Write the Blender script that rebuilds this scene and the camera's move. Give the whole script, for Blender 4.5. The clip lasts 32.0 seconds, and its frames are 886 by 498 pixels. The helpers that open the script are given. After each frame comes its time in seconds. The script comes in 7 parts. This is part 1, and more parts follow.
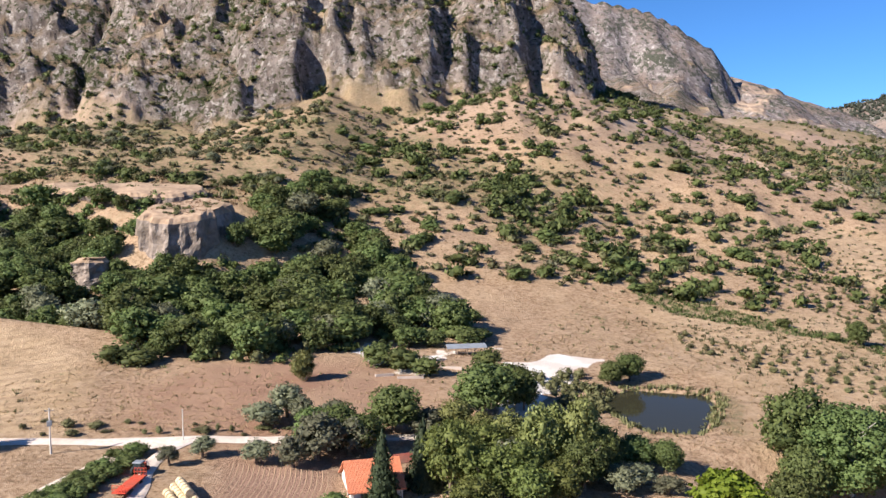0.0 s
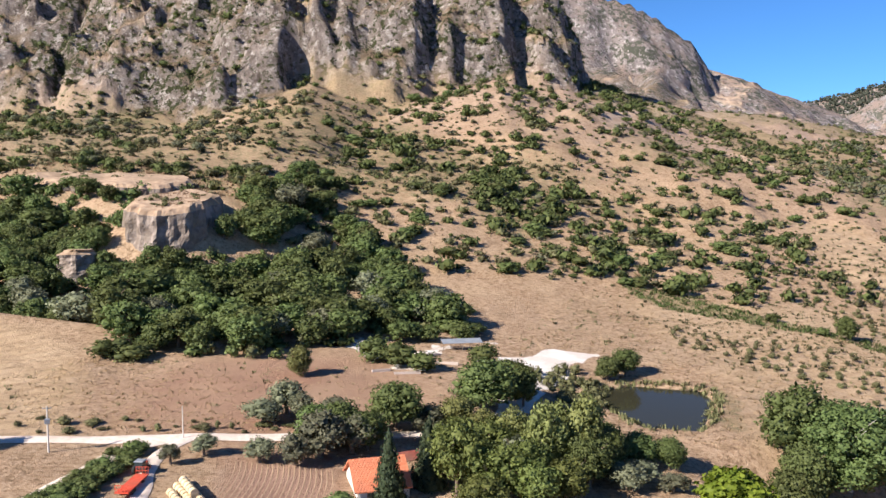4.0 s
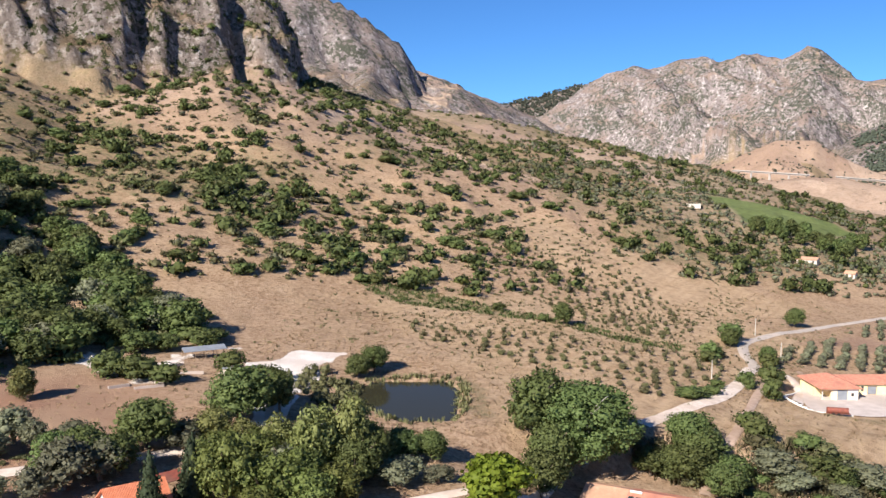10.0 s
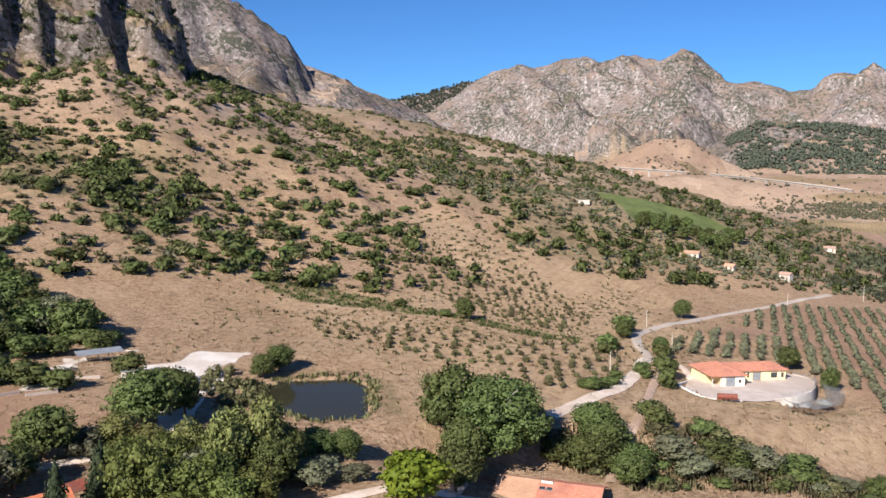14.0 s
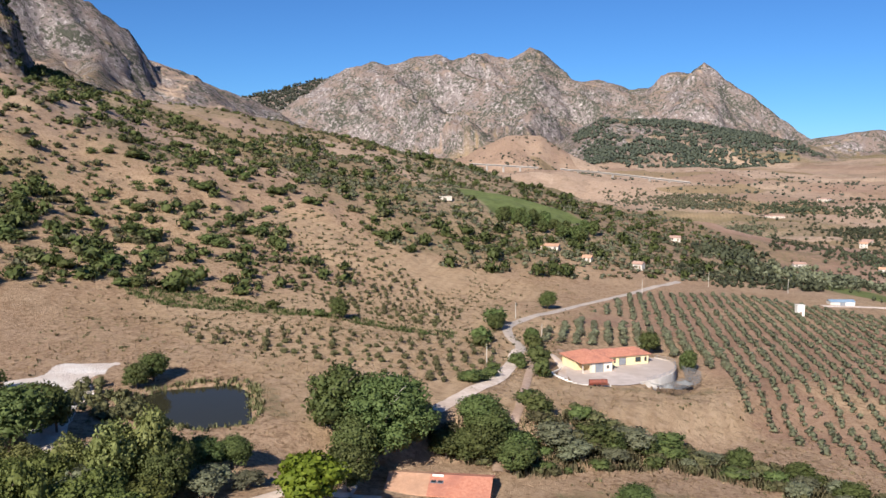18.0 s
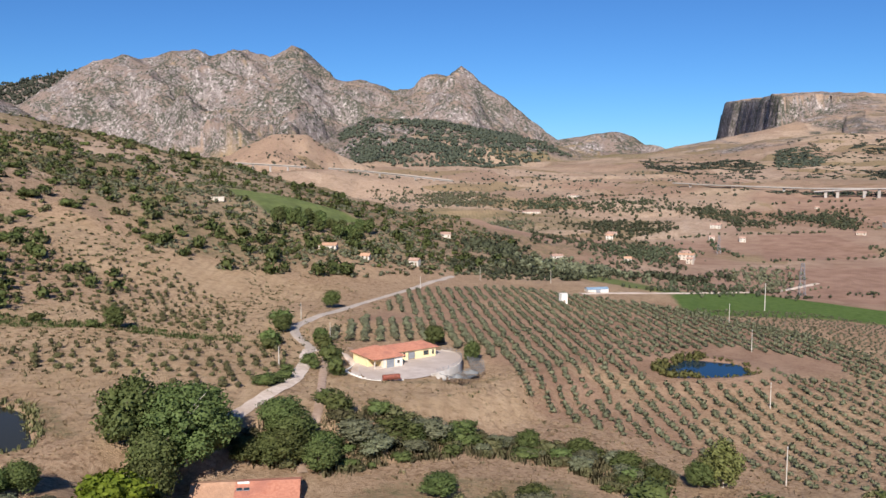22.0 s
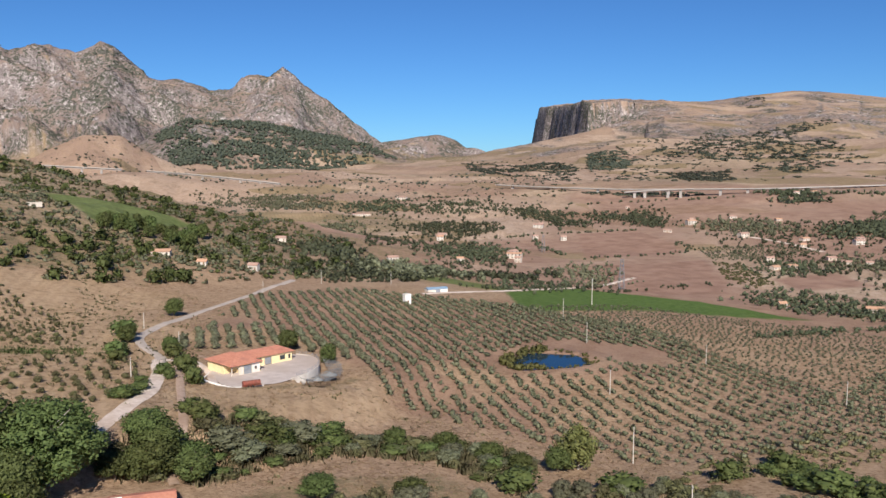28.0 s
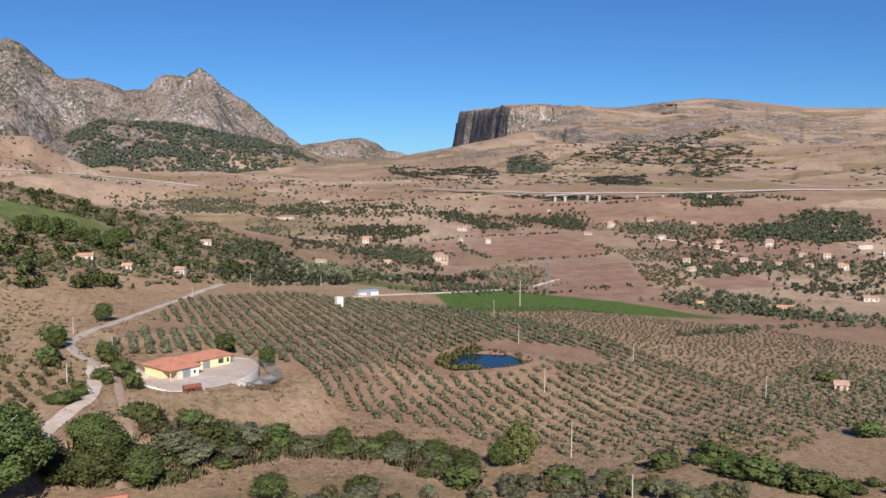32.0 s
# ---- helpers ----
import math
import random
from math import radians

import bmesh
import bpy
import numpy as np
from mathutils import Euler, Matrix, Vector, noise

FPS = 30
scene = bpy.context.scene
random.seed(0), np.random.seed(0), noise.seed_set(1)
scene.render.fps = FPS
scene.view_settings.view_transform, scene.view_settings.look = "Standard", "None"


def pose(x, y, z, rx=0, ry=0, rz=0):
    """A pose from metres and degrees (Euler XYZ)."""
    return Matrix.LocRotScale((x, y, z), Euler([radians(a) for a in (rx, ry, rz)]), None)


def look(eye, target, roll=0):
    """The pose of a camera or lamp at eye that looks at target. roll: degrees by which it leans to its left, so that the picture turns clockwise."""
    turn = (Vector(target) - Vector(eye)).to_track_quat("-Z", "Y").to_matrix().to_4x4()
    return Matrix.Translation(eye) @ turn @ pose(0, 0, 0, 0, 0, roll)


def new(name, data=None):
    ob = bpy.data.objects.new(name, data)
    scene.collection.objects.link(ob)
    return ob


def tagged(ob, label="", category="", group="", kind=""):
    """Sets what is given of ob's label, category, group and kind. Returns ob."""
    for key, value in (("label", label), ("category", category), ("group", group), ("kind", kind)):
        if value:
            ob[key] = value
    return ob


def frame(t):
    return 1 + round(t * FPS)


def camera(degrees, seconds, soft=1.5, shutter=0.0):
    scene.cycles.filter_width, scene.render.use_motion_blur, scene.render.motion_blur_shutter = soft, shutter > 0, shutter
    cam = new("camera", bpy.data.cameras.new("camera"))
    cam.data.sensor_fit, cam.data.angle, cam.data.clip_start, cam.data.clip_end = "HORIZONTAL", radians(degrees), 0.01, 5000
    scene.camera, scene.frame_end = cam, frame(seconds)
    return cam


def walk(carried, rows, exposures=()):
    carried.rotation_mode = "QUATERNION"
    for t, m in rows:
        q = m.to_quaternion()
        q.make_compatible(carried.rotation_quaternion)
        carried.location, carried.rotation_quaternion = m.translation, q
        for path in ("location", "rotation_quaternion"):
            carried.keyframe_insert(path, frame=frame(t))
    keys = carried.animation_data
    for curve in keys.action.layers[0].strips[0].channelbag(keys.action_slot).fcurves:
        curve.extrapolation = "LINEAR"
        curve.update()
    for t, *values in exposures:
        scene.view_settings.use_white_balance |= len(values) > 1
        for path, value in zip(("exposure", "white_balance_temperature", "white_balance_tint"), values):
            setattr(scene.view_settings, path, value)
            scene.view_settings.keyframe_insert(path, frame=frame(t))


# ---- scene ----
cam = camera(54.58, 32.0)
PATH = [
    (0, -0.06, 0.07, 60.04, 85.348, 0.376, -0.020),
    (0.5, -0.64, 0.30, 60.06, 85.091, 0.266, -0.032),
    (1, -1.51, 0.66, 60.22, 84.984, 0.150, -0.074),
    (1.5, -1.98, 0.88, 60.33, 84.716, -0.334, -0.035),
    (2, -2.63, 1.03, 60.53, 84.682, 0.040, -0.185),
    (2.5, -3.26, 1.22, 60.67, 84.690, 0.115, -0.226),
    (4.5, -5.97, 1.84, 61.26, 84.690, -0.244, -3.218),
    (5, -6.45, 2.23, 61.26, 84.777, -0.308, -8.435),
    (5.5, -7.24, 2.51, 61.29, 84.807, -0.101, -9.088),
    (6, -8.14, 2.67, 61.44, 84.770, -0.158, -9.016),
    (6.5, -9.06, 3.19, 61.54, 84.796, -0.357, -11.745),
    (7, -9.94, 3.62, 61.68, 84.700, -0.293, -12.247),
    (7.5, -10.78, 3.85, 61.79, 84.673, -0.285, -12.100),
    (8, -11.11, 3.98, 61.74, 84.508, -0.526, -12.163),
    (8.5, -11.63, 4.33, 61.86, 84.551, -0.421, -16.846),
    (9, -12.45, 4.70, 61.87, 84.582, -0.086, -17.479),
    (9.5, -13.20, 5.03, 61.88, 84.548, -0.069, -17.221),
    (10, -13.65, 5.41, 61.95, 84.467, -0.194, -20.429),
    (10.5, -14.46, 5.93, 61.99, 84.464, -0.064, -22.138),
    (11, -15.22, 6.02, 61.99, 84.442, -0.080, -22.202),
    (11.5, -15.79, 6.26, 61.99, 84.307, -0.545, -22.851),
    (12, -16.29, 6.73, 62.07, 84.310, -0.242, -25.039),
    (12.5, -17.15, 7.06, 62.02, 84.304, -0.037, -25.511),
    (13, -17.80, 7.16, 62.02, 84.185, -0.471, -25.030),
    (13.5, -17.78, 7.61, 61.95, 84.221, -0.894, -26.024),
    (14, -18.31, 7.71, 62.04, 84.244, -0.503, -27.884),
    (14.5, -18.89, 8.13, 62.00, 84.242, -0.141, -29.021),
    (16.5, -21.69, 9.07, 62.11, 84.162, 0.018, -33.914),
    (17, -22.61, 9.50, 62.28, 84.104, -0.020, -33.955),
    (17.5, -23.10, 9.84, 62.33, 84.094, -0.214, -36.442),
    (18, -23.97, 10.22, 62.36, 84.090, 0.075, -37.515),
    (18.5, -24.31, 10.98, 62.16, 84.085, 0.012, -39.752),
    (19, -25.13, 11.41, 62.24, 84.031, 0.099, -42.742),
    (19.5, -26.33, 11.68, 62.34, 84.034, 0.198, -43.419),
    (20, -27.36, 11.92, 62.41, 84.018, 0.064, -45.925),
    (20.5, -28.22, 12.26, 62.60, 84.030, -0.043, -49.377),
    (21, -28.95, 12.95, 62.60, 84.032, 0.046, -50.134),
    (21.5, -29.68, 13.80, 62.51, 84.035, 0.018, -51.595),
    (22, -30.38, 14.37, 62.56, 84.011, 0.067, -53.077),
    (22.5, -31.45, 14.69, 62.73, 83.989, 0.129, -54.066),
    (23, -32.34, 15.44, 62.86, 83.995, 0.169, -54.695),
    (23.5, -33.15, 15.85, 62.90, 83.979, 0.132, -55.336),
    (24, -34.10, 16.43, 62.97, 83.988, 0.162, -56.542),
    (24.5, -34.95, 16.85, 63.01, 84.023, 0.047, -58.065),
    (25, -35.77, 17.44, 62.99, 84.012, 0.134, -59.133),
    (25.5, -36.42, 18.34, 62.83, 84.027, 0.108, -59.428),
    (27.5, -39.38, 20.55, 62.95, 84.152, -0.014, -63.536),
    (28, -40.40, 21.13, 63.10, 84.156, 0.007, -64.845),
    (28.5, -41.40, 21.68, 63.16, 84.196, -0.001, -65.435),
    (29, -42.44, 22.11, 63.24, 84.208, -0.017, -65.763),
    (29.5, -43.14, 22.73, 63.28, 84.239, -0.073, -66.344),
    (30, -44.12, 23.26, 63.30, 84.291, -0.216, -67.905),
    (30.5, -45.17, 23.65, 63.43, 84.301, -0.221, -68.737),
    (31, -45.99, 24.28, 63.29, 84.350, -0.239, -69.350),
    (31.5, -46.79, 24.84, 63.16, 84.308, -0.227, -69.991),
    (32, -47.82, 25.21, 63.37, 84.386, -0.305, -70.163),
]
walk(cam, [(t, pose(*p)) for t, *p in PATH], [(0, 0.93), (6, 0.91), (9, 0.83), (13, 0.66), (18, 0.46), (25, 0.28), (32, 0.21)])

# ---- light ----
SUN_AZ, SUN_EL = radians(240), radians(34)   # azimuth clockwise from +y, elevation
world = bpy.data.worlds.new("world")
scene.world = world
world.use_nodes = True
wn = world.node_tree
sky = wn.nodes.new("ShaderNodeTexSky")
sky.sky_type, sky.sun_disc = "NISHITA", False
sky.sun_elevation, sky.sun_rotation = SUN_EL, SUN_AZ
sky.altitude, sky.air_density, sky.dust_density, sky.ozone_density = 2500, 1.0, 0.0, 3.0
wn.nodes["Background"].inputs[1].default_value = 0.079
tint = wn.nodes.new("ShaderNodeMix")
tint.data_type, tint.blend_type = "RGBA", "MULTIPLY"
tint.inputs["Factor"].default_value = 1.0
tint.inputs["B"].default_value = (0.36, 0.66, 1.0, 1)
wn.links.new(sky.outputs[0], tint.inputs["A"])
wn.links.new(tint.outputs["Result"], wn.nodes["Background"].inputs[0])
sun = new("sun", bpy.data.lights.new("sun", "SUN"))
sun.data.energy, sun.data.angle, sun.data.color = 5.15, radians(0.55), (1.0, 0.93, 0.84)
sun.matrix_world = look((0, 0, 400), (-math.sin(SUN_AZ) * 100, -math.cos(SUN_AZ) * 100, 400 - 100 * math.tan(SUN_EL)))


# ---- landform: heights of the ground in metres ----
def hash2(ix, iy, seed):
    h = (ix.astype(np.int64) * 374761393 + iy.astype(np.int64) * 668265263 + seed * 1442695041) & 0x7FFFFFFF
    h = ((h ^ (h >> 13)) * 1274126177) & 0x7FFFFFFF
    return ((h ^ (h >> 16)) & 0xFFFF) / 65535.0


def vnoise(x, y, seed=0):
    """Smooth value noise in -1..1."""
    ix, iy = np.floor(x), np.floor(y)
    fx, fy = x - ix, y - iy
    fx, fy = fx * fx * (3 - 2 * fx), fy * fy * (3 - 2 * fy)
    a, b = hash2(ix, iy, seed), hash2(ix + 1, iy, seed)
    c, d = hash2(ix, iy + 1, seed), hash2(ix + 1, iy + 1, seed)
    return 2 * ((a * (1 - fx) + b * fx) * (1 - fy) + (c * (1 - fx) + d * fx) * fy) - 1


def fbm(x, y, size, octaves=4, seed=0):
    out, amp = 0, 1.0
    for k in range(octaves):
        out = out + amp * vnoise(x / size + 17.3 * k, y / size - 9.1 * k, seed + k)
        size, amp = size / 2.03, amp * 0.5
    return out


def ridged(x, y, size, octaves=4, seed=0):
    out, amp = 0, 1.0
    for k in range(octaves):
        out = out + amp * (1 - 2 * np.abs(vnoise(x / size + 5.7 * k, y / size + 3.3 * k, seed + k)))
        size, amp = size / 2.1, amp * 0.5
    return out


def step01(v, a, b):
    u = np.clip((v - a) / (b - a), 0, 1)
    return u * u * (3 - 2 * u)


def inside(x, y, poly):
    """Distance to the edge of a polygon, positive inside."""
    n, best, odd = len(poly), np.full(np.shape(x), 1e9), np.zeros(np.shape(x), bool)
    for (ax, ay), (bx, by) in zip(poly, poly[1:] + poly[:1]):
        t = np.clip(((x - ax) * (bx - ax) + (y - ay) * (by - ay)) / ((bx - ax) ** 2 + (by - ay) ** 2), 0, 1)
        best = np.minimum(best, np.hypot(x - ax - t * (bx - ax), y - ay - t * (by - ay)))
        if ay != by:
            odd ^= ((ay > y) != (by > y)) & (x < (bx - ax) * (y - ay) / (by - ay) + ax)
    return np.where(odd, best, -best)


def ridge(x, y, crest, fall):
    """Height of a ridge with the crest line (x, y, z) that falls off to both sides by fall(distance, along)."""
    best, top, along, run = np.full(np.shape(x), 1e9), np.zeros(np.shape(x)), np.zeros(np.shape(x)), 0.0
    for (ax, ay, az), (bx, by, bz) in zip(crest, crest[1:]):
        t = np.clip(((x - ax) * (bx - ax) + (y - ay) * (by - ay)) / ((bx - ax) ** 2 + (by - ay) ** 2), 0, 1)
        d = np.hypot(x - ax - t * (bx - ax), y - ay - t * (by - ay))
        ln = math.hypot(bx - ax, by - ay)
        near = d < best
        best, top = np.where(near, d, best), np.where(near, az + t * (bz - az), top)
        along = np.where(near, run + t * ln, along)
        run += ln
    return top - fall(best, along), best


def far(az, el, dist):
    """A far place from its bearing (clockwise from +y), its height angle and its distance."""
    a = radians(az)
    return (dist * math.sin(a), dist * math.cos(a), 60 + dist * math.tan(radians(el)))


PLAIN_S = [-900, -400, -60, 60, 130, 200, 290, 390, 460, 650, 950, 1250, 1600, 2400, 3500, 4900]
PLAIN_Z = [30, 18, 9, 2.5, -2, -9, -15, -20, -25, -40, -41, -22, 15, 52, 72, 80]
SLOPE_X = [-800, -300, -60, 120, 300, 560, 700, 900, 1400]
SLOPE_K = [0.18, 0.2, 0.3, 0.235, 0.24, 0.215, 0.17, 0.03, 0.0]
STEP_X = [-900, -420, -300, -122, -106, -14, 2, 64, 78, 134, 156, 200, 300]
STEP_Y = [665, 668, 676, 668, 694, 684, 716, 706, 738, 730, 850, 1150, 2600]
LIFT_X = [-420, -260, -180, -100, -40, 10, 55, 110, 150, 200, 300]
LIFT_Z = [-6, -13, -22, -18, -6, 12, 36, 38, 30, 14, 0]
RIDGE_B = [far(2, 12.8, 2300), far(8.5, 11.7, 2360), far(10.2, 11.4, 2380), far(11.6, 10.9, 2400), far(13.4, 10.25, 2430), far(15.1, 9.3, 2460), far(15.9, 8.6, 2475),
           far(17.2, 7.85, 2490), far(17.9, 6.95, 2500), far(18.3, 6.2, 2510)]
RIDGE_B2 = [far(16, 6.0, 2560), far(18.3, 6.3, 2650), far(19.5, 5.9, 2680), far(21, 5.2, 2720), far(22.9, 4.55, 2760), far(24.5, 3.95, 2790), far(25.4, 3.55, 2800),
            far(26.6, 2.9, 2830), far(27.6, 2.1, 2870), far(31, 0.6, 2950)]
RIDGE_C0 = [far(23, 3.6, 4700), far(24.6, 4.1, 4700), far(26.4, 4.5, 4700), far(28.5, 5.1, 4700), far(29.9, 5.4, 4700), far(31.9, 5.7, 4700)]
RIDGE_C = [far(26.5, 2.9, 3900), far(28.7, 4.4, 4000), far(30.9, 5.75, 4100), far(32.7, 6.4, 4150), far(33.5, 6.2, 4200), far(34.8, 6.4, 4250), far(37.0, 6.8, 4300),
           far(37.7, 6.45, 4300), far(39.7, 6.75, 4300), far(41.5, 6.6, 4300), far(42.85, 7.15, 4300), far(43.7, 6.8, 4300), far(44.7, 5.95, 4300), far(45.7, 5.1, 4300),
           far(46.5, 4.95, 4300), far(47.7, 4.95, 4300), far(49.2, 4.4, 4300)]
RIDGE_D = [far(47.4, 4.7, 4350), far(49.1, 4.4, 4300), far(50.6, 4.7, 4250), far(51.8, 5.5, 4200), far(53.05, 5.5, 4170), far(53.87, 6.15, 4150), far(54.7, 5.6, 4150),
           far(55.2, 5.0, 4150), far(56.7, 4.3, 4150), far(58.1, 3.05, 4150), far(59.5, 1.75, 4150), far(60.4, 1.1, 4150)]
RIDGE_E = [far(59.8, 1.2, 3700), far(61.8, 1.45, 3700), far(62.7, 1.65, 3700), far(64, 1.75, 3700), far(65.1, 1.45, 3700), far(65.8, 0.9, 3700), far(67.2, 0.55, 3700), far(69, 0.45, 3700)]
MESA_F = [far(70.4, 0, 4880)[:2], far(71.1, 0, 4480)[:2], far(71.5, 0, 4440)[:2], far(72.8, 0, 3780)[:2], far(73.9, 0, 3480)[:2], far(76, 0, 3600)[:2], far(78.4, 0, 3760)[:2], far(80.5, 0, 4000)[:2],
          far(80.5, 0, 4860)[:2]]
TALUS_F = [far(69.6, 0.8, 4650), far(71.2, 1.1, 4200), far(72.3, 1.3, 3850), far(73.7, 1.95, 3440), far(75, 2.3, 3500), far(76.2, 2.75, 3560), far(77.4, 3.35, 3640), far(79, 3.7, 3780), far(81, 3.75, 3950)]
RIDGE_G = [far(77.6, 3.6, 4000), far(78.6, 3.85, 4000), far(81.3, 3.8, 4050), far(84.1, 4.15, 4100), far(86.4, 4.35, 4150), far(88, 4.25, 4150),
           far(90.2, 3.95, 4150), far(92.3, 3.65, 4150), far(97.2, 3.55, 4150), far(104, 3.6, 4150), far(116, 3.0, 4150)]
RIDGE_H = [far(44.6, 1.1, 3000), far(46, 2.1, 3000), far(47.8, 2.75, 3000), far(52.2, 2.5, 3000), far(54.2, 2.1, 3000), far(57.1, 1.6, 3000), far(59.4, 1.2, 3000), far(61.7, 0.45, 3000)]
RIDGE_K = [(1170, 1500, 43), (1222, 1400, 35), (1250, 1338, 42), (1290, 1290, 40), (1325, 1245, 29), (1357, 1178, 21), (1440, 960, 7)]
RIDGE_L = [(1524, 640, 8), (1485, 440, 0), (1480, 300, -3), (1519, 131, 12), (1601, -38, 19), (1700, -420, 22)]
RIDGE_I = [far(38.4, 0.3, 2300), far(39.2, 0.85, 2300), far(41.15, 1.7, 2300), far(43.4, 1.65, 2300), far(44.5, 0.9, 2300), far(46.7, -0.2, 2300)]
RIDGE_J = [far(60, 0.1, 3000), far(64, 0.35, 3000), far(69, 0.5, 2900), far(73, 1.2, 2900), far(77, 1.6, 2900), far(85, 1.2, 2700), far(92, 1.5, 2700), far(101, 1.8, 2700)]
POND = [(40, 224), (52, 230), (69, 224), (69, 214), (58, 189), (46, 192), (41, 207)]
POND_Z = 2.2
POND_2 = [(280, 144), (303, 140), (306, 121), (293, 111), (282, 119), (270, 135)]
POND_2_Z = -18.6
PAD = [(183, 213), (174, 201), (171.5, 194), (176, 190), (183, 184), (197, 183), (208, 186), (218, 194), (219, 203), (213, 212), (198, 219)]
PAD_WALL = [(188, 183.6), (197, 183), (208, 186), (218, 194), (219, 203)]
PAD_Z = -8.0
HOLLOW = [(-205, 330), (-180, 292), (-150, 272), (-80, 262), (-55, 300), (-62, 345), (-84, 334), (-106, 324), (-128, 330), (-136, 358), (-152, 368), (-184, 384), (-205, 388)]


def stairs(u, run, soft):
    k = np.floor(u / run)
    return run * (k + step01(u / run - k, 1 - soft, 1))


def cliff_line(x, y):
    """Foot of the near cliffs: buttresses that face the sun, with short shaded flanks between them."""
    u = x + 14 * vnoise(y / 80, x / 60, 20) + 5 * vnoise(y / 22, x / 22, 25)
    return np.interp(u, STEP_X, STEP_Y)


def ground(x, y):
    """Height of the bare ground."""
    x, y = np.asarray(x, float), np.asarray(y, float)
    s = x + 0.15 * np.clip(y - 300, 0, 2500)
    z = np.interp(s, PLAIN_S, PLAIN_Z) + 0.05 * np.clip(y - 200, -150, 100) * step01(1000 - s, 0, 500)
    z = z - 7.5 * step01(np.interp(x, [60, 100, 128], [183, 180, 168]) - y, 0, np.interp(x, [60, 100, 128], [14, 14, 24])) * step01(x, 46, 70) * step01(300 - x, 0, 90) * step01(y, 20, 90)
    foot = y - np.interp(x, [-500, -140, -90, -40, 60, 900], [230, 250, 262, 322, 330, 330]) - 8 * vnoise(x / 120, x * 0, 5)
    rise = np.where(foot > 0, foot, 0) + 10 * np.exp(-np.abs(foot) / 14)
    rise = np.minimum(rise, 560 + (rise - 560) * 0.55)
    z = z + np.interp(x + 0.1 * np.clip(y - 400, 0, 900), SLOPE_X, SLOPE_K) * rise * step01(2600 - y, 0, 1500)
    z = z + step01(foot, 0, 150) * (4.5 * fbm(x, y, 90, 3, 3) + 1.6 * fbm(x, y, 22, 2, 9)) + 0.25 * fbm(x, y, 16, 3, 7)
    z = z + step01(s, 700, 1500) * step01(np.hypot(x, y), 900, 1700) * 10 * fbm(x, y, 420, 4, 12)
    z = z + np.interp(x, LIFT_X, LIFT_Z) * step01(foot, 100, 380) * step01(1500 - y, 0, 500)
    # the near mountain with its cliffs
    d = y - cliff_line(x, y) + 19 * fbm(x, y, 52, 3, 21) + 4 * ridged(x, y, 26, 2, 23)
    d = np.clip(d, 0, 520) * step01(2100 - y, 0, 400)
    west = step01(-130 - x, 0, 50)
    wall = (1 - west) * np.interp(d, [0, 44, 115, 165, 260, 520], [0, 56, 96, 150, 205, 400]) + west * np.interp(d, [0, 30, 70, 520], [0, 26, 50, 420])
    wall = np.minimum(wall, np.interp(np.degrees(np.arctan2(x, y)), [3.5, 6, 7.6, 8.8, 10.2, 12], [420, 190, 90, 48, 14, 3]))
    u = d + 15 * fbm(x, y, 46, 3, 24)
    wall = wall + step01(d, 2, 30) * 0.62 * (stairs(u, 25, 0.45) - u + 9)
    rough = 7.0 * ridged(x, y, 44, 2, 33) + 4.2 * ridged(x, y, 17, 2, 34) + 2.0 * ridged(x, y, 7, 1, 35)
    z = z + wall + step01(d, 1, 20) * rough
    z = z - step01(d, 4, 24) * (15 * np.exp(-((x + 292 + 0.12 * (y - 690)) / 5) ** 2) + 10 * np.exp(-((x + 72 + 0.1 * (y - 700)) / 4) ** 2))
    rr = np.hypot(x, y)
    if np.any(rr > 1150):
        reach = -400 * step01(1400 - rr, 0, 220)
        wx, wy = x + 60 * fbm(x, y, 300, 2, 46), y + 60 * fbm(x, y, 300, 2, 47)
        rough = 0.9 * ridged(wx, wy, 380, 2, 41) + 0.5 * ridged(wx, wy, 130, 2, 43) + 0.22 * fbm(x, y, 60, 3, 45) + 0.16 * ridged(x, y, 42, 1, 48)
        for crest, fall, amp, wide in (
                (RIDGE_B, lambda q, a: np.clip(q, 0, 160) * 1.25 + np.clip(q - 160, 0, 900) * 0.6, 30, 120),
                (RIDGE_B2, lambda q, a: q * 0.42, 16, 120),
                (RIDGE_C0, lambda q, a: q * 0.5, 6, 200),
                (RIDGE_C, lambda q, a: np.clip(q, 0, 500) * 0.5 + np.clip(q - 500, 0, 3000) * 0.3, 44, 200),
                (RIDGE_D, lambda q, a: np.clip(q, 0, 160) * 0.85 + np.clip(q - 160, 0, 3000) * 0.36, 34, 130),
                (RIDGE_E, lambda q, a: q * 0.33, 20, 90),
                (RIDGE_G, lambda q, a: np.where(a < 1, q * 0.75, np.clip(q, 0, 900) * 0.2 + np.clip(q - 900, 0, 3000) * 0.13), 6, 300),
                (RIDGE_H, lambda q, a: q * 0.26, 10, 150),
                (RIDGE_K, lambda q, a: np.clip(q, 0, 60) * 0.11 + np.clip(q - 60, 0, 3000) * 0.3, 3, 60),
                (RIDGE_L, lambda q, a: np.clip(q, 0, 80) * 0.06 + np.clip(q - 80, 0, 3000) * 0.25, 3, 60),
                (RIDGE_I, lambda q, a: q * 0.38, 8, 120),
                (TALUS_F, lambda q, a: q * 0.2, 5, 200),
                (RIDGE_J, lambda q, a: np.clip(q, 0, 500) * 0.16 + np.clip(q - 500, 0, 3000) * 0.09, 5, 200)):
            h, q = ridge(x, y, crest, fall)
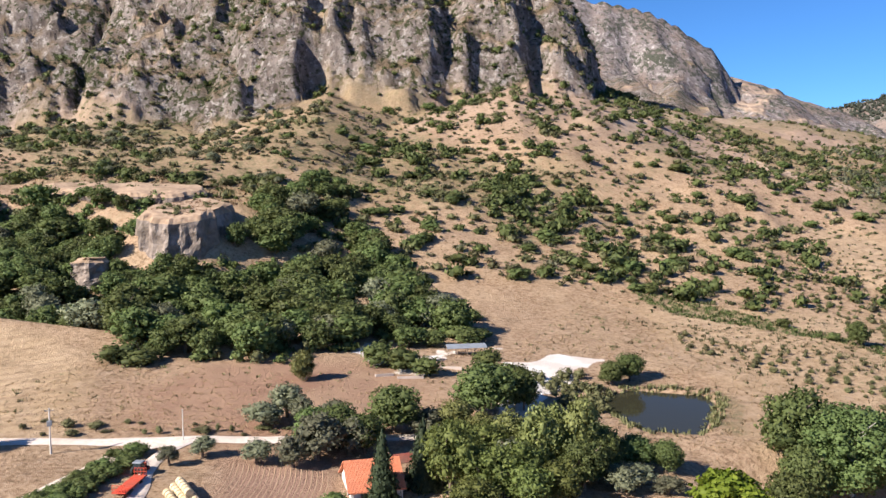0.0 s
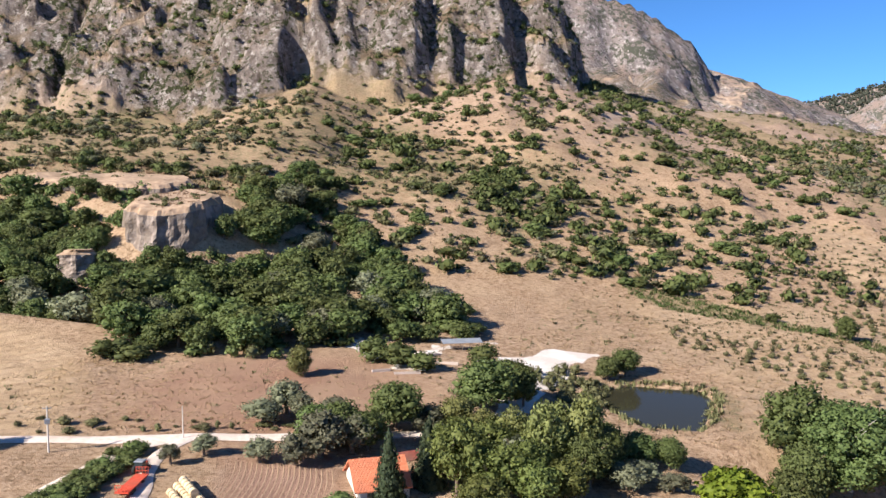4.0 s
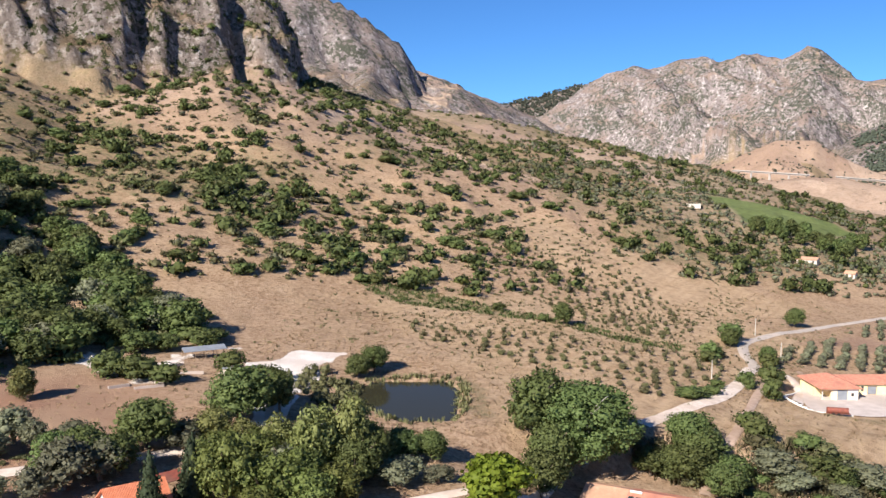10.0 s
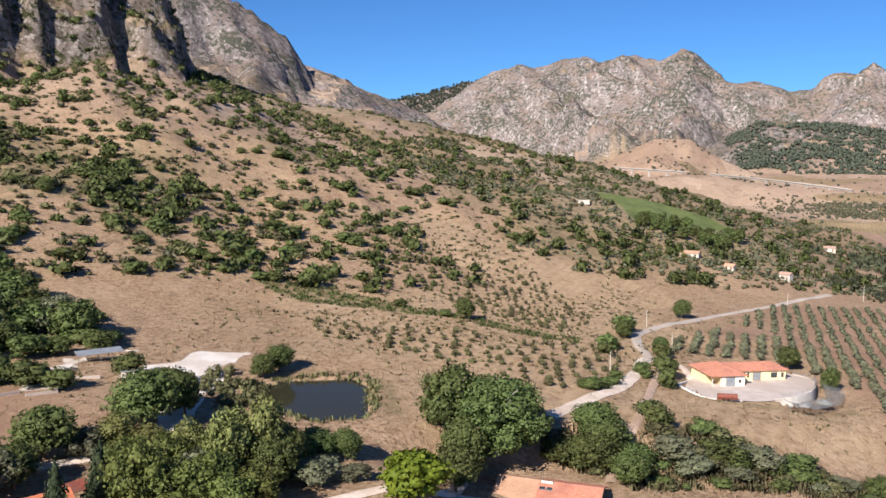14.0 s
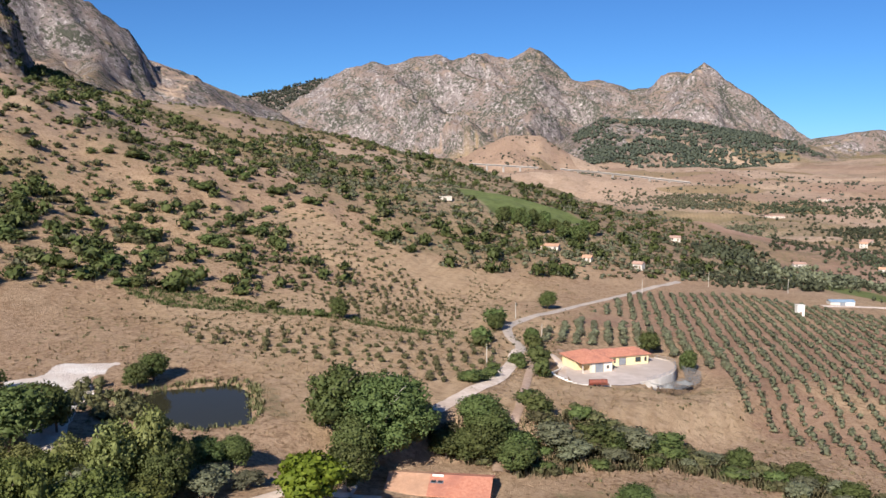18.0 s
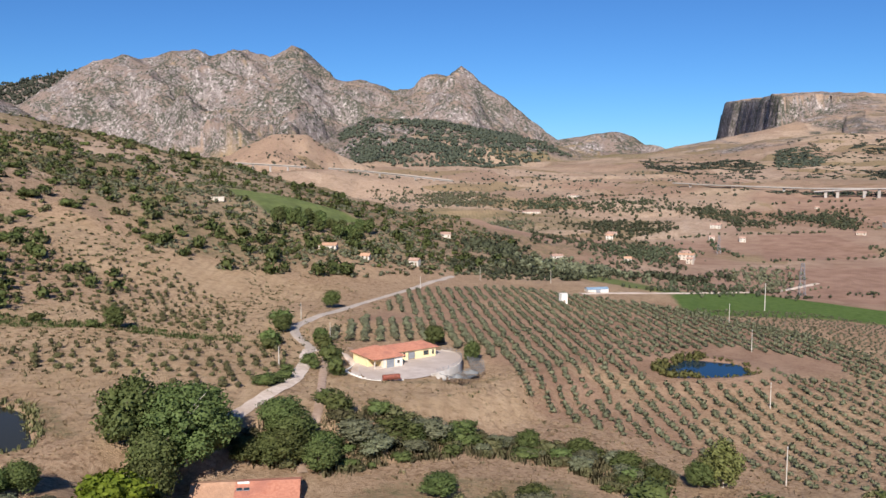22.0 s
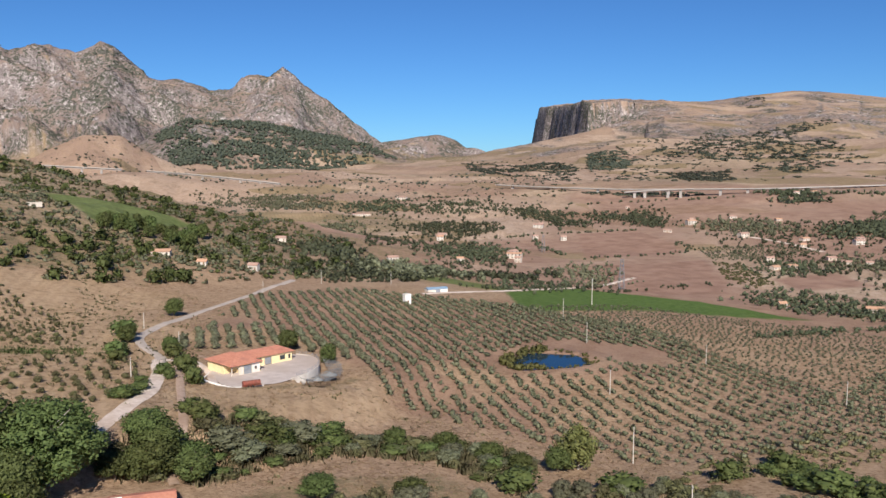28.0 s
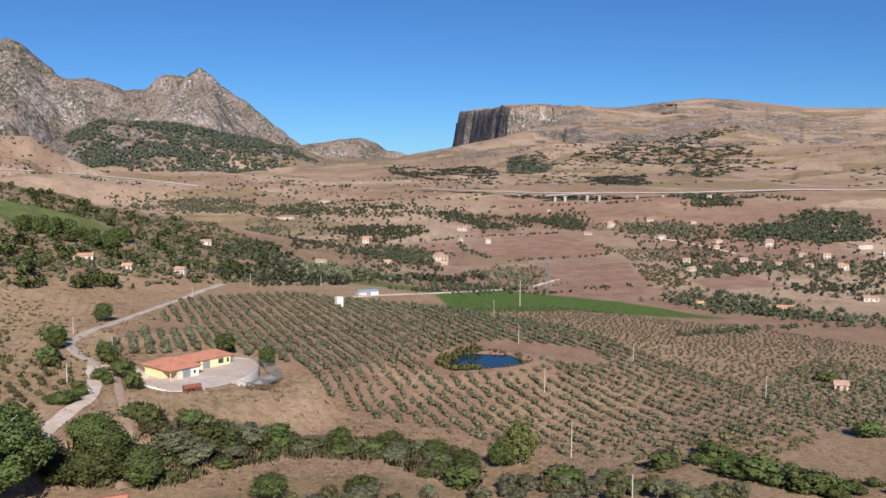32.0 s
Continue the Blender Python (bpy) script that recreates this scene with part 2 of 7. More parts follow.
            z = np.maximum(z, h + reach + amp * (rough - 0.35) * (0.36 + step01(q, 0, wide)))
        m = inside(x, y, MESA_F) + (4 + 22 * step01(np.degrees(np.arctan2(x, y)), 73.0, 74.2)) * ridged(x, y, 105, 3, 51)
        top = np.minimum(110 + 6.0 * np.clip(m + 20, 0, 400), 300 + 0.038 * (rr - 3540) + 0.06 * np.clip(m, 0, 300) + 12 * fbm(x, y, 140, 4, 53))
        z = np.where(m > -20, np.maximum(z, top), z)
    z = z - 15 * step01(inside(x, y, HOLLOW), -12, 12)
    # the yard of the yellow building and the ponds
    q = inside(x, y, PAD)
    z = z - 2.6 * step01(q, -26, -1) * step01(196 - y, 0, 12) * step01(x, 184, 196)
    z = np.where(q > -8, z + (PAD_Z - 0.35 - z) * step01(q, -8 + 7.5 * step01(200 - y, 0, 12) * step01(x, 184, 192), 0.5), z)
    for poly, level in ((POND, POND_Z), (POND_2, POND_2_Z)):
        p = inside(x, y, poly)
        bank = level + 0.7
        z = np.where(p > -22, bank + (z - bank) * step01(-p, 2, 22), z)
        z = np.where(p > -2, z - 2.2 * step01(p, -2, 3), z)
    return z
# ---- end of landform ----


# ---- materials ----
def material(name, build):
    m = bpy.data.materials.new(name)
    m.use_nodes = True
    build(m.node_tree, m.node_tree.nodes["Principled BSDF"])
    return m


def node(tree, kind, ins=None, operation="", data_type="", layer_name="", bands_direction="", wave_profile=""):
    n = tree.nodes.new("ShaderNode" + kind)
    if operation:
        n.operation = operation
    if data_type:
        n.data_type = data_type
    if layer_name:
        n.layer_name = layer_name
    if bands_direction:
        n.bands_direction = bands_direction
    if wave_profile:
        n.wave_profile = wave_profile
    for k, v in (ins or {}).items():
        if hasattr(v, "is_linked"):
            tree.links.new(v, n.inputs[k])
        else:
            n.inputs[k].default_value = v
    return n


def rgb(c):
    return (*c, 1.0)


def noise_tex(tree, scale, detail=4.0, rough=0.55, vec=None):
    if vec is None:
        vec = node(tree, "NewGeometry").outputs["Position"]
    return node(tree, "TexNoise", {"Vector": vec, "Scale": scale, "Detail": detail, "Roughness": rough}).outputs["Fac"]


def ramp(tree, fac, a, b):
    return node(tree, "MapRange", {"Value": fac, "From Min": a, "From Max": b}).outputs["Result"]


def mix(tree, fac, a, b):
    n = node(tree, "Mix", data_type="RGBA")
    for sock, v in ((n.inputs["Factor"], fac), (n.inputs["A"], a), (n.inputs["B"], b)):
        if hasattr(v, "is_linked"):
            tree.links.new(v, sock)
        elif sock.name == "Factor":
            sock.default_value = v
        else:
            sock.default_value = rgb(v)
    return n.outputs["Result"]


def bump(tree, bsdf, height, strength=0.5, distance=0.2):
    b = node(tree, "Bump", {"Height": height, "Strength": strength, "Distance": distance})
    tree.links.new(b.outputs["Normal"], bsdf.inputs["Normal"])


def surface(name, a, b, scale, rough=0.8, c=None, fine=0.0, bumps=0.3, distance=0.05, metal=0.0, spec=0.3, by_object=0.0):
    """A plain material of two tones at one scale, a third in stains, and a fine grain."""
    def build(tree, bsdf):
        col = mix(tree, ramp(tree, noise_tex(tree, scale), 0.35, 0.65), a, b)
        if c:
            col = mix(tree, ramp(tree, noise_tex(tree, scale * 0.13, 3), 0.5, 0.68), col, c)
        if by_object:
            info = node(tree, "ObjectInfo").outputs["Random"]
            hsv = node(tree, "HueSaturation", {"Color": col, "Value": node(tree, "MapRange", {"Value": info, "To Min": 1 - by_object, "To Max": 1 + by_object}).outputs["Result"]})
            col = hsv.outputs["Color"]
        tree.links.new(col, bsdf.inputs["Base Color"])
        bsdf.inputs["Roughness"].default_value, bsdf.inputs["Metallic"].default_value = rough, metal
        bsdf.inputs["Specular IOR Level"].default_value = spec
        if bumps:
            bump(tree, bsdf, noise_tex(tree, fine or scale * 4, 3), bumps, distance)
    return material(name, build)


def ground_material(tree, bsdf):
    pos = node(tree, "NewGeometry").outputs["Position"]
    land = node(tree, "VertexColor", layer_name="land")
    sep = node(tree, "SeparateColor", {"Color": land.outputs["Color"]})
    rock, green, red = sep.outputs[0], sep.outputs[1], sep.outputs[2]
    big, mid, fine = noise_tex(tree, 0.006, 5, vec=pos), noise_tex(tree, 0.05, 5, vec=pos), noise_tex(tree, 0.8, 7, 0.75, vec=pos)
    dry = mix(tree, ramp(tree, mid, 0.36, 0.64), (0.31, 0.195, 0.115), (0.44, 0.305, 0.19))
    dry = mix(tree, ramp(tree, big, 0.42, 0.62), dry, (0.36, 0.235, 0.155))
    dry = mix(tree, ramp(tree, fine, 0.46, 0.66), dry, (0.50, 0.36, 0.24))
    dry = mix(tree, ramp(tree, fine, 0.46, 0.37), dry, (0.16, 0.105, 0.062))
    soil = mix(tree, ramp(tree, mid, 0.35, 0.65), (0.25, 0.145, 0.105), (0.36, 0.225, 0.165))
    dry = mix(tree, land.outputs["Alpha"], dry, mix(tree, ramp(tree, mid, 0.3, 0.7), (0.46, 0.32, 0.19), (0.54, 0.39, 0.25)))
    lines = node(tree, "TexWave", {"Vector": node(tree, "Mapping", {"Vector": pos, "Rotation": (0, 0, 0.9)}).outputs["Vector"], "Scale": 0.06, "Distortion": 2.5, "Detail": 3.0, "Detail Scale": 0.4}).outputs["Fac"]
    tilled = node(tree, "Math", {0: land.outputs["Alpha"], 1: ramp(tree, lines, 0.55, 0.9)}, operation="MULTIPLY").outputs[0]
    dry = mix(tree, node(tree, "Math", {0: tilled, 1: 0.4}, operation="MULTIPLY").outputs[0], dry, (0.33, 0.21, 0.125))
    lay = node(tree, "VertexColor", layer_name="cover")
    away = ramp(tree, lay.outputs["Alpha"], 0.0, 0.5)
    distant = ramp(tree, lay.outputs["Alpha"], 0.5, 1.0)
    patch = noise_tex(tree, 0.19, 5, 0.65, vec=pos)
    dry = mix(tree, ramp(tree, patch, 0.5, 0.66), dry, mix(tree, 0.5, dry, (0.20, 0.13, 0.075)))
    speck = noise_tex(tree, 0.42, 9, 0.82, vec=pos)
    dry = mix(tree, ramp(tree, speck, 0.53, 0.66), dry, (0.225, 0.15, 0.092))
    dry = mix(tree, ramp(tree, speck, 0.47, 0.36), dry, (0.49, 0.35, 0.24))
    wobble = node(tree, "VectorMath", {0: pos, 1: node(tree, "VectorMath", {0: node(tree, "TexNoise", {"Vector": pos, "Scale": 0.01}).outputs["Color"], 1: (60, 60, 0)}, operation="MULTIPLY").outputs[0]}, operation="ADD").outputs[0]
    cells = node(tree, "TexVoronoi", {"Vector": node(tree, "Mapping", {"Vector": wobble, "Scale": (0.011, 0.006, 0.0), "Rotation": (0, 0, 0.5)}).outputs["Vector"], "Scale": 1.0})
    tone = node(tree, "SeparateColor", {"Color": cells.outputs["Color"]})
    # Haze over the far fields is put into these two muted, bluer tones.
    field = mix(tree, tone.outputs[0], (0.27, 0.185, 0.155), (0.53, 0.41, 0.33))
    field = mix(tree, ramp(tree, tone.outputs[1], 0.74, 0.76), field, (0.19, 0.155, 0.085))
    field = mix(tree, ramp(tree, patch, 0.35, 0.6), field, mix(tree, 0.6, field, dry))
    mottle = noise_tex(tree, 0.045, 8, 0.75, vec=pos)
    field = mix(tree, ramp(tree, mottle, 0.52, 0.62), field, mix(tree, 0.55, field, (0.17, 0.125, 0.085)))
    dry = mix(tree, node(tree, "Math", {0: away, 1: 0.75}, operation="MULTIPLY").outputs[0], dry, field)
    col = mix(tree, red, dry, soil)
    sep2 = node(tree, "SeparateColor", {"Color": lay.outputs["Color"]})
    col = mix(tree, sep2.outputs[2], col, mix(tree, ramp(tree, mid, 0.35, 0.65), (0.30, 0.17, 0.115), (0.40, 0.26, 0.17)))
    col = mix(tree, sep2.outputs[1], col, mix(tree, ramp(tree, noise_tex(tree, 0.25, 4, vec=pos), 0.35, 0.65), (0.075, 0.125, 0.03), (0.125, 0.185, 0.05)))
    edge = node(tree, "Math", {0: noise_tex(tree, 0.5, 5, 0.7, pos), 1: 0.7, 2: sep2.outputs[0]}, operation="MULTIPLY_ADD").outputs[0]
    col = mix(tree, ramp(tree, edge, 0.72, 0.92), col, mix(tree, ramp(tree, noise_tex(tree, 0.12, 6, vec=pos), 0.4, 0.6), (0.70, 0.60, 0.53), (0.85, 0.78, 0.72)))
    scrub = mix(tree, ramp(tree, noise_tex(tree, 0.16, 4, vec=pos), 0.4, 0.62), (0.235, 0.185, 0.10), (0.105, 0.11, 0.05))
    tufts = node(tree, "Math", {0: green, 1: 0.5, 2: noise_tex(tree, 0.2, 8, 0.75, pos)}, operation="MULTIPLY_ADD").outputs[0]
    col = mix(tree, ramp(tree, tufts, 0.68, 0.95), col, mix(tree, ramp(tree, speck, 0.45, 0.58), scrub, col))
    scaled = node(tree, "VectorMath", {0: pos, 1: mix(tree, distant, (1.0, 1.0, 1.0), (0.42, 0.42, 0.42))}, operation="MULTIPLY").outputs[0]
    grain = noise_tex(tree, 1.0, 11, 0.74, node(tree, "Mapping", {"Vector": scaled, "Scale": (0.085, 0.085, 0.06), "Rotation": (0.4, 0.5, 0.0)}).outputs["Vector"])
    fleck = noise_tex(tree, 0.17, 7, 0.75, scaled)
    # Far stone, turf and scrub turn greyer here: haze put into the colour.
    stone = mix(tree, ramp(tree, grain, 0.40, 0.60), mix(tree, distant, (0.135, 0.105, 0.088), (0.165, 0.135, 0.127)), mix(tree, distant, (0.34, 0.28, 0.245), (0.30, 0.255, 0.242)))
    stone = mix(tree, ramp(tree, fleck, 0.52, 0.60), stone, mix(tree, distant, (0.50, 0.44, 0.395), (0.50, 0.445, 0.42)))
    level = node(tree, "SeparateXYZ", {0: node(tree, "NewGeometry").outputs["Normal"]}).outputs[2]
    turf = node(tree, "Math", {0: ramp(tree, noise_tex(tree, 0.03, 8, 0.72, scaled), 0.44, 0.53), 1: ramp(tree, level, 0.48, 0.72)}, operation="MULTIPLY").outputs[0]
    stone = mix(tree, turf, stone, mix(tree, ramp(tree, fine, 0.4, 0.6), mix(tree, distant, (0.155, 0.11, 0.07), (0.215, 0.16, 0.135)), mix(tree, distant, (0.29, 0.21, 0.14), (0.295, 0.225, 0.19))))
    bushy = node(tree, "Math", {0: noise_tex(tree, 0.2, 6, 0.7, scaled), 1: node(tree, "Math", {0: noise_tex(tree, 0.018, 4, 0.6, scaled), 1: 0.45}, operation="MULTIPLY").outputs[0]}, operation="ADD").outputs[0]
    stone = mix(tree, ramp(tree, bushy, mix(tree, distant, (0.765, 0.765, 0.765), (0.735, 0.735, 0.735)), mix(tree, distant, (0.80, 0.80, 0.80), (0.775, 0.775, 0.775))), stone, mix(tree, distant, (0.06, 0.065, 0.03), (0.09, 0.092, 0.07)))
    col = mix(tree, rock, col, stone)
    col = node(tree, "HueSaturation", {"Color": col, "Saturation": 1.0}).outputs["Color"]
    tree.links.new(col, bsdf.inputs["Base Color"])
    bsdf.inputs["Roughness"].default_value, bsdf.inputs["Specular IOR Level"].default_value = 0.95, 0.1
    hgt = node(tree, "Math", {0: node(tree, "Math", {0: grain, 1: rock}, operation="MULTIPLY").outputs[0], 1: 14.0}, operation="MULTIPLY").outputs[0]
    hgt = node(tree, "Math", {0: hgt, 1: fine}, operation="ADD").outputs[0]
    bump(tree, bsdf, hgt, 1.0, 0.6)


GROUND = material("dry_ground", ground_material)
WATER = material("pond_water", lambda tree, bsdf: None)
wb = WATER.node_tree.nodes["Principled BSDF"]
wb.inputs["IOR"].default_value = 1.33
wb.inputs["Base Color"].default_value, wb.inputs["Roughness"].default_value = (0.035, 0.033, 0.02, 1), 0.06
wb.inputs["Specular IOR Level"].default_value = 0.09
bump(WATER.node_tree, wb, noise_tex(WATER.node_tree, 1.5), 0.03, 0.05)


# ---- the ground, one sheet to the horizon ----
def sheet(name, verts, faces, mat, smooth=True):
    me = bpy.data.meshes.new(name)
    me.from_pydata(verts, [], faces)
    if smooth:
        me.polygons.foreach_set("use_smooth", np.ones(len(me.polygons), bool))
    me.materials.append(mat)
    me.update()
    return new(name, me)


def ground_sheet():
    az = np.radians(np.concatenate([np.arange(-34, 70, 0.2), np.arange(70, 79, 0.1), np.arange(79, 104, 0.2), np.arange(104, 326, 3.0)]))
    rad = [60.0]
    while rad[-1] < 4920:
        rad.append(rad[-1] * (1.0085 if rad[-1] < 380 else 1.013 if rad[-1] < 600 else 1.0048 if rad[-1] < 1350 else 1.0065 if rad[-1] < 2500 else 1.011 if rad[-1] < 3420 else 1.0032 if rad[-1] < 4700 else 1.012))
    rad = np.array([0.01, 30.0] + rad)
    A, R = np.meshgrid(az, rad)
    X, Y = -25 + R * np.sin(A), 12 + R * np.cos(A)
    Z = ground(X, Y)
    n, m = len(az), len(rad)
    idx = np.arange(n * m).reshape(m, n)
    quads = np.stack([idx[:-1], np.roll(idx[:-1], -1, 1), np.roll(idx[1:], -1, 1), idx[1:]], -1).reshape(-1, 4)
    me = bpy.data.meshes.new("ground")
    me.vertices.add(n * m)
    me.vertices.foreach_set("co", np.stack([X, Y, Z], -1).ravel())
    me.loops.add(len(quads) * 4)
    me.loops.foreach_set("vertex_index", quads[:, ::-1].ravel())
    me.polygons.add(len(quads))
    me.polygons.foreach_set("loop_start", np.arange(len(quads)) * 4)
    me.polygons.foreach_set("use_smooth", np.ones(len(quads), bool))
    me.update(calc_edges=True)
    lay = me.color_attributes.new("land", "FLOAT_COLOR", "POINT")
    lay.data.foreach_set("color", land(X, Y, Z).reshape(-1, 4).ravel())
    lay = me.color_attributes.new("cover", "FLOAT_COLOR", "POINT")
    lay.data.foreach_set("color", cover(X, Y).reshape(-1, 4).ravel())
    me.materials.append(GROUND)
    return tagged(new("ground", me), "dry tan grassland and rocky mountain slopes", "ground", kind="structure")


def near_line(x, y, line):
    return ridge(x, y, [(*p, 0.0) for p in line], lambda q, a: q)[1]


LOT = [(17, 246), (25, 248), (35, 258), (50, 253), (38, 243), (33, 230), (24, 216), (19, 232)]
YARD = [(20, 226), (26, 222), (22, 206), (17, 194), (13, 178), (8, 178), (11, 196), (15, 210)]
CORRAL = [(-22, 262), (18, 262), (18, 240), (2, 228), (-16, 226), (-30, 246)]
STUBBLE = [(-140, 256), (-114, 247), (-92, 218), (-84, 191), (-82, 172), (-200, 160), (-260, 240)]
PLOUGHED = [(-43, 163), (-26, 169), (-19, 158), (-16, 130), (-42, 128)]
DAM = [(30, 236), (76, 232), (80, 204), (62, 178), (36, 184), (26, 206)]
GROVE = [(200, 247), (350, 323), (424, 292), (440, 200), (420, 120), (300, 20), (215, 60), (200, 100), (207, 159), (232, 179), (236, 225), (215, 232)]
GROVE_RIGHT = [(424, 210), (520, 150), (520, 30), (430, -70), (300, -60), (240, 0), (300, 40), (400, 120)]
VINEYARD = [(515, 234), (605, 208), (608, 116), (562, 37), (541, 66), (502, 136), (420, 186)]
STREAM = [(570, 392), (592, 350), (556, 284), (545, 246), (552, 206), (535, 200), (520, 232), (520, 280), (545, 330)]
VINE_HILL = [(432, 586), (500, 584), (505, 498), (446, 480), (398, 503)]
STRAW = [(1141, 955), (1150, 796), (705, 502), (631, 480), (624, 534)]
GOLDEN = [[(205, 500), (242, 474), (262, 430), (275, 390), (292, 362), (318, 342), (239, 303), (206, 350), (188, 412)], [(385, 735), (400, 800), (450, 880), (545, 860), (525, 775), (470, 730), (425, 708)], [(60, 345), (250, 345), (300, 420), (240, 300), (232, 250), (150, 205), (110, 188), (70, 182), (78, 232), (85, 245)], [(112, 172), (150, 200), (172, 192), (190, 176), (214, 172), (200, 150), (180, 140), (150, 165)]]
STRAW_2 = [(692, 447), (914, 508), (777, 425), (616, 381), (558, 387)]
STRAW_3 = [(597, 34), (609, 0), (539, -33), (521, 9)]
STRAW_4 = [(681, -18), (712, -65), (647, -58), (636, -26)]
RED_1 = [(789, 241), (900, 153), (724, 107), (669, 106), (601, 184)]
RED_2 = [(1068, 349), (1126, 280), (1024, 209), (966, 184), (841, 268)]
RED_3 = [(781, 79), (847, 30), (776, -5), (726, 54)]
MEADOW = [(100, 143), (118, 138), (152, 112), (140, 92), (104, 118)]
MEADOW_2 = [(200, 50), (260, 20), (340, -60), (300, -110), (180, -60), (165, 20)]
GREEN_STRIP = [(77, 352), (95, 352), (116, 337), (126, 322), (150, 299), (160, 277), (176, 264), (170, 257), (154, 268), (140, 292), (122, 306), (107, 316), (90, 324), (81, 340)]
REEDS = [(70, 228), (78, 226), (76, 208), (66, 186), (62, 188), (70, 212)]
BANK = [(160, 194), (172, 182), (190, 172), (212, 170), (214, 176), (190, 178), (172, 189)]


def soft_in(x, y, poly, edge=3.0, wobble=2.0, seed=71):
    return step01(inside(x, y, poly) + wobble * fbm(x, y, edge * 5, 3, seed), -edge, edge)


def land(X, Y, Z):
    """What covers the ground: bare rock, green scrub, reddish tilled soil, straw."""
    R, bearing = np.hypot(X, Y), np.degrees(np.arctan2(X, Y))
    d = Y - cliff_line(X, Y) + 14 * fbm(X, Y, 60, 3, 61)
    gx, gy = (ground(X + 6, Y) - Z) / 6, (ground(X, Y + 6) - Z) / 6
    steep = np.hypot(gx, gy)
    rock = step01(d, -8, 10) * step01(0.4 * steep + 0.5 * fbm(X, Y, 50, 5, 63), -0.15, 0.2)
    rock = np.maximum(rock, step01(R - np.where(bearing < 33, 1150, 2330), 0, 120) * step01(steep + 0.16 * fbm(X, Y, 150, 4, 65), 0.16, 0.42) * step01(Z + 60 * fbm(X, Y, 260, 4, 66) + np.where((bearing > 33) & (R > 2750), 45, 0), 70, 150))
    rock = np.maximum(rock, 0.95 * step01(210 - ridge(X, Y, RIDGE_E, lambda q, a: q)[1] + 90 * fbm(X, Y, 120, 4, 64), 0, 90) * step01(R, 3300, 3450))
    green = step01(fbm(X, Y, 130, 4, 67) + np.interp(bearing, [-30, 0, 12, 20, 30, 38, 50, 62, 70], [0.3, 0.3, 0.2, 0.25, 0.65, 0.95, 0.9, 0.2, -0.2]), -0.1, 0.7)
    green = green * step01(Y, 320, 420) * step01(1700 - R, 0, 500) * 0.8
    grey = step01(R, 1200, 1700) * step01(bearing, 40, 60) * step01(fbm(X, Y, 330, 4, 68), 0.2, 0.5) * 0.55
    pines = step01(ridge(X, Y, RIDGE_C0, lambda q, a: q)[1], 500, 300) * step01(Y, 3900, 4100) * 0.95
    forest = step01(ridge(X, Y, RIDGE_H, lambda q, a: q)[1] + 120 * fbm(X, Y, 200, 4, 72), 420, 260) * step01(Z, 20, 60)
    low = 0.22 * step01(R, 2500, 2900) * step01(Z, 60, 110) * step01(64 - bearing, 0, 4) * step01(fbm(X, Y, 140, 4, 76), -0.3, 0.4)
    green = np.maximum(np.maximum(np.maximum(green, low), grey), np.maximum(forest, pines))
    green = green * (1 - soft_in(X, Y, VINE_HILL, 6, 6)) * (1 - 0.8 * soft_in(X, Y, GOLDEN[0], 8, 8)) * (1 - 0.85 * soft_in(X, Y, GOLDEN[1], 10, 12))
    for poly in (MEADOW, MEADOW_2, GREEN_STRIP, REEDS, BANK):
        green = np.maximum(green, (0.42 if poly is MEADOW_2 else 0.7) * soft_in(X, Y, poly, 2.5))
    red = step01(fbm(X, Y, 260, 3, 69), 0.0, 0.5) * step01(X, 380, 600) * step01(2000 - R, 0, 500) * 0.7
    for poly in (RED_1, RED_2, RED_3, PLOUGHED):
        red = np.maximum(red, 0.9 * soft_in(X, Y, poly, 6))
    red = np.maximum(red, 0.62 * soft_in(X, Y, GROVE, 6, 6) * step01(fbm(X, Y, 60, 4, 77), -0.5, 0.3))
    straw = step01(fbm(X, Y, 300, 3, 73), 0.1, 0.55) * step01(R, 500, 900)
    for poly in (STRAW, STRAW_2, STRAW_3, STRAW_4, STUBBLE):
        straw = np.maximum(straw, soft_in(X, Y, poly, 5))
    for poly in GOLDEN:
        straw = np.maximum(straw, 0.75 * soft_in(X, Y, poly, 7, 8))
    return np.stack([rock, green * (1 - rock), red * (1 - rock), straw * (1 - rock) * (1 - red)], -1)


def cover(X, Y):
    """White gravel, vines, pink trampled earth, and the distance that brings in haze-greyed tones."""
    white = np.maximum(soft_in(X, Y, LOT, 1.6, 1.5), soft_in(X, Y, YARD, 1.6, 1.5))
    white = np.maximum(white, 0.55 * soft_in(X, Y, CORRAL, 2, 3) * step01(fbm(X, Y, 9, 3, 75), -0.1, 0.3))
    vines = np.maximum(np.maximum(soft_in(X, Y, VINEYARD, 2, 0.5), 0.8 * soft_in(X, Y, STREAM, 4, 4)), 0.85 * soft_in(X, Y, VINE_HILL, 6, 6))
    pink = step01(50 - np.hypot(X + 38, Y - 205), 0, 30)
    R = np.hypot(X, Y)
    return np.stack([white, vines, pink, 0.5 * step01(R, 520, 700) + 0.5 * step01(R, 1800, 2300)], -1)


ground_sheet()


BLUE_WATER = material("blue_pond_water", lambda tree, bsdf: bump(tree, bsdf, noise_tex(tree, 1.5), 0.03, 0.05))
bw = BLUE_WATER.node_tree.nodes["Principled BSDF"]
bw.inputs["Base Color"].default_value, bw.inputs["Roughness"].default_value, bw.inputs["IOR"].default_value = (0.012, 0.032, 0.055, 1), 0.06, 1.33


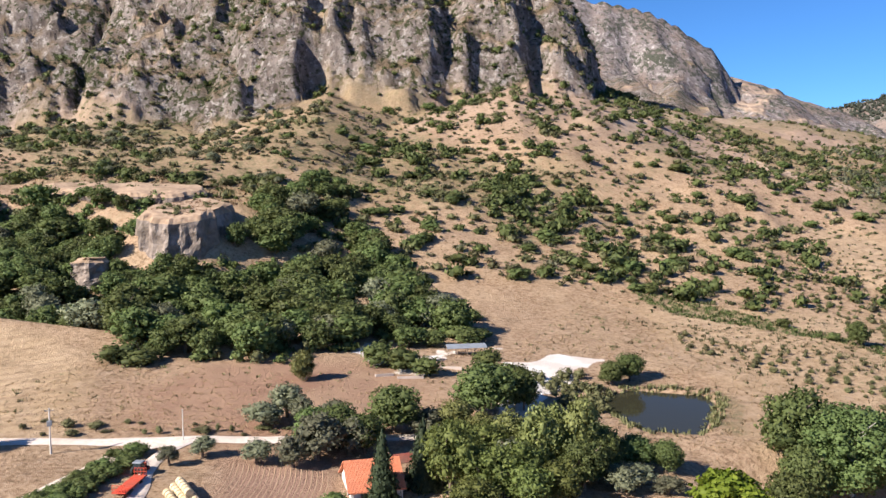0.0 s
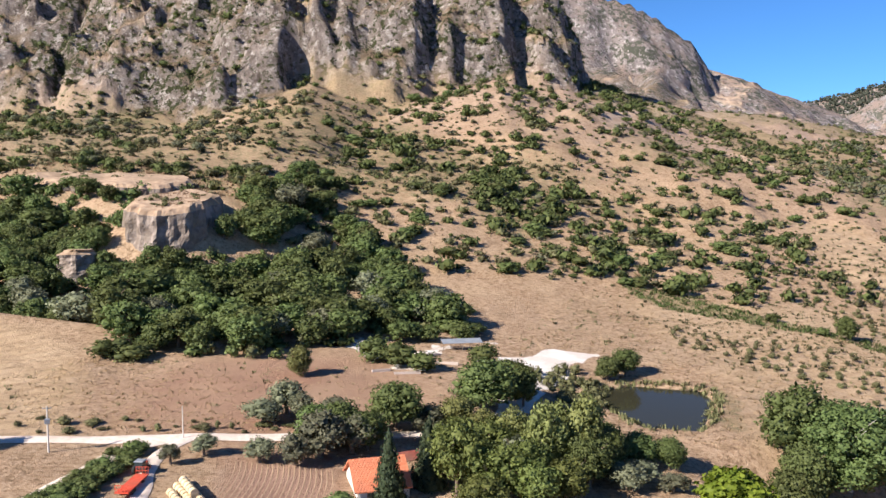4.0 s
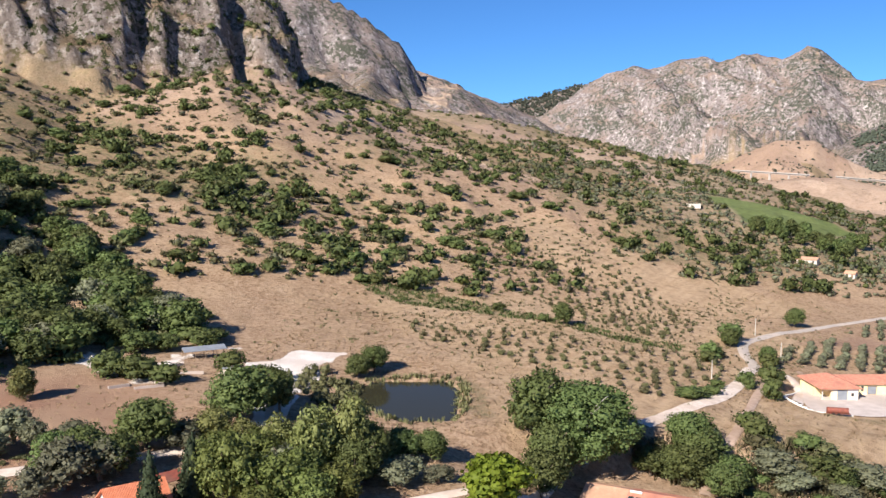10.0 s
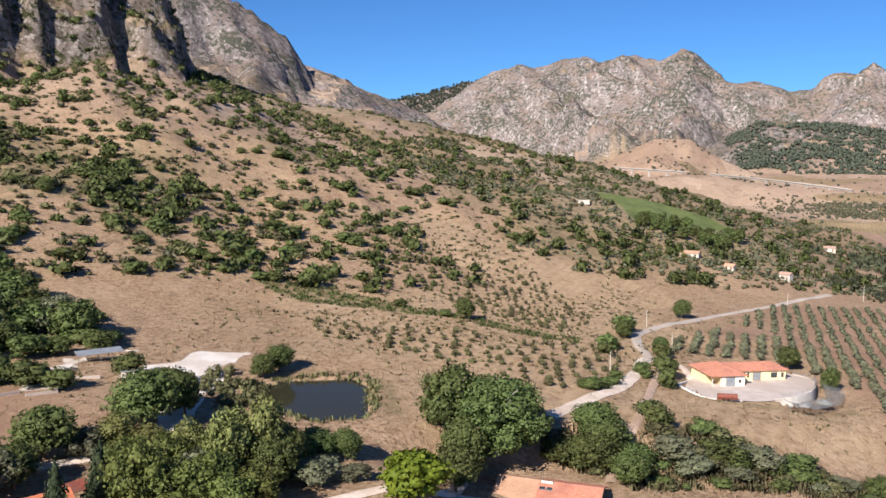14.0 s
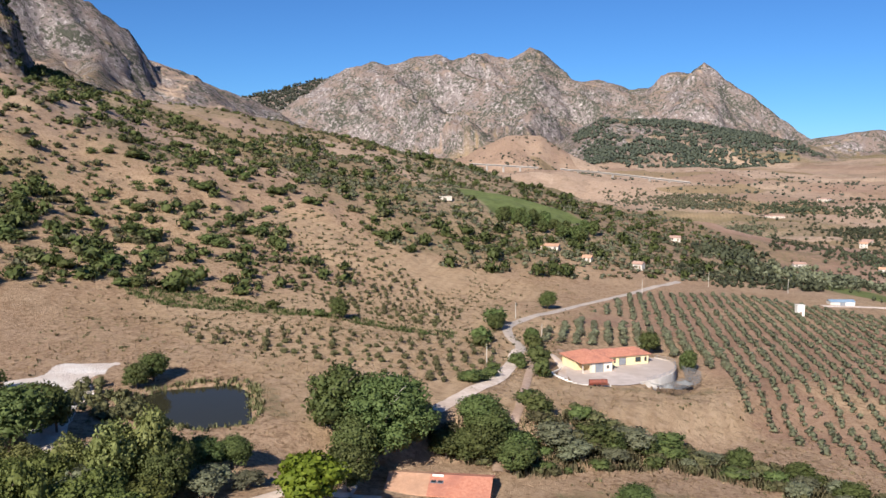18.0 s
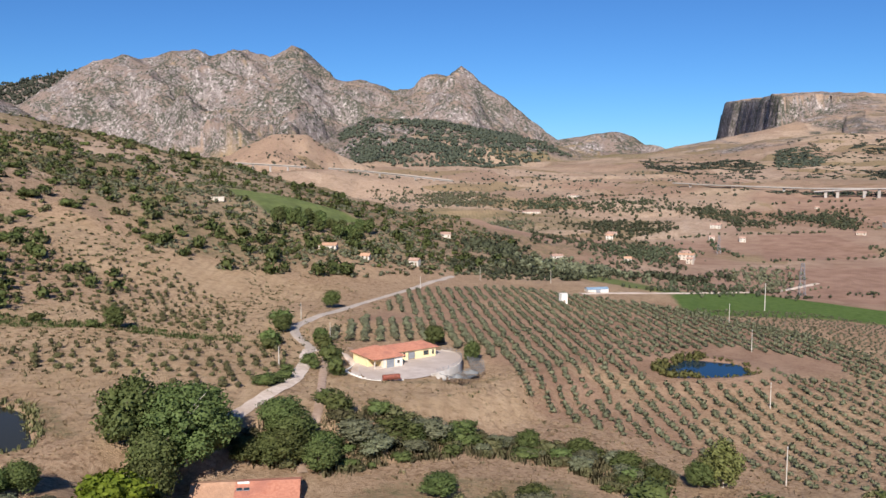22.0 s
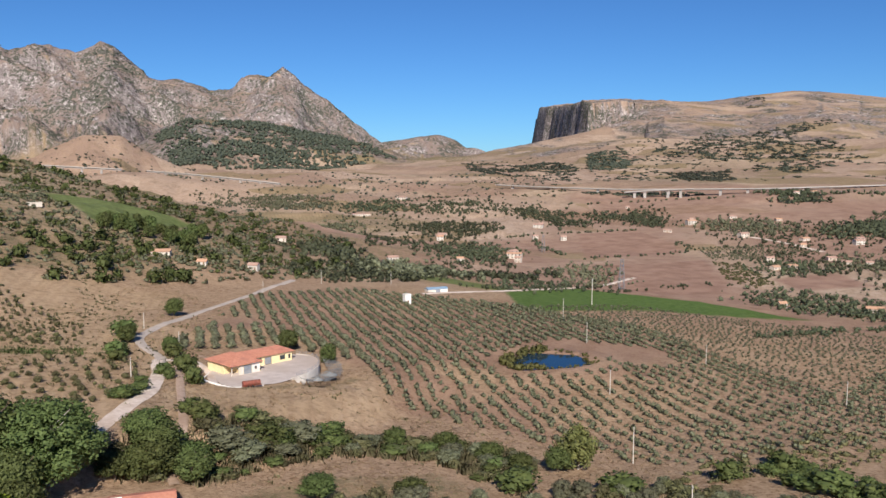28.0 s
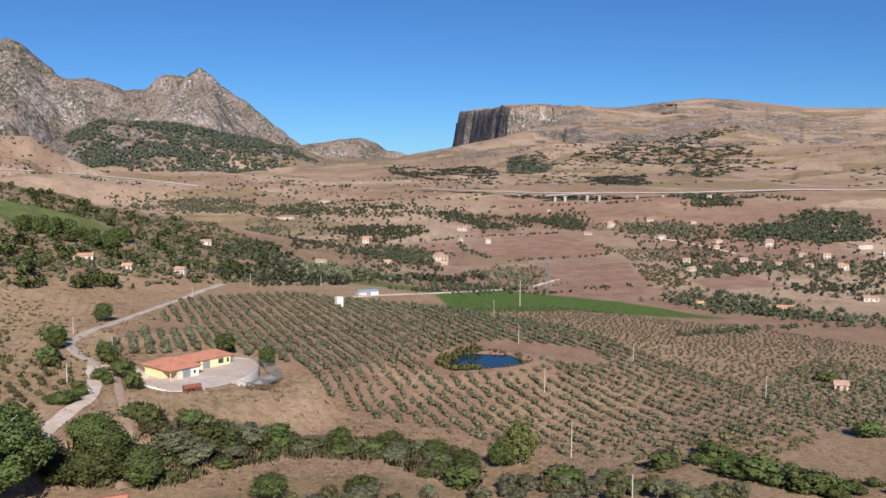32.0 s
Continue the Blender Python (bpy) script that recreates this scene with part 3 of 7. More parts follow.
def water(name, poly, level, label, mat=WATER):
    cx, cy = sum(p[0] for p in poly) / len(poly), sum(p[1] for p in poly) / len(poly)
    ring = [(cx + (x - cx) * 1.1, cy + (y - cy) * 1.1, level) for x, y in poly]
    return tagged(sheet(name, ring, [tuple(range(len(ring)))[::-1]], mat, False), label, "pond", kind="structure")


water("water", POND, POND_Z, "dark still water of a farm pond")
water("water", POND_2, POND_2_Z, "blue water of an irrigation pond among olives", BLUE_WATER)


# ---- building blocks ----
def part(name, bm, mat, parent=None, label=""):
    me = bpy.data.meshes.new(name)
    bm.to_mesh(me)
    bm.free()
    me.materials.append(mat)
    ob = new(name, me)
    if parent is not None:
        ob.parent = parent
    return tagged(ob, label) if label else ob


def thing(name, m, label, category, group="", kind=""):
    ob = new(name)
    ob.matrix_world = m
    return tagged(ob, label, category, group, kind)


def box(x0, x1, y0, y1, z0, z1, bm=None, bevel=0.0):
    bm = bm or bmesh.new()
    r = bmesh.ops.create_cube(bm, size=1.0, matrix=Matrix.Translation(((x0 + x1) / 2, (y0 + y1) / 2, (z0 + z1) / 2)) @ Matrix.Diagonal((x1 - x0, y1 - y0, z1 - z0, 1)))
    if bevel:
        es = list({e for v in r["verts"] for e in v.link_edges})
        bmesh.ops.bevel(bm, geom=es, offset=bevel, segments=1, affect="EDGES")
    return bm


def tube(a, b, r0, r1, n=8, bm=None):
    bm = bm or bmesh.new()
    a, b = Vector(a), Vector(b)
    q = (b - a).to_track_quat("Z", "Y").to_matrix().to_4x4()
    bmesh.ops.create_cone(bm, cap_ends=True, segments=n, radius1=r0, radius2=r1, depth=(b - a).length, matrix=Matrix.Translation((a + b) / 2) @ q)
    return bm


def solid(verts, faces, bm=None):
    bm = bm or bmesh.new()
    vs = [bm.verts.new(v) for v in verts]
    for f in faces:
        bm.faces.new([vs[k] for k in f])
    bmesh.ops.recalc_face_normals(bm, faces=bm.faces[:])
    return bm


def gz(x, y):
    return float(ground(np.array([float(x)]), np.array([float(y)]))[0])


# ---- plants ----
rng = np.random.default_rng(11)


def foliage(name, dark, light, rough=0.65):
    def build(tree, bsdf):
        isl = node(tree, "NewGeometry").outputs["Random Per Island"]
        obj = node(tree, "ObjectInfo").outputs["Random"]
        col = mix(tree, isl, dark, light)
        col = mix(tree, ramp(tree, noise_tex(tree, 0.35, 3), 0.4, 0.65), col, tuple(0.5 * a + 0.5 * b for a, b in zip(dark, light)))
        hsv = node(tree, "HueSaturation", {"Color": col, "Hue": node(tree, "MapRange", {"Value": obj, "To Min": 0.475, "To Max": 0.518}).outputs["Result"],
                                           "Value": node(tree, "MapRange", {"Value": obj, "To Min": 0.75, "To Max": 1.3}).outputs["Result"]})
        tree.links.new(hsv.outputs["Color"], bsdf.inputs["Base Color"])
        bsdf.inputs["Roughness"].default_value, bsdf.inputs["Specular IOR Level"].default_value = rough, 0.25
        tr = node(tree, "BsdfTranslucent", {"Color": hsv.outputs["Color"]})
        sh = node(tree, "MixShader", {0: 0.34})
        tree.links.new(bsdf.outputs[0], sh.inputs[1])
        tree.links.new(tr.outputs[0], sh.inputs[2])
        tree.links.new(sh.outputs[0], tree.nodes["Material Output"].inputs["Surface"])
    return material(name, build)


OAK = foliage("dark_green_leaves", (0.06, 0.084, 0.028), (0.17, 0.205, 0.068))
OLIVE = foliage("grey_green_leaves", (0.11, 0.118, 0.068), (0.265, 0.268, 0.168))
PINE = foliage("pine_needles", (0.075, 0.10, 0.028), (0.21, 0.245, 0.07))
POPLAR = foliage("yellow_green_leaves", (0.10, 0.115, 0.038), (0.28, 0.285, 0.10))
LIME = foliage("bright_green_leaves", (0.085, 0.14, 0.015), (0.24, 0.31, 0.035))
CONE = foliage("cypress_leaves", (0.03, 0.05, 0.026), (0.075, 0.105, 0.048))
SCRUB = foliage("scrub_leaves", (0.082, 0.088, 0.038), (0.22, 0.205, 0.10))
REED = foliage("reed_blades", (0.13, 0.135, 0.06), (0.31, 0.285, 0.145))
BARK = surface("bark", (0.12, 0.085, 0.06), (0.22, 0.17, 0.125), 3.0, 0.9, bumps=0.6)
PALE_BARK = surface("pale_bark", (0.34, 0.30, 0.25), (0.5, 0.46, 0.40), 2.0, 0.85, bumps=0.4)


def mesh_of(name, verts, faces, mat, normals=None):
    me = bpy.data.meshes.new(name)
    me.from_pydata([tuple(v) for v in verts] if not isinstance(verts, np.ndarray) else verts.tolist(), [], faces.tolist() if isinstance(faces, np.ndarray) else faces)
    me.materials.append(mat)
    me.update()
    if normals is not None:
        me.polygons.foreach_set("use_smooth", np.ones(len(me.polygons), bool))
        normals = normals / np.maximum(np.linalg.norm(normals, axis=1)[:, None], 1e-6)
        me.normals_split_custom_set_from_vertices(normals.tolist())
    return me


def ball(sub):
    bm = bmesh.new()
    bmesh.ops.create_icosphere(bm, subdivisions=sub, radius=1.0)
    v = np.array([x.co[:] for x in bm.verts])
    f = np.array([[q.index for q in p.verts] for p in bm.faces])
    bm.free()
    return v, f


BALL_0, BALL_1 = ball(1), ball(2)


def leafy(blobs, leaf, count, core=0.8, seed=0, up=0.25):
    """Leaf sprays over lumpy blobs (x, y, z, rx, ry, rz) with a dense core: vertices and faces."""
    g = np.random.default_rng(seed)
    V, N, Fq, Ft, n = [], [], [], [], 0
    mid, tall = np.mean([b[:3] for b in blobs], 0), max(b[2] + b[5] for b in blobs) * 0.6
    vol = np.array([b[3] * b[4] + b[4] * b[5] + b[3] * b[5] for b in blobs])
    for b, share in zip(blobs, vol / vol.sum()):
        c, r = np.array(b[:3]), np.array(b[3:])
        bv, bf = BALL_1 if len(blobs) < 12 else BALL_0
        lump = 1 + 0.22 * g.standard_normal((len(bv), 1))
        V.append(c + bv * r * core * np.clip(lump, 0.6, 1.25))
        N.append(bv + 0.5 * (c - mid))
        Ft.append(bf + n)
        n += len(bv)
        k = max(6, int(count * share))
        d = g.standard_normal((k, 3))
        d /= np.linalg.norm(d, axis=1)[:, None]
        p = c + d * r * (0.5 + 0.66 * g.random((k, 1)) ** 0.8)
        nrm = d + 0.9 * g.standard_normal((k, 3)) + [0, 0, up]
        nrm *= np.where((nrm * d).sum(1) < 0, -1.0, 1.0)[:, None]
        nrm /= np.linalg.norm(nrm, axis=1)[:, None]
        t = np.cross(nrm, g.standard_normal((k, 3)))
        t /= np.linalg.norm(t, axis=1)[:, None]
        w = np.cross(nrm, t)
        s = leaf * (0.55 + 0.9 * g.random((k, 1)))
        q = np.stack([p - t * s, p - w * s * 0.75 + nrm * s * 0.25, p + t * s, p + w * s * 0.75 + nrm * s * 0.25], 1)
        V.append(q.reshape(-1, 3))
        N.append(np.repeat(0.3 * d + 0.3 * (p - mid) / tall + 0.75 * nrm + 0.35 * g.standard_normal((k, 3)) + [0, 0, 0.25], 4, 0))
        Fq.append(np.arange(k * 4).reshape(k, 4) + n)
        n += k * 4
    return np.concatenate(V), [tuple(f) for f in np.concatenate(Ft)] + [tuple(f) for f in np.concatenate(Fq)], np.concatenate(N)


def blob_set(n, rx, rz, zc, size, seed, flat=0.8):
    """Blobs filling an ellipsoid crown of half-width rx and half-height rz about the height zc."""
    g = np.random.default_rng(seed)
    out = []
    for k in range(n):
        a, u = 2.39996 * k + g.random() * 0.5, (k + 0.5) / n * 1.75 - 0.75
        h = math.sqrt(max(0.0, 1 - u * u)) * (0.5 + 0.5 * g.random())
        s = size * (0.8 + 0.75 * g.random() ** 1.5)
        out.append((rx * h * math.cos(a), rx * h * math.sin(a), zc + rz * u * 0.8, s, s * (0.8 + 0.4 * g.random()), s * flat))
    return out


def trunk_mesh(name, height, r, limbs, reach, mat, seed):
    g = np.random.default_rng(seed)
    bm = tube((0, 0, -0.06 * height), (0.02 * height, 0.01 * height, height * 0.55), r * 1.25, r * 0.8)
    for k in range(limbs):
        a = 2.4 * k + g.random()
        z0 = height * (0.3 + 0.25 * g.random())
        mid = (reach * 0.45 * math.cos(a), reach * 0.45 * math.sin(a), z0 + height * 0.22)
        tube((0, 0, z0), mid, r * 0.6, r * 0.38, 6, bm)
        tube(mid, (reach * 0.85 * math.cos(a + 0.3), reach * 0.85 * math.sin(a + 0.3), z0 + height * 0.4), r * 0.38, r * 0.12, 5, bm)
    me = bpy.data.meshes.new(name)
    bm.to_mesh(me)
    bm.free()
    me.materials.append(mat)
    return me


KINDS = {}


def kind(name, variants, trunk, crown):
    KINDS[name] = [(trunk(v) if trunk else None, crown(v)) for v in range(variants)]


def crown_of(mat, blobs, leaf, count, core=0.8):
    def make(v):
        verts, faces, normals = leafy(blobs(v), leaf, count, core, 100 + v)
        return mesh_of("crown", verts, faces, mat, normals)
    return make


# unit sizes: height 1, width about 1
kind("broadleaf", 3, lambda v: trunk_mesh("trunk", 1.0, 0.03, 5, 0.4, BARK, v),
     crown_of(OAK, lambda v: blob_set(26, 0.41, 0.43, 0.54, 0.15, 20 + v), 0.024, 5200, 0.6))
kind("wood_tree", 4, lambda v: trunk_mesh("trunk", 1.0, 0.03, 3, 0.3, BARK, v),
     crown_of(OAK, lambda v: blob_set(17, 0.42, 0.43, 0.52, 0.17, 220 + v), 0.038, 1350, 0.62))
kind("big_broadleaf", 1, lambda v: trunk_mesh("trunk", 1.0, 0.022, 9, 0.34, PALE_BARK, 5),
     crown_of(OAK, lambda v: blob_set(64, 0.45, 0.48, 0.50, 0.11, 31), 0.0155, 17000, 0.6))
kind("olive_tree", 3, lambda v: trunk_mesh("trunk", 1.0, 0.05, 4, 0.4, BARK, 30 + v),
     crown_of(OLIVE, lambda v: blob_set(11, 0.38, 0.36, 0.60, 0.19, 40 + v), 0.034, 1700, 0.6))
kind("poplar", 2, lambda v: trunk_mesh("trunk", 1.0, 0.02, 6, 0.25, PALE_BARK, 50 + v),
     crown_of(POPLAR, lambda v: blob_set(20, 0.37, 0.47, 0.53, 0.13, 60 + v, 1.2), 0.026, 3600, 0.6))
kind("stone_pine", 2, lambda v: trunk_mesh("trunk", 1.0, 0.03, 6, 0.4, BARK, 70 + v),
     crown_of(PINE, lambda v: blob_set(18, 0.42, 0.38, 0.60, 0.16, 80 + v, 0.85), 0.026, 3600, 0.62))
kind("cypress", 1, lambda v: trunk_mesh("trunk", 1.0, 0.025, 2, 0.1, BARK, 90),
     crown_of(CONE, lambda v: [(0.02 * math.cos(5 * k), 0.02 * math.sin(5 * k), 0.06 + 0.9 * k / 15, 0.5 * (1 - k / 15.5) ** 0.8 * 0.95, 0.5 * (1 - k / 15.5) ** 0.8 * 0.95, 0.09) for k in range(16)], 0.03, 2400, 0.85))
kind("lime_tree", 1, lambda v: trunk_mesh("trunk", 1.0, 0.03, 4, 0.4, BARK, 95),
     crown_of(LIME, lambda v: blob_set(14, 0.44, 0.46, 0.52, 0.18, 97), 0.045, 1900))
kind("shrub", 4, None, crown_of(OAK, lambda v: [(b[0], b[1], b[2], *b[3:]) for b in blob_set(7, 0.36, 0.36, 0.42, 0.25, 110 + v)], 0.05, 640, 0.66))
kind("grey_shrub", 3, None, crown_of(SCRUB, lambda v: blob_set(6, 0.36, 0.34, 0.42, 0.25, 120 + v), 0.055, 480, 0.62))
kind("young_olive", 3, None, crown_of(OLIVE, lambda v: blob_set(5, 0.3, 0.36, 0.5, 0.25, 130 + v), 0.07, 150, 0.66))
LABELS = {"wood_tree": ("tree", "leafy dark green tree of the wood"), "broadleaf": ("tree", "leafy dark green broadleaf tree on dry ground"), "big_broadleaf": ("tree", "huge spreading broadleaf tree with pale limbs"),
          "olive_tree": ("tree", "grey-green olive tree on dry earth"), "poplar": ("tree", "tall yellowish green poplar by the pond dam"),
          "stone_pine": ("tree", "round-crowned light green pine beside the farmhouse"), "cypress": ("tree", "dark slender conical cypress beside the farmhouse"),
          "lime_tree": ("tree", "bright lime-green bushy tree by the path"), "shrub": ("shrub", "dense dark green shrub on the dry slope"),
          "grey_shrub": ("shrub", "dull olive-brown scrub bush on the dry slope"), "young_olive": ("tree", "small young olive bush in a planted row")}
NAMES = {"wood_tree": "tree", "broadleaf": "tree", "big_broadleaf": "big_tree", "lime_tree": "bushy_tree"}
spin = random.Random(5)


def plant(what, x, y, height, width, group="", label="", sink=0.02, name=""):
    cat, lab = LABELS[what]
    trunk, crown = spin.choice(KINDS[what])
    m = pose(x, y, gz(x, y) - sink * height, 0, 0, spin.uniform(0, 360)) @ Matrix.Diagonal((width, width * spin.uniform(0.9, 1.1), height, 1))
    if trunk is None:
        ob = new(name or NAMES.get(what, what), crown)
        ob.matrix_world = m
        return tagged(ob, label or lab, cat, group)
    ob = new(name or NAMES.get(what, what))
    ob.matrix_world = m
    for nm, me in (("trunk", trunk), ("crown", crown)):
        new(nm, me).parent = ob
    return tagged(ob, label or lab, cat, group)


def clumps(name, spots, mat, label, category, leaves=0, seed=3, level=None):
    """Many small plants (x, y, height, width) as one mesh: a lumpy body each, and some leaf sprays."""
    g = np.random.default_rng(seed)
    bv, bf = BALL_0
    spots = np.array(spots, float)
    n = len(spots)
    z = ground(spots[:, 0], spots[:, 1]) if level is None else np.array(level)
    ang = g.random(n) * 6.283
    lump = 1 + 0.24 * g.standard_normal((n, len(bv), 1)).clip(-2, 2)
    b = bv[None] * lump
    h, w = spots[:, 2, None], spots[:, 3, None]
    V = np.stack([b[..., 0] * np.cos(ang)[:, None] - b[..., 1] * np.sin(ang)[:, None], b[..., 0] * np.sin(ang)[:, None] + b[..., 1] * np.cos(ang)[:, None], b[..., 2]], -1)
    k = 0.3 if leaves else 0.4
    V = V * np.stack([w * k + 0 * b[..., 0], w * k + 0 * b[..., 0], h * (k + 0.04) + 0 * b[..., 0]], -1)
    base = np.stack([spots[:, 0], spots[:, 1], z + spots[:, 2] * 0.42], -1)
    verts = (V + base[:, None]).reshape(-1, 3)
    tris = (bf[None] + (np.arange(n) * len(bv))[:, None, None]).reshape(-1, 3)
    faces = [tuple(f) for f in tris.tolist()]
    normals = (V / np.linalg.norm(V, axis=2)[..., None] + 0.25 * g.standard_normal(V.shape)).reshape(-1, 3)
    if leaves:
        leaves = int(leaves * 1.5) if leaves > 30 else int(leaves * 2) + 2
        d = g.standard_normal((n, leaves, 3))
        d /= np.linalg.norm(d, axis=2)[..., None]
        size = np.stack([spots[:, 3] * 0.5, spots[:, 3] * 0.5, spots[:, 2] * 0.52], -1)[:, None]
        p = base[:, None] + d * size * (0.5 + 0.55 * g.random((n, leaves, 1)))
        t = g.standard_normal((n, leaves, 3))
        t /= np.linalg.norm(t, axis=2)[..., None]
        u = np.cross(d, t)
        s = ((0.115 if leaves > 40 else 0.13) * spots[:, 3])[:, None, None] * (0.6 + 0.8 * g.random((n, leaves, 1)))
        q = np.stack([p - t * s, p - u * s * 0.7, p + t * s, p + u * s * 0.7], 2).reshape(-1, 3)
        quads = np.arange(len(q)).reshape(-1, 4) + len(verts)
        verts = np.concatenate([verts, q])
        normals = np.concatenate([normals, np.repeat((0.7 * d + 0.75 * g.standard_normal(d.shape) + [0, 0, 0.25]).reshape(-1, 3), 4, 0)])
        faces += [tuple(f) for f in quads.tolist()]
    return tagged(new(name, mesh_of(name, verts, faces, mat, normals)), label, category, kind="stuff")


def blades(name, spots, mat, label, category, n=9, width=0.2, lean=0.35, seed=4):
    """Tufts of upright blades (x, y, height, width) as one mesh."""
    g = np.random.default_rng(seed)
    spots = np.array(spots, float)
    m = len(spots)
    off = g.standard_normal((m, n, 2)) * spots[:, None, 3:4] * 0.3
    x, y = spots[:, None, 0] + off[..., 0], spots[:, None, 1] + off[..., 1]
    z = ground(x.ravel(), y.ravel()).reshape(m, n)
    h = spots[:, None, 2] * (0.5 + 0.5 * g.random((m, n)))
    a = g.random((m, n)) * 6.283
    dx, dy = np.cos(a) * h * width, np.sin(a) * h * width
    tx, ty = g.standard_normal((m, n)) * lean * h, g.standard_normal((m, n)) * lean * h
    v = np.stack([np.stack([x - dx, y - dy, z - 0.05], -1), np.stack([x + dx, y + dy, z - 0.05], -1), np.stack([x + tx + dx * 0.4, y + ty + dy * 0.4, z + h], -1), np.stack([x + tx - dx * 0.4, y + ty - dy * 0.4, z + h * 0.9], -1)], 2).reshape(-1, 3)
    up = np.repeat(g.standard_normal((m * n, 3)) * 0.35 + [-0.3, -0.3, 0.9], 4, 0)
    return tagged(new(name, mesh_of(name, v, np.arange(len(v)).reshape(-1, 4), mat, up)), label, category, kind="stuff")


def scatter(poly, n, seed, cluster=60, keep=0.0, avoid=()):
    """Random places in a polygon, thicker where a noise is high."""
    g = np.random.default_rng(seed)
    p = np.array(poly)
    out, tries = np.zeros((0, 2)), 0
    while len(out) < n and tries < 60:
        q = p.min(0) + (p.max(0) - p.min(0)) * g.random((n * 2, 2))
        ok = inside(q[:, 0], q[:, 1], poly) > 0
        if cluster:
            ok &= fbm(q[:, 0], q[:, 1], cluster, 3, seed) + 0.5 * g.standard_normal(len(q)) > keep
        for other, gap in avoid:
            ok &= inside(q[:, 0], q[:, 1], other) < -gap
        out, tries = np.concatenate([out, q[ok]]), tries + 1
    return out[:n]


def rows_in(poly, dx, dy, row, step, jitter, seed):
    """Places along parallel rows that run in the direction (dx, dy)."""
    g = np.random.default_rng(seed)
    ln = math.hypot(dx, dy)
    u, v = np.array([dx, dy]) / ln, np.array([-dy, dx]) / ln
    p = np.array(poly, float)
    c = p.mean(0)
    reach = np.abs(p - c).max() * 1.5
    a, b = np.meshgrid(np.arange(-reach, reach, step), np.arange(-reach, reach, row))
    q = c + a.reshape(-1, 1) * u + b.reshape(-1, 1) * v + jitter * g.standard_normal((a.size, 2))
    return q[(inside(q[:, 0], q[:, 1], poly) > 0) & (g.random(len(q)) > 0.06)]


# ---- roads and tracks ----
GRAVEL = surface("pale_gravel", (0.62, 0.50, 0.415), (0.75, 0.635, 0.55), 0.8, 0.95, c=(0.52, 0.40, 0.315), bumps=0.5)
ASPHALT = surface("worn_grey_asphalt", (0.42, 0.35, 0.30), (0.52, 0.44, 0.38), 0.6, 0.9, c=(0.56, 0.46, 0.38), bumps=0.3)
DIRT = surface("bare_dirt_track", (0.38, 0.265, 0.20), (0.48, 0.35, 0.27), 0.7, 0.95, c=(0.34, 0.225, 0.15), bumps=0.5)


def smooth_line(pts, step=2.0):
    pts = [Vector(p) for p in pts]
    ext = [2 * pts[0] - pts[1]] + pts + [2 * pts[-1] - pts[-2]]
    out = []
    for a, b, c, d in zip(ext, ext[1:], ext[2:], ext[3:]):
        n = max(2, int((c - b).length / step))
        for k in range(n):
            t = k / n
            out.append(0.5 * ((2 * b) + (c - a) * t + (2 * a - 5 * b + 4 * c - d) * t * t + (3 * b - a - 3 * c + d) * t ** 3))
    return out + [pts[-1]]


def ribbon(name, pts, width, mat, label, lift=0.34, category="road"):
    line = smooth_line(pts)
    verts, faces = [], []
    for k, p in enumerate(line):
        d = (line[min(k + 1, len(line) - 1)] - line[max(k - 1, 0)]).normalized()
        side = Vector((-d.y, d.x))
        w = width * (1 + 0.09 * noise.noise((p.x * 0.2, p.y * 0.2, 1)))
        for u in (-0.5, -0.3, 0.0, 0.3, 0.5):
            q = p + side * w * u
            verts.append((q.x, q.y, lift * (1.0 if abs(u) < 0.4 else 0.3)))
        if k:
            faces += [(5 * k - 5 + e, 5 * k - 4 + e, 5 * k + 1 + e, 5 * k + e) for e in range(4)]
    verts = np.array(verts)
    verts[:, 2] += ground(verts[:, 0], verts[:, 1])
    ob = sheet(name, verts.tolist(), [f[::-1] for f in faces], mat)
    return tagged(ob, label, category, kind="structure")


ribbon("road", [(104, 181), (113.5, 186), (127, 193), (142, 200.5), (155, 210), (167, 220), (176, 229), (183, 235)], 4.6, GRAVEL, "pale gravel farm road winding past the trees")
ribbon("road", [(180, 232), (187, 238.5), (194, 251), (201, 261), (209, 270), (222, 278), (239, 285.5), (288, 303), (347, 322), (420, 345)], 4.0, ASPHALT, "grey asphalt country road along the olive grove")
ribbon("road", [(30, 148), (56, 153), (68, 163), (76, 172)], 3.0, GRAVEL, "pale gravel path under the trees")
ribbon("track", [(104, 156), (109, 162), (117, 166), (126, 173), (143, 189), (159, 204), (172, 216), (184, 228)], 2.5, DIRT, "bare earth farm track across dry grass")
ribbon("road", [(184, 233), (189, 227), (184, 214), (172, 202)], 3.2, GRAVEL, "pale gravel drive to the yellow building")
ribbon("road", [(-130, 162), (-88, 168), (-71, 169), (-56, 171), (-37, 174), (-22, 177), (-4, 180), (12, 186)], 4.0, GRAVEL, "pale gravel farm lane past the poles")
ribbon("road", [(-54, 171), (-59, 168), (-63, 164), (-66, 154), (-70, 142), (-76, 120)], 3.6, GRAVEL, "pale gravel lane curving off the farm lane")
ribbon("road", [(-52, 171), (-55, 164), (-55, 154), (-53, 143), (-52, 120)], 3.0, GRAVEL, "pale gravel yard beside the hay bales")
ribbon("road", [(14, 178), (18, 200), (24, 216)], 5.0, GRAVEL, "white dusty driveway to the gravel lot")
ribbon("road", [(440, 262), (520, 236), (610, 210), (720, 190)], 5.0, GRAVEL, "pale dirt road behind the green vineyard", 0.5)
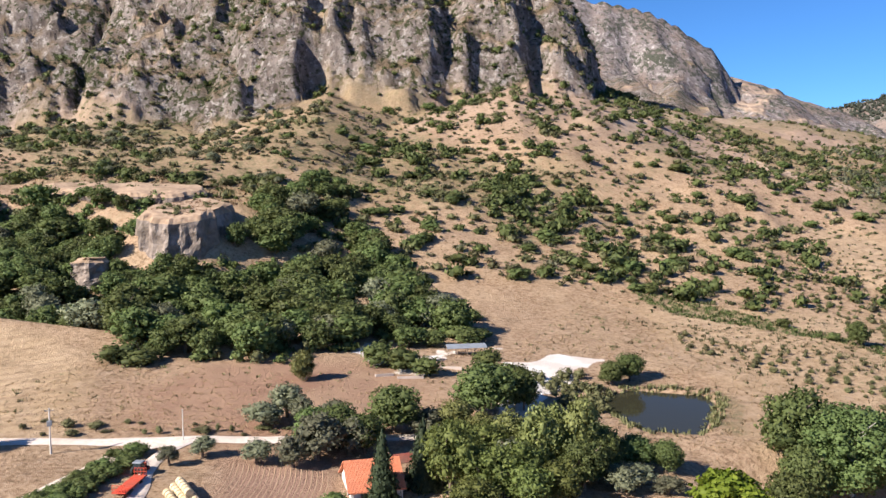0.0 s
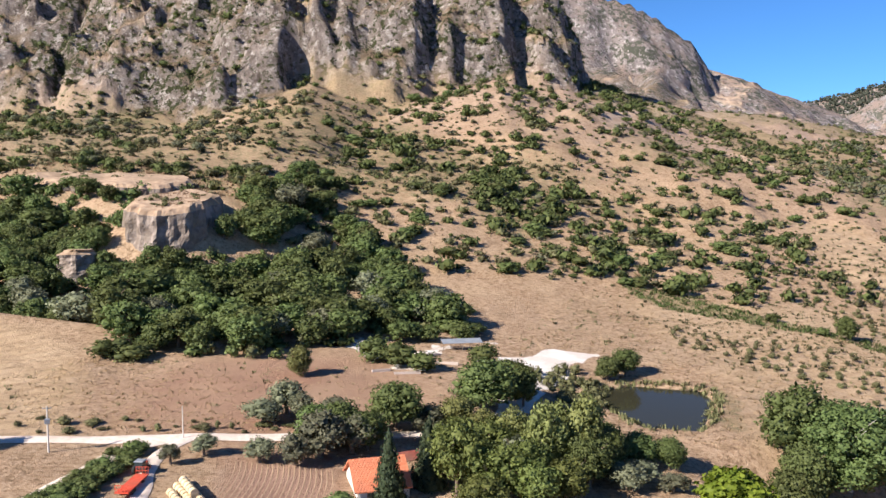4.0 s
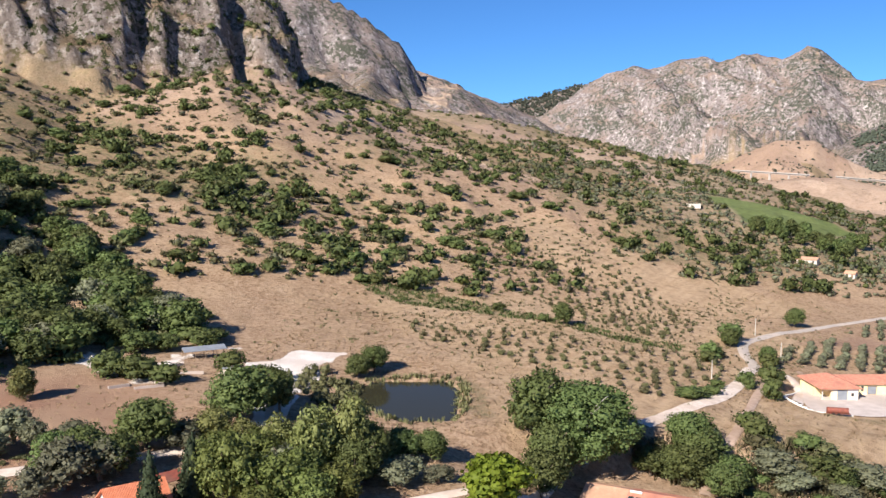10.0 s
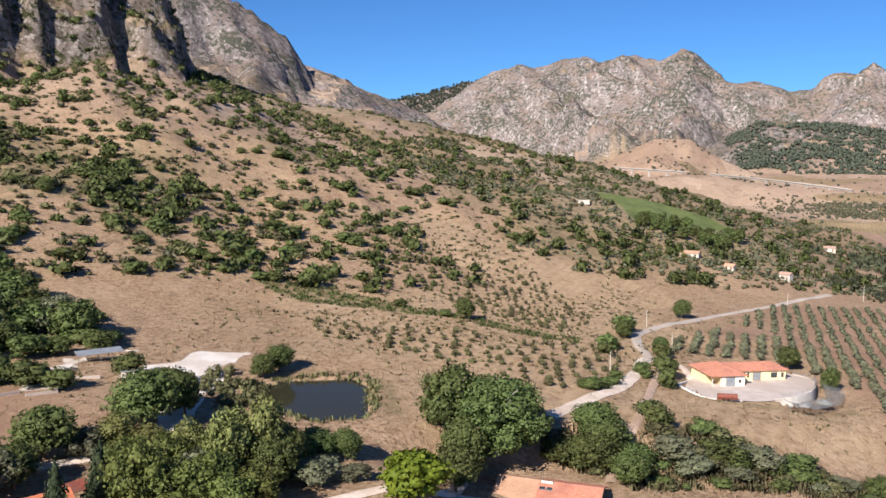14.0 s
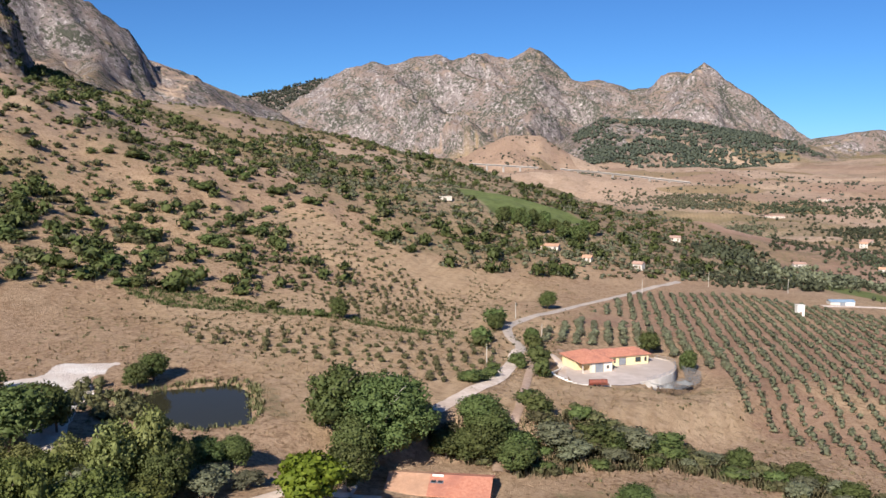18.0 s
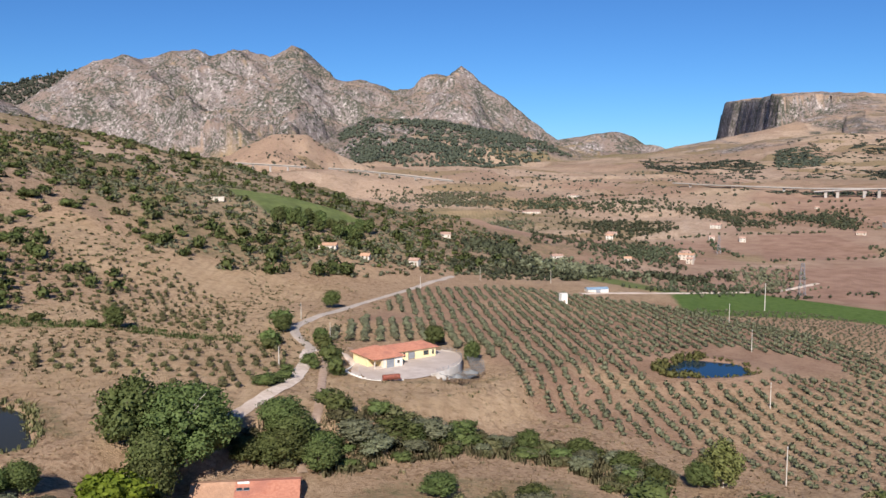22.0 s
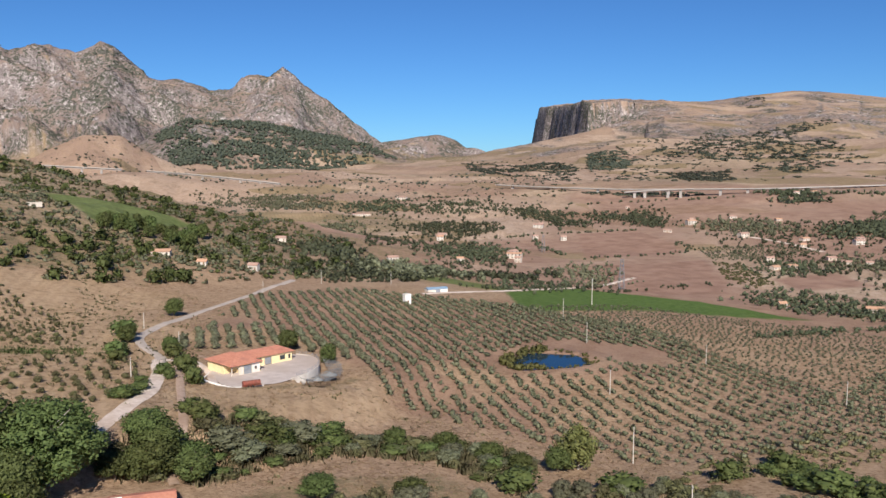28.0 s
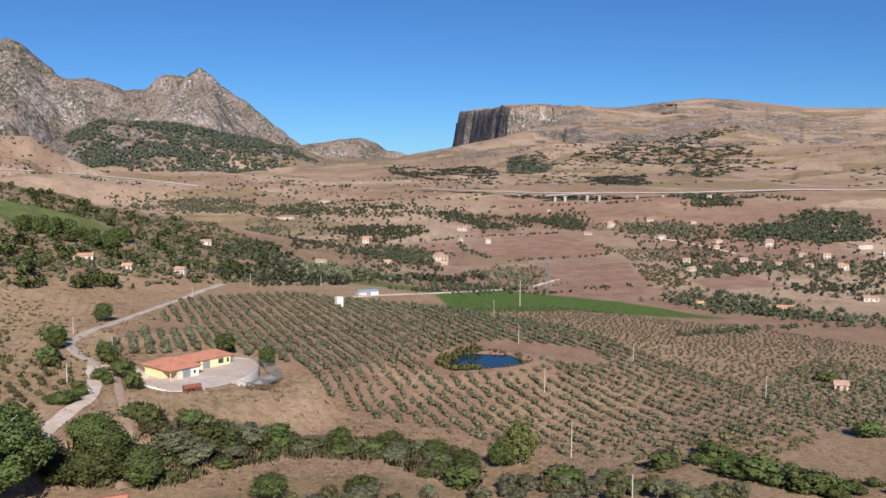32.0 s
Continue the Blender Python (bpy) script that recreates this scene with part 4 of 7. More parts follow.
ribbon("road", [(795, 331), (850, 345), (900, 370)], 5.0, GRAVEL, "pale road by far houses", 0.6)
ribbon("road", [(1000, 40), (1060, 90), (1110, 150)], 6.0, GRAVEL, "pale road among far village houses", 0.6)
ribbon("road", [(200, 232), (197, 226), (190, 214)], 2.0, DIRT, "earth path behind the drive", 0.1)

# ---- rock outcrop above the wood ----
ROCK = surface("pinkish_limestone", (0.17, 0.13, 0.105), (0.36, 0.29, 0.245), 0.35, 0.95, c=(0.19, 0.15, 0.115), fine=1.3, bumps=1.0, distance=0.5)
STRAW_TOP = surface("dry_straw_grass", (0.32, 0.215, 0.145), (0.47, 0.335, 0.23), 0.45, 1.0, c=(0.26, 0.18, 0.115), fine=1.5, bumps=0.8, distance=0.2)


def outcrop(name, poly, top, base, label, seed, cols=5.0, rise=0.0):
    """A flat-topped rock with fluted walls over a footprint."""
    line = smooth_line(poly + [poly[0]], 1.3)[:-1]
    cx, cy = sum(p.x for p in line) / len(line), sum(p.y for p in line) / len(line)
    n, levels = len(line), 17
    verts, faces = [], []
    for j in range(levels):
        h = j / (levels - 1)
        for p in line:
            out = Vector((p.x - cx, p.y - cy)).normalized()
            flute = 1.7 * noise.noise((p.x / cols, p.y / cols, seed + h * 0.9)) + 0.7 * noise.noise((p.x / 1.7, p.y / 1.7, h * 9)) + 1.3 * noise.noise((p.x / 4, p.y / 4, h * 8)) + 2.2 * noise.noise((p.x / 14, p.y / 14, seed))
            q = p + out * (flute + 2.6 * (1 - h) ** 1.5 - (1.6 if j == levels - 1 else 0.0))
            z = base + (top + rise * (p.y - cy) + 1.2 * noise.noise((p.x / 12, p.y / 12, 3)) - base) * (h if j < levels - 1 else 1.0)
            verts.append((q.x, q.y, z))
    for j in range(levels - 1):
        faces += [(j * n + k, j * n + (k + 1) % n, (j + 1) * n + (k + 1) % n, (j + 1) * n + k) for k in range(n)]
    rows = 6
    last = (levels - 1) * n
    for r in range(1, rows):
        f = 1 - r / rows
        start = len(verts)
        for p in line:
            q = (cx + (p.x - cx) * f, cy + (p.y - cy) * f)
            verts.append((*q, top + rise * (q[1] - cy) + 1.2 * noise.noise((q[0] / 12, q[1] / 12, 3)) + 0.6))
        faces += [(last + k, last + (k + 1) % n, start + (k + 1) % n, start + k) for k in range(n)]
        last = start
    faces.append(tuple(last + k for k in range(n)))
    ob = thing(name, pose(0, 0, 0), label, "rock")
    side = (levels - 2) * n
    for nm, fs, mat in (("cliff_face", faces[:side], ROCK), ("grass_top", faces[side:], STRAW_TOP)):
        used = sorted({k for f in fs for k in f})
        at = {k: i for i, k in enumerate(used)}
        sheet(nm, [verts[k] for k in used], [tuple(at[k] for k in f) for f in fs], mat, False).parent = ob
    return ob


outcrop("rock_outcrop", [(-117, 333), (-106, 328), (-94, 331), (-88, 344), (-90, 364), (-106, 378), (-118, 368), (-122, 348)], 49.0, 14,
        "blocky pink limestone outcrop topped with dry straw grass", 2, 3.2, rise=0.12)
outcrop("rock_outcrop", [(-186, 398), (-156, 384), (-138, 378), (-116, 384), (-118, 410), (-190, 424)], 57, 30,
        "long weathered rock shelf topped with dry straw grass", 7, 3.2, rise=0.12)
outcrop("boulder", [(-138, 320), (-131, 316), (-126, 320), (-129, 327), (-136, 328)], 31, 14, "pale grey limestone boulder among dark bushes", 9, 2.4)

def crown_level(p, cy=352.0, top=49.0):
    return [top + 0.12 * (y - cy) + 1.2 * noise.noise((x / 12, y / 12, 3)) + 0.4 for x, y in p]


TOP = [(-114, 337), (-106, 332), (-97, 335), (-92, 345), (-94, 361), (-106, 373), (-114, 365), (-118, 348)]
STRAW_LEAF = foliage("straw_blades", (0.22, 0.14, 0.08), (0.50, 0.36, 0.22), 0.9)
tufts = scatter(TOP, 260, 161, 14, -0.3)
clumps("dry_grass", [(x, y, spin.uniform(0.2, 0.6), spin.uniform(0.8, 2.0)) for x, y in tufts], STRAW_LEAF, "dry straw grass on top of the outcrop", "grass", 6, level=crown_level(tufts))
tufts = scatter(TOP, 26, 163, 12, 0.2)
clumps("scrub", [(x, y, spin.uniform(0.8, 2.2), spin.uniform(1.5, 4)) for x, y in tufts], SCRUB, "olive-green bushes on top of the outcrop", "scrub", 40, level=crown_level(tufts))

# Leaves of the far woods, lightened and greyed so the colour carries the haze.
FARWOOD = foliage("hazed_far_leaves", (0.07, 0.082, 0.058), (0.125, 0.138, 0.10))
# ---- trees one by one ----
for what, x, y, h, w in (
        ("broadleaf", 9, 195, 13.2, 15.5), ("broadleaf", 16, 207, 10, 11), ("broadleaf", -11, 182, 10.5, 13.5), ("poplar", -36, 218, 7.5, 8),
        ("broadleaf", 52, 237, 8, 9), ("broadleaf", 46, 233, 7, 8), ("broadleaf", 38, 168, 7, 9), ("broadleaf", 44, 167, 6.5, 8), ("broadleaf", 32, 171, 7.5, 8),
        ("broadleaf", 105, 163, 9.5, 14), ("broadleaf", 98, 168, 7, 9), ("broadleaf", 107, 153, 8, 9.5), ("broadleaf", 110, 170, 8.5, 14), ("broadleaf", 112, 159, 7.5, 8), ("broadleaf", 19, 201, 10, 9), ("broadleaf", -27, 171, 8.7, 9), ("broadleaf", -20, 178, 6, 6),
        ("broadleaf", 260, 299, 8.7, 9), ("broadleaf", 231, 215, 8.5, 8), ("broadleaf", 224, 192, 8, 7), ("broadleaf", 143, 293, 8.5, 9),
        ("broadleaf", 193, 239, 7, 6.5), ("broadleaf", 197, 243, 6, 6), ("broadleaf", 199, 266, 7, 8)):
    plant(what, x, y, h, w)
for what, x, y, h, w in (
        ("olive_tree", -25, 165, 9.5, 12), ("olive_tree", -19, 168, 8, 9), ("olive_tree", -39, 182, 5.5, 8.5), ("olive_tree", -35, 188, 7.5, 8.5), ("olive_tree", -31, 184, 6.5, 7),
        ("olive_tree", -52, 158, 4.0, 4.2), ("olive_tree", -47, 163, 4.2, 4.8), ("olive_tree", -36, 161, 4.5, 6.8), ("olive_tree", -29, 160, 6, 7), ("olive_tree", -91, 163, 6, 7),
        ("cypress", -11, 147, 13.2, 7.2), ("stone_pine", 1, 150, 13.5, 10.5), ("stone_pine", 8, 147, 10.5, 12), ("stone_pine", 14, 145, 9, 10.5), ("stone_pine", 20, 148, 8.5, 9.5),
        ("cypress", -4, 153, 13.5, 7.5), ("stone_pine", 5, 141, 7.5, 10), ("olive_tree", 4, 158, 8.5, 8), ("olive_tree", 12, 155, 9, 8.5), ("broadleaf", -1, 160, 9, 8)):
    plant(what, x, y, h, w)
for what, x, y, h, w in (
        ("poplar", 18, 160, 14, 11), ("poplar", 26, 163, 15, 10), ("poplar", 22, 168, 12, 9), ("broadleaf", 26, 156, 10, 9), ("broadleaf", 31, 162, 9.5, 8), ("poplar", 13, 166, 11, 9),
        ("big_broadleaf", 84, 173, 19, 24), ("broadleaf", 75, 179, 15.5, 17), ("broadleaf", 66, 160, 11, 10), ("broadleaf", 72, 168, 14, 13), ("lime_tree", 49, 146, 9, 11.5),
        ("poplar", 180, 84, 12, 12.5), ("broadleaf", 174, 88, 7, 8), ("broadleaf", 137, 151, 5.5, 9), ("broadleaf", 147, 148, 4.5, 7), ("broadleaf", 166, 133, 5.2, 8),
        ("broadleaf", 172, 120, 5.4, 8), ("broadleaf", 172, 107, 5, 8), ("broadleaf", 167, 96, 5, 8), ("broadleaf", 117, 126, 5.5, 10), ("broadleaf", 128, 108, 5.2, 9)):
    plant(what, x, y, h, w)
for what, x, y, h, w in (
        ("shrub", -18.5, 236.5, 7.8, 9.5), ("shrub", -11, 234, 6.4, 8), ("shrub", -11.5, 232.5, 7.4, 10), ("shrub", -5, 228.5, 5.6, 9.5), ("shrub", 12, 236, 7, 9.5), ("shrub", -88, 229, 5.8, 11), ("shrub", -82, 228, 5.0, 10),
        ("shrub", 151, 91, 6.5, 11), ("shrub", 160, 67, 6.0, 11), ("shrub", 179, 45, 6, 8), ("shrub", 187, 31, 6.5, 8), ("shrub", 171, 22, 6.5, 12), ("shrub", 167, 10, 6, 12),
        ("shrub", 237, -11, 6, 10), ("shrub", 133, 176, 5.2, 7.5), ("grey_shrub", 132, 173, 5.2, 5.6), ("grey_shrub", 142, 168, 2.4, 3.8), ("grey_shrub", 136, 165, 2, 3), ("grey_shrub", 129, 165, 2, 3.6), ("grey_shrub", 141, 162, 2.8, 3.8), ("shrub", 160, 199, 7, 5.5), ("shrub", 161, 210, 3.8, 4.4), ("shrub", 171, 242, 4.8, 6), ("shrub", 132, 200, 4, 5), ("shrub", 191, 236, 6.5, 6.8), ("shrub", 201, 269, 6.5, 6.8),
        ("shrub", 136, 201, 2.6, 6), ("shrub", 143, 205, 2.8, 7), ("shrub", 150, 211, 2.6, 5), ("shrub", 332, -6, 5, 9), ("shrub", 181, 222, 3.6, 6), ("shrub", 176, 217, 3.4, 5)):
    plant(what, x, y, h, w)

for what, x, y, h, w in (
        ("wood_tree", 3, 280, 7.5, 12), ("wood_tree", 8, 264, 5.5, 9), ("wood_tree", -11, 259, 6.5, 9.5), ("wood_tree", -3, 260, 5, 9), ("wood_tree", -16, 268, 8, 10), ("shrub", 12, 272, 4, 8),
        ("olive_tree", -3.4, 180.5, 6, 9), ("poplar", 2, 182, 7.5, 11), ("broadleaf", -22, 171.5, 9.2, 11.5), ("broadleaf", -16, 169.5, 8, 9.5), ("olive_tree", -24.5, 186, 5, 7.5),
        ("stone_pine", 1.5, 165, 9, 9.5), ("stone_pine", 7, 161, 10, 10.5), ("poplar", 7.5, 178, 6.5, 10), ("olive_tree", 15.5, 173.5, 7, 10), ("stone_pine", 14, 152, 10, 10),
        ("olive_tree", 33, 156.5, 5, 9), ("olive_tree", 41.5, 155.5, 3.6, 6.5), ("olive_tree", 37, 160, 4, 7)):
    plant(what, x, y, h, w)
for what, x, y, h, w in (
        ("broadleaf", 110, 166.5, 8.5, 15), ("broadleaf", 103, 165.5, 8, 11), ("broadleaf", 113, 159, 7, 11), ("olive_tree", 124, 157, 6, 12), ("wood_tree", 134.5, 153.5, 6, 12), ("olive_tree", 145, 151, 5.5, 12),
        ("wood_tree", 157, 148, 5, 11), ("olive_tree", 125, 152, 5, 10), ("shrub", 128.5, 168, 6, 8), ("shrub", 133, 201, 3.4, 9), ("shrub", 177, 249, 6.5, 8), ("shrub", 206.5, 275, 8.5, 10.5), ("shrub", 164.5, 216, 4.5, 6.5),
        ("shrub", 171.5, 212.5, 8, 7)):
    plant(what, x, y, h, w)

for x, y, h, w in ((-150, 379, 8, 13), (-162, 368, 9, 12), (-145, 362, 10, 12), (-152, 352, 9, 12), (-134, 345, 9, 10), (-172, 358, 9, 13), (-180, 376, 8, 12), (-128, 330, 9, 9),
                   (-122, 322, 9, 9), (-140, 336, 8, 10), (-83, 342, 10, 9), (-76, 352, 10, 11), (-80, 384, 9, 12), (-66, 360, 10, 12), (-74, 370, 9, 10), (-138, 371, 7, 9), (-190, 366, 8, 12), (-160, 388, 6, 10)):
    plant("wood_tree", x, y, h, w, "trees of the wood", "leafy tree of the dense dark green wood")

# ---- the wood under the outcrop ----
WOOD = [(-260, 380), (-215, 408), (-180, 388), (-140, 348), (-126, 322), (-106, 315), (-88, 322), (-78, 345), (-80, 395), (-64, 440), (-40, 400), (-30, 372), (-12, 345),
        (-6, 300), (8, 276), (-20, 258), (-44, 232), (-61, 228), (-79, 233), (-104, 262), (-150, 282), (-200, 296), (-260, 310)]
CRAG = [(-126, 322), (-90, 322), (-80, 345), (-86, 390), (-190, 420), (-180, 388), (-134, 360)]
for k, (x, y) in enumerate(scatter(WOOD, 250, 31, 0, 0, [(CRAG, 2)])):
    big = 7.5 + 5.5 * spin.random() ** 1.3
    plant("olive_tree" if k % 9 == 0 else "wood_tree", x, y, big, big * spin.uniform(1.05, 1.55), "trees of the wood", "leafy tree of the dense dark green wood")
clumps("undergrowth", [(x, y, spin.uniform(1.5, 4.5), spin.uniform(3, 7)) for x, y in scatter(WOOD, 420, 33, 0, 0, [(CRAG, 1)])], OAK, "dark green undergrowth of the wood", "undergrowth", 26)

clumps("undergrowth", [(x, y, spin.uniform(2, 5), spin.uniform(3, 7.5)) for x, y in scatter(WOOD, 260, 35, 0, 0, [(CRAG, 1)])], SCRUB, "yellowish green undergrowth of the wood", "undergrowth", 40)
for x, y in scatter([(-176, 372), (-150, 352), (-128, 338), (-124, 322), (-150, 318), (-190, 340)], 34, 39, 0):
    plant("wood_tree", x, y, spin.uniform(7, 11), spin.uniform(8, 12), "trees of the wood", "leafy tree of the dense dark green wood")
for x, y in scatter([(-122, 322), (-84, 324), (-70, 345), (-66, 320), (-80, 300), (-120, 306)], 30, 38, 0):
    plant("wood_tree", x, y, spin.uniform(8, 12), spin.uniform(9, 13), "trees of the wood", "leafy tree of the dense dark green wood")
clumps("undergrowth", [(x, y, spin.uniform(3, 6.5), spin.uniform(4, 8)) for x, y in scatter(HOLLOW, 230, 37, 0)], OAK, "dense dark green bushes in the hollow by the outcrop", "undergrowth", 60)

CRAG_FOOT = [(-182, 392), (-140, 376), (-124, 384), (-123, 340), (-134, 328), (-165, 346), (-186, 366)]
clumps("undergrowth", [(x, y, spin.uniform(2.5, 5.5), spin.uniform(3.5, 7)) for x, y in scatter(CRAG_FOOT, 110, 36, 0)], OAK, "dense dark green bushes below the rock shelf", "undergrowth", 60)

# ---- shrubs of the slope ----
SHRUBS_WEST = [(-129, 446, 15), (-107, 440, 20), (-84, 447, 16), (-64, 458, 26), (-44, 547, 20), (0, 681, 40), (-24, 637, 20), (26, 683, 22), (-58, 568, 18), (58, 945, 24),
               (175, 1040, 24), (103, 961, 18), (22, 546, 11), (30, 472, 24), (5, 439, 15), (-34, 421, 17), (-8, 450, 13), (-8, 392, 20), (7, 371, 13), (-7, 410, 16),
               (31, 416, 19), (31, 356, 13), (55, 412, 19), (67, 466, 16), (39, 394, 9), (78, 596, 20), (125, 607, 10), (142, 675, 17), (158, 656, 19), (170, 641, 17)]
SHRUBS_EAST = [(135, 552, 13), (153, 546, 14), (173, 499, 14), (216, 632, 17), (245, 620, 15), (247, 577, 16), (216, 534, 11), (208, 570, 9), (124, 465, 9), (152, 466, 9),
               (149, 502, 9), (95, 458, 13), (65, 375, 9), (84, 381, 13), (106, 388, 16), (141, 414, 20), (175, 438, 22), (209, 487, 9), (242, 496, 16), (228, 510, 15),
               (80, 354, 18), (9, 299, 12), (1, 275, 16), (8, 265, 13), (-9, 266, 10), (137, 298, 5), (265, 448, 10), (127, 318, 7)]
for x, y, w in SHRUBS_WEST + SHRUBS_EAST:
    n = max(1, round(w / 9))
    for k in range(n):
        s = min(w, 9.5) * spin.uniform(0.75, 1.1)
        a, r = spin.uniform(0, 6.3), (0 if k == 0 else spin.uniform(0.3, 0.5) * w)
        plant("shrub", x + r * math.cos(a), y + 0.7 * r * math.sin(a), s * spin.uniform(0.5, 0.68), s, "shrubs of the slope", sink=0.05)
SLOPE = [(-60, 350), (60, 352), (130, 338), (220, 345), (262, 440), (330, 470), (340, 600), (280, 800), (180, 1020), (60, 960), (-60, 810), (-240, 735), (-430, 690), (-430, 440), (-230, 428), (-120, 425)]
BARE = [(205, 500), (242, 474), (262, 430), (275, 390), (292, 362), (318, 342), (239, 303), (206, 350), (188, 412)]
for k, (x, y) in enumerate(scatter(SLOPE, 110, 41, 70, 0.05, [(BARE, 0)])):
    s = spin.uniform(3.0, 6.5)
    plant("grey_shrub" if k % 2 else "shrub", x, y, s * spin.uniform(0.5, 0.75), s, "shrubs of the slope", sink=0.05)


def sized(low, high):
    return low + (high - low) * spin.random() ** 2.2


clumps("scrub", [(x, y, s * spin.uniform(0.45, 0.7), s) for x, y in scatter(SLOPE, 1450, 47, 95, 0.12, [(BARE, 0)]) for s in (sized(2.8, 11.5),)], OAK, "dense dark green bushes on the dry slope", "scrub", 46)
clumps("scrub", [(x, y, s * spin.uniform(0.4, 0.6), s) for x, y in scatter(SLOPE, 1500, 49, 90, 0.0, [(BARE, 0)]) for s in (sized(2.2, 9.0),)], SCRUB, "dull brown-green bushes on the dry slope", "scrub", 36)
clumps("scrub", [(x, y, s * spin.uniform(0.45, 0.65), s) for x, y in scatter(SLOPE, 420, 46, 70, 0.25, [(BARE, 0)]) for s in (sized(2.5, 8.0),)], OLIVE, "grey-green bushes on the dry slope", "scrub", 36)
clumps("scrub", [(x, y, spin.uniform(0.5, 1.6), sized(1.2, 5.0)) for x, y in scatter(SLOPE, 4200, 43, 60, 0.0)], SCRUB, "low dull green scrub on the dry slope", "scrub", 12)
MIDSLOPE = [(-60, 352), (60, 352), (110, 345), (120, 420), (60, 560), (-40, 600), (-70, 440)]
clumps("scrub", [(x, y, s * spin.uniform(0.45, 0.65), s) for x, y in scatter(MIDSLOPE, 230, 175, 40, 0.1) for s in (sized(4, 13),)], OAK, "large dark green bushes merging on the lower slope", "scrub", 80)
clumps("scrub", [(x, y, s * 0.5, s) for x, y in scatter(MIDSLOPE, 320, 177, 40, -0.1) for s in (sized(2, 7),)], SCRUB, "grey-brown bushes on the lower slope", "scrub", 40)
blades("sedge", [(x, y, spin.uniform(0.5, 1.3), spin.uniform(1, 3)) for x, y in scatter(GREEN_STRIP, 620, 179, 0)], OAK, "strip of lush green sedge on the dry slope", "grass", 14, 0.16, 0.3)
FOOT = [(-430, 600), (-240, 650), (-60, 735), (60, 900), (190, 1010), (170, 1060), (40, 975), (-80, 830), (-240, 745), (-430, 730)]
clumps("scrub", [(x, y, s * 0.6, s) for x, y in scatter(FOOT, 420, 165, 40, -0.1) for s in (sized(2.5, 11),)], OAK, "dark bushes at the foot of the cliffs", "scrub", 40)
clumps("scrub", [(x, y, s * 0.5, s) for x, y in scatter(FOOT, 600, 167, 40, -0.1) for s in (sized(2, 7),)], SCRUB, "olive-brown scrub at the foot of the cliffs", "scrub", 24)
SADDLE = [far(15, 0, 880)[:2], far(22, 0, 780)[:2], far(32, 0, 800)[:2], far(34, 0, 1350)[:2], far(24, 0, 1400)[:2], far(15, 0, 1250)[:2]]
clumps("scrub", [(x, y, s * 0.55, s) for x, y in scatter(SADDLE, 1100, 169, 90, 0.0) for s in (sized(2.5, 9),)], SCRUB, "olive-brown scrub on the saddle below the ridge", "scrub", 12)
clumps("scrub", [(x, y, s * 0.6, s) for x, y in scatter(SADDLE, 450, 171, 90, 0.15) for s in (sized(3, 10),)], OAK, "dark bushes on the saddle below the ridge", "scrub", 20)

# ---- green shoulder of the hill ----
PLATEAU = [(-330, 440), (-130, 424), (-62, 400), (-50, 450), (-60, 640), (-330, 680)]
for k, (x, y) in enumerate(scatter(PLATEAU, 110, 151, 50, 0.0)):
    s = spin.uniform(4.5, 9)
    plant("grey_shrub" if k % 2 else "olive_tree", x, y, s * 0.68, s, "shrubs of the slope", "dense green bush on the terrace above the outcrop", name="terrace_bush")
clumps("scrub", [(x, y, spin.uniform(1, 2.6), spin.uniform(2, 5)) for x, y in scatter(PLATEAU, 900, 153, 50, -0.1)], SCRUB, "low olive-brown scrub above the outcrop", "scrub", 16)
LIP = [(-200, 388), (-130, 380), (-84, 388), (-52, 395), (-55, 432), (-120, 440), (-210, 440)]
clumps("scrub", [(x, y, s * 0.6, s) for x, y in scatter(LIP, 110, 155, 30, -0.1) for s in (sized(2.5, 8),)], OAK, "dark bushes on the lip above the outcrop", "scrub", 50)
clumps("scrub", [(x, y, s * 0.5, s) for x, y in scatter(LIP, 160, 157, 30, -0.1) for s in (sized(1.5, 5),)], SCRUB, "olive-brown scrub on the lip above the outcrop", "scrub", 30)
blades("dry_grass", [(x, y, spin.uniform(0.5, 1.2), spin.uniform(1, 3)) for x, y in scatter(LIP, 900, 159, 0)], STRAW_LEAF, "dry straw grass on the lip above the outcrop", "grass", 8, 0.3, 0.5)
SHOULDER = [(240, 425), (262, 385), (330, 355), (480, 340), (640, 430), (700, 560), (640, 640), (600, 860), (420, 830), (300, 720), (262, 560), (300, 470)]
AWAY = [(VINE_HILL, 2), (GOLDEN[1], -8)]
clumps("scrub", [(x, y, spin.uniform(1.4, 3.6), spin.uniform(2.2, 5.5)) for x, y in scatter(SHOULDER, 2600, 51, 50, -0.1, AWAY)], OLIVE, "grey-green scrub and olives on the hill shoulder", "scrub", 10)
clumps("scrub", [(x, y, spin.uniform(1.8, 4.6), sized(2.5, 8.5)) for x, y in scatter(SHOULDER, 900, 53, 60, 0.15, AWAY)], OAK, "dark green scrub on the hill shoulder", "scrub", 12)
clumps("trees", [(x, y, s, s * 1.15) for x, y in scatter(SHOULDER, 150, 55, 50, 0.1, AWAY) for s in (spin.uniform(4.5, 9),)], OAK, "dark green trees on the hill shoulder", "trees", 90)
clumps("scrub", [(x, y, spin.uniform(1, 2.6), sized(2, 6)) for x, y in scatter(SHOULDER, 1200, 59, 40, 0.0, AWAY)], SCRUB, "yellowish scrub on the hill shoulder", "scrub", 12)
TALL = [(398, 500), (440, 490), (470, 452), (430, 440), (390, 470)]
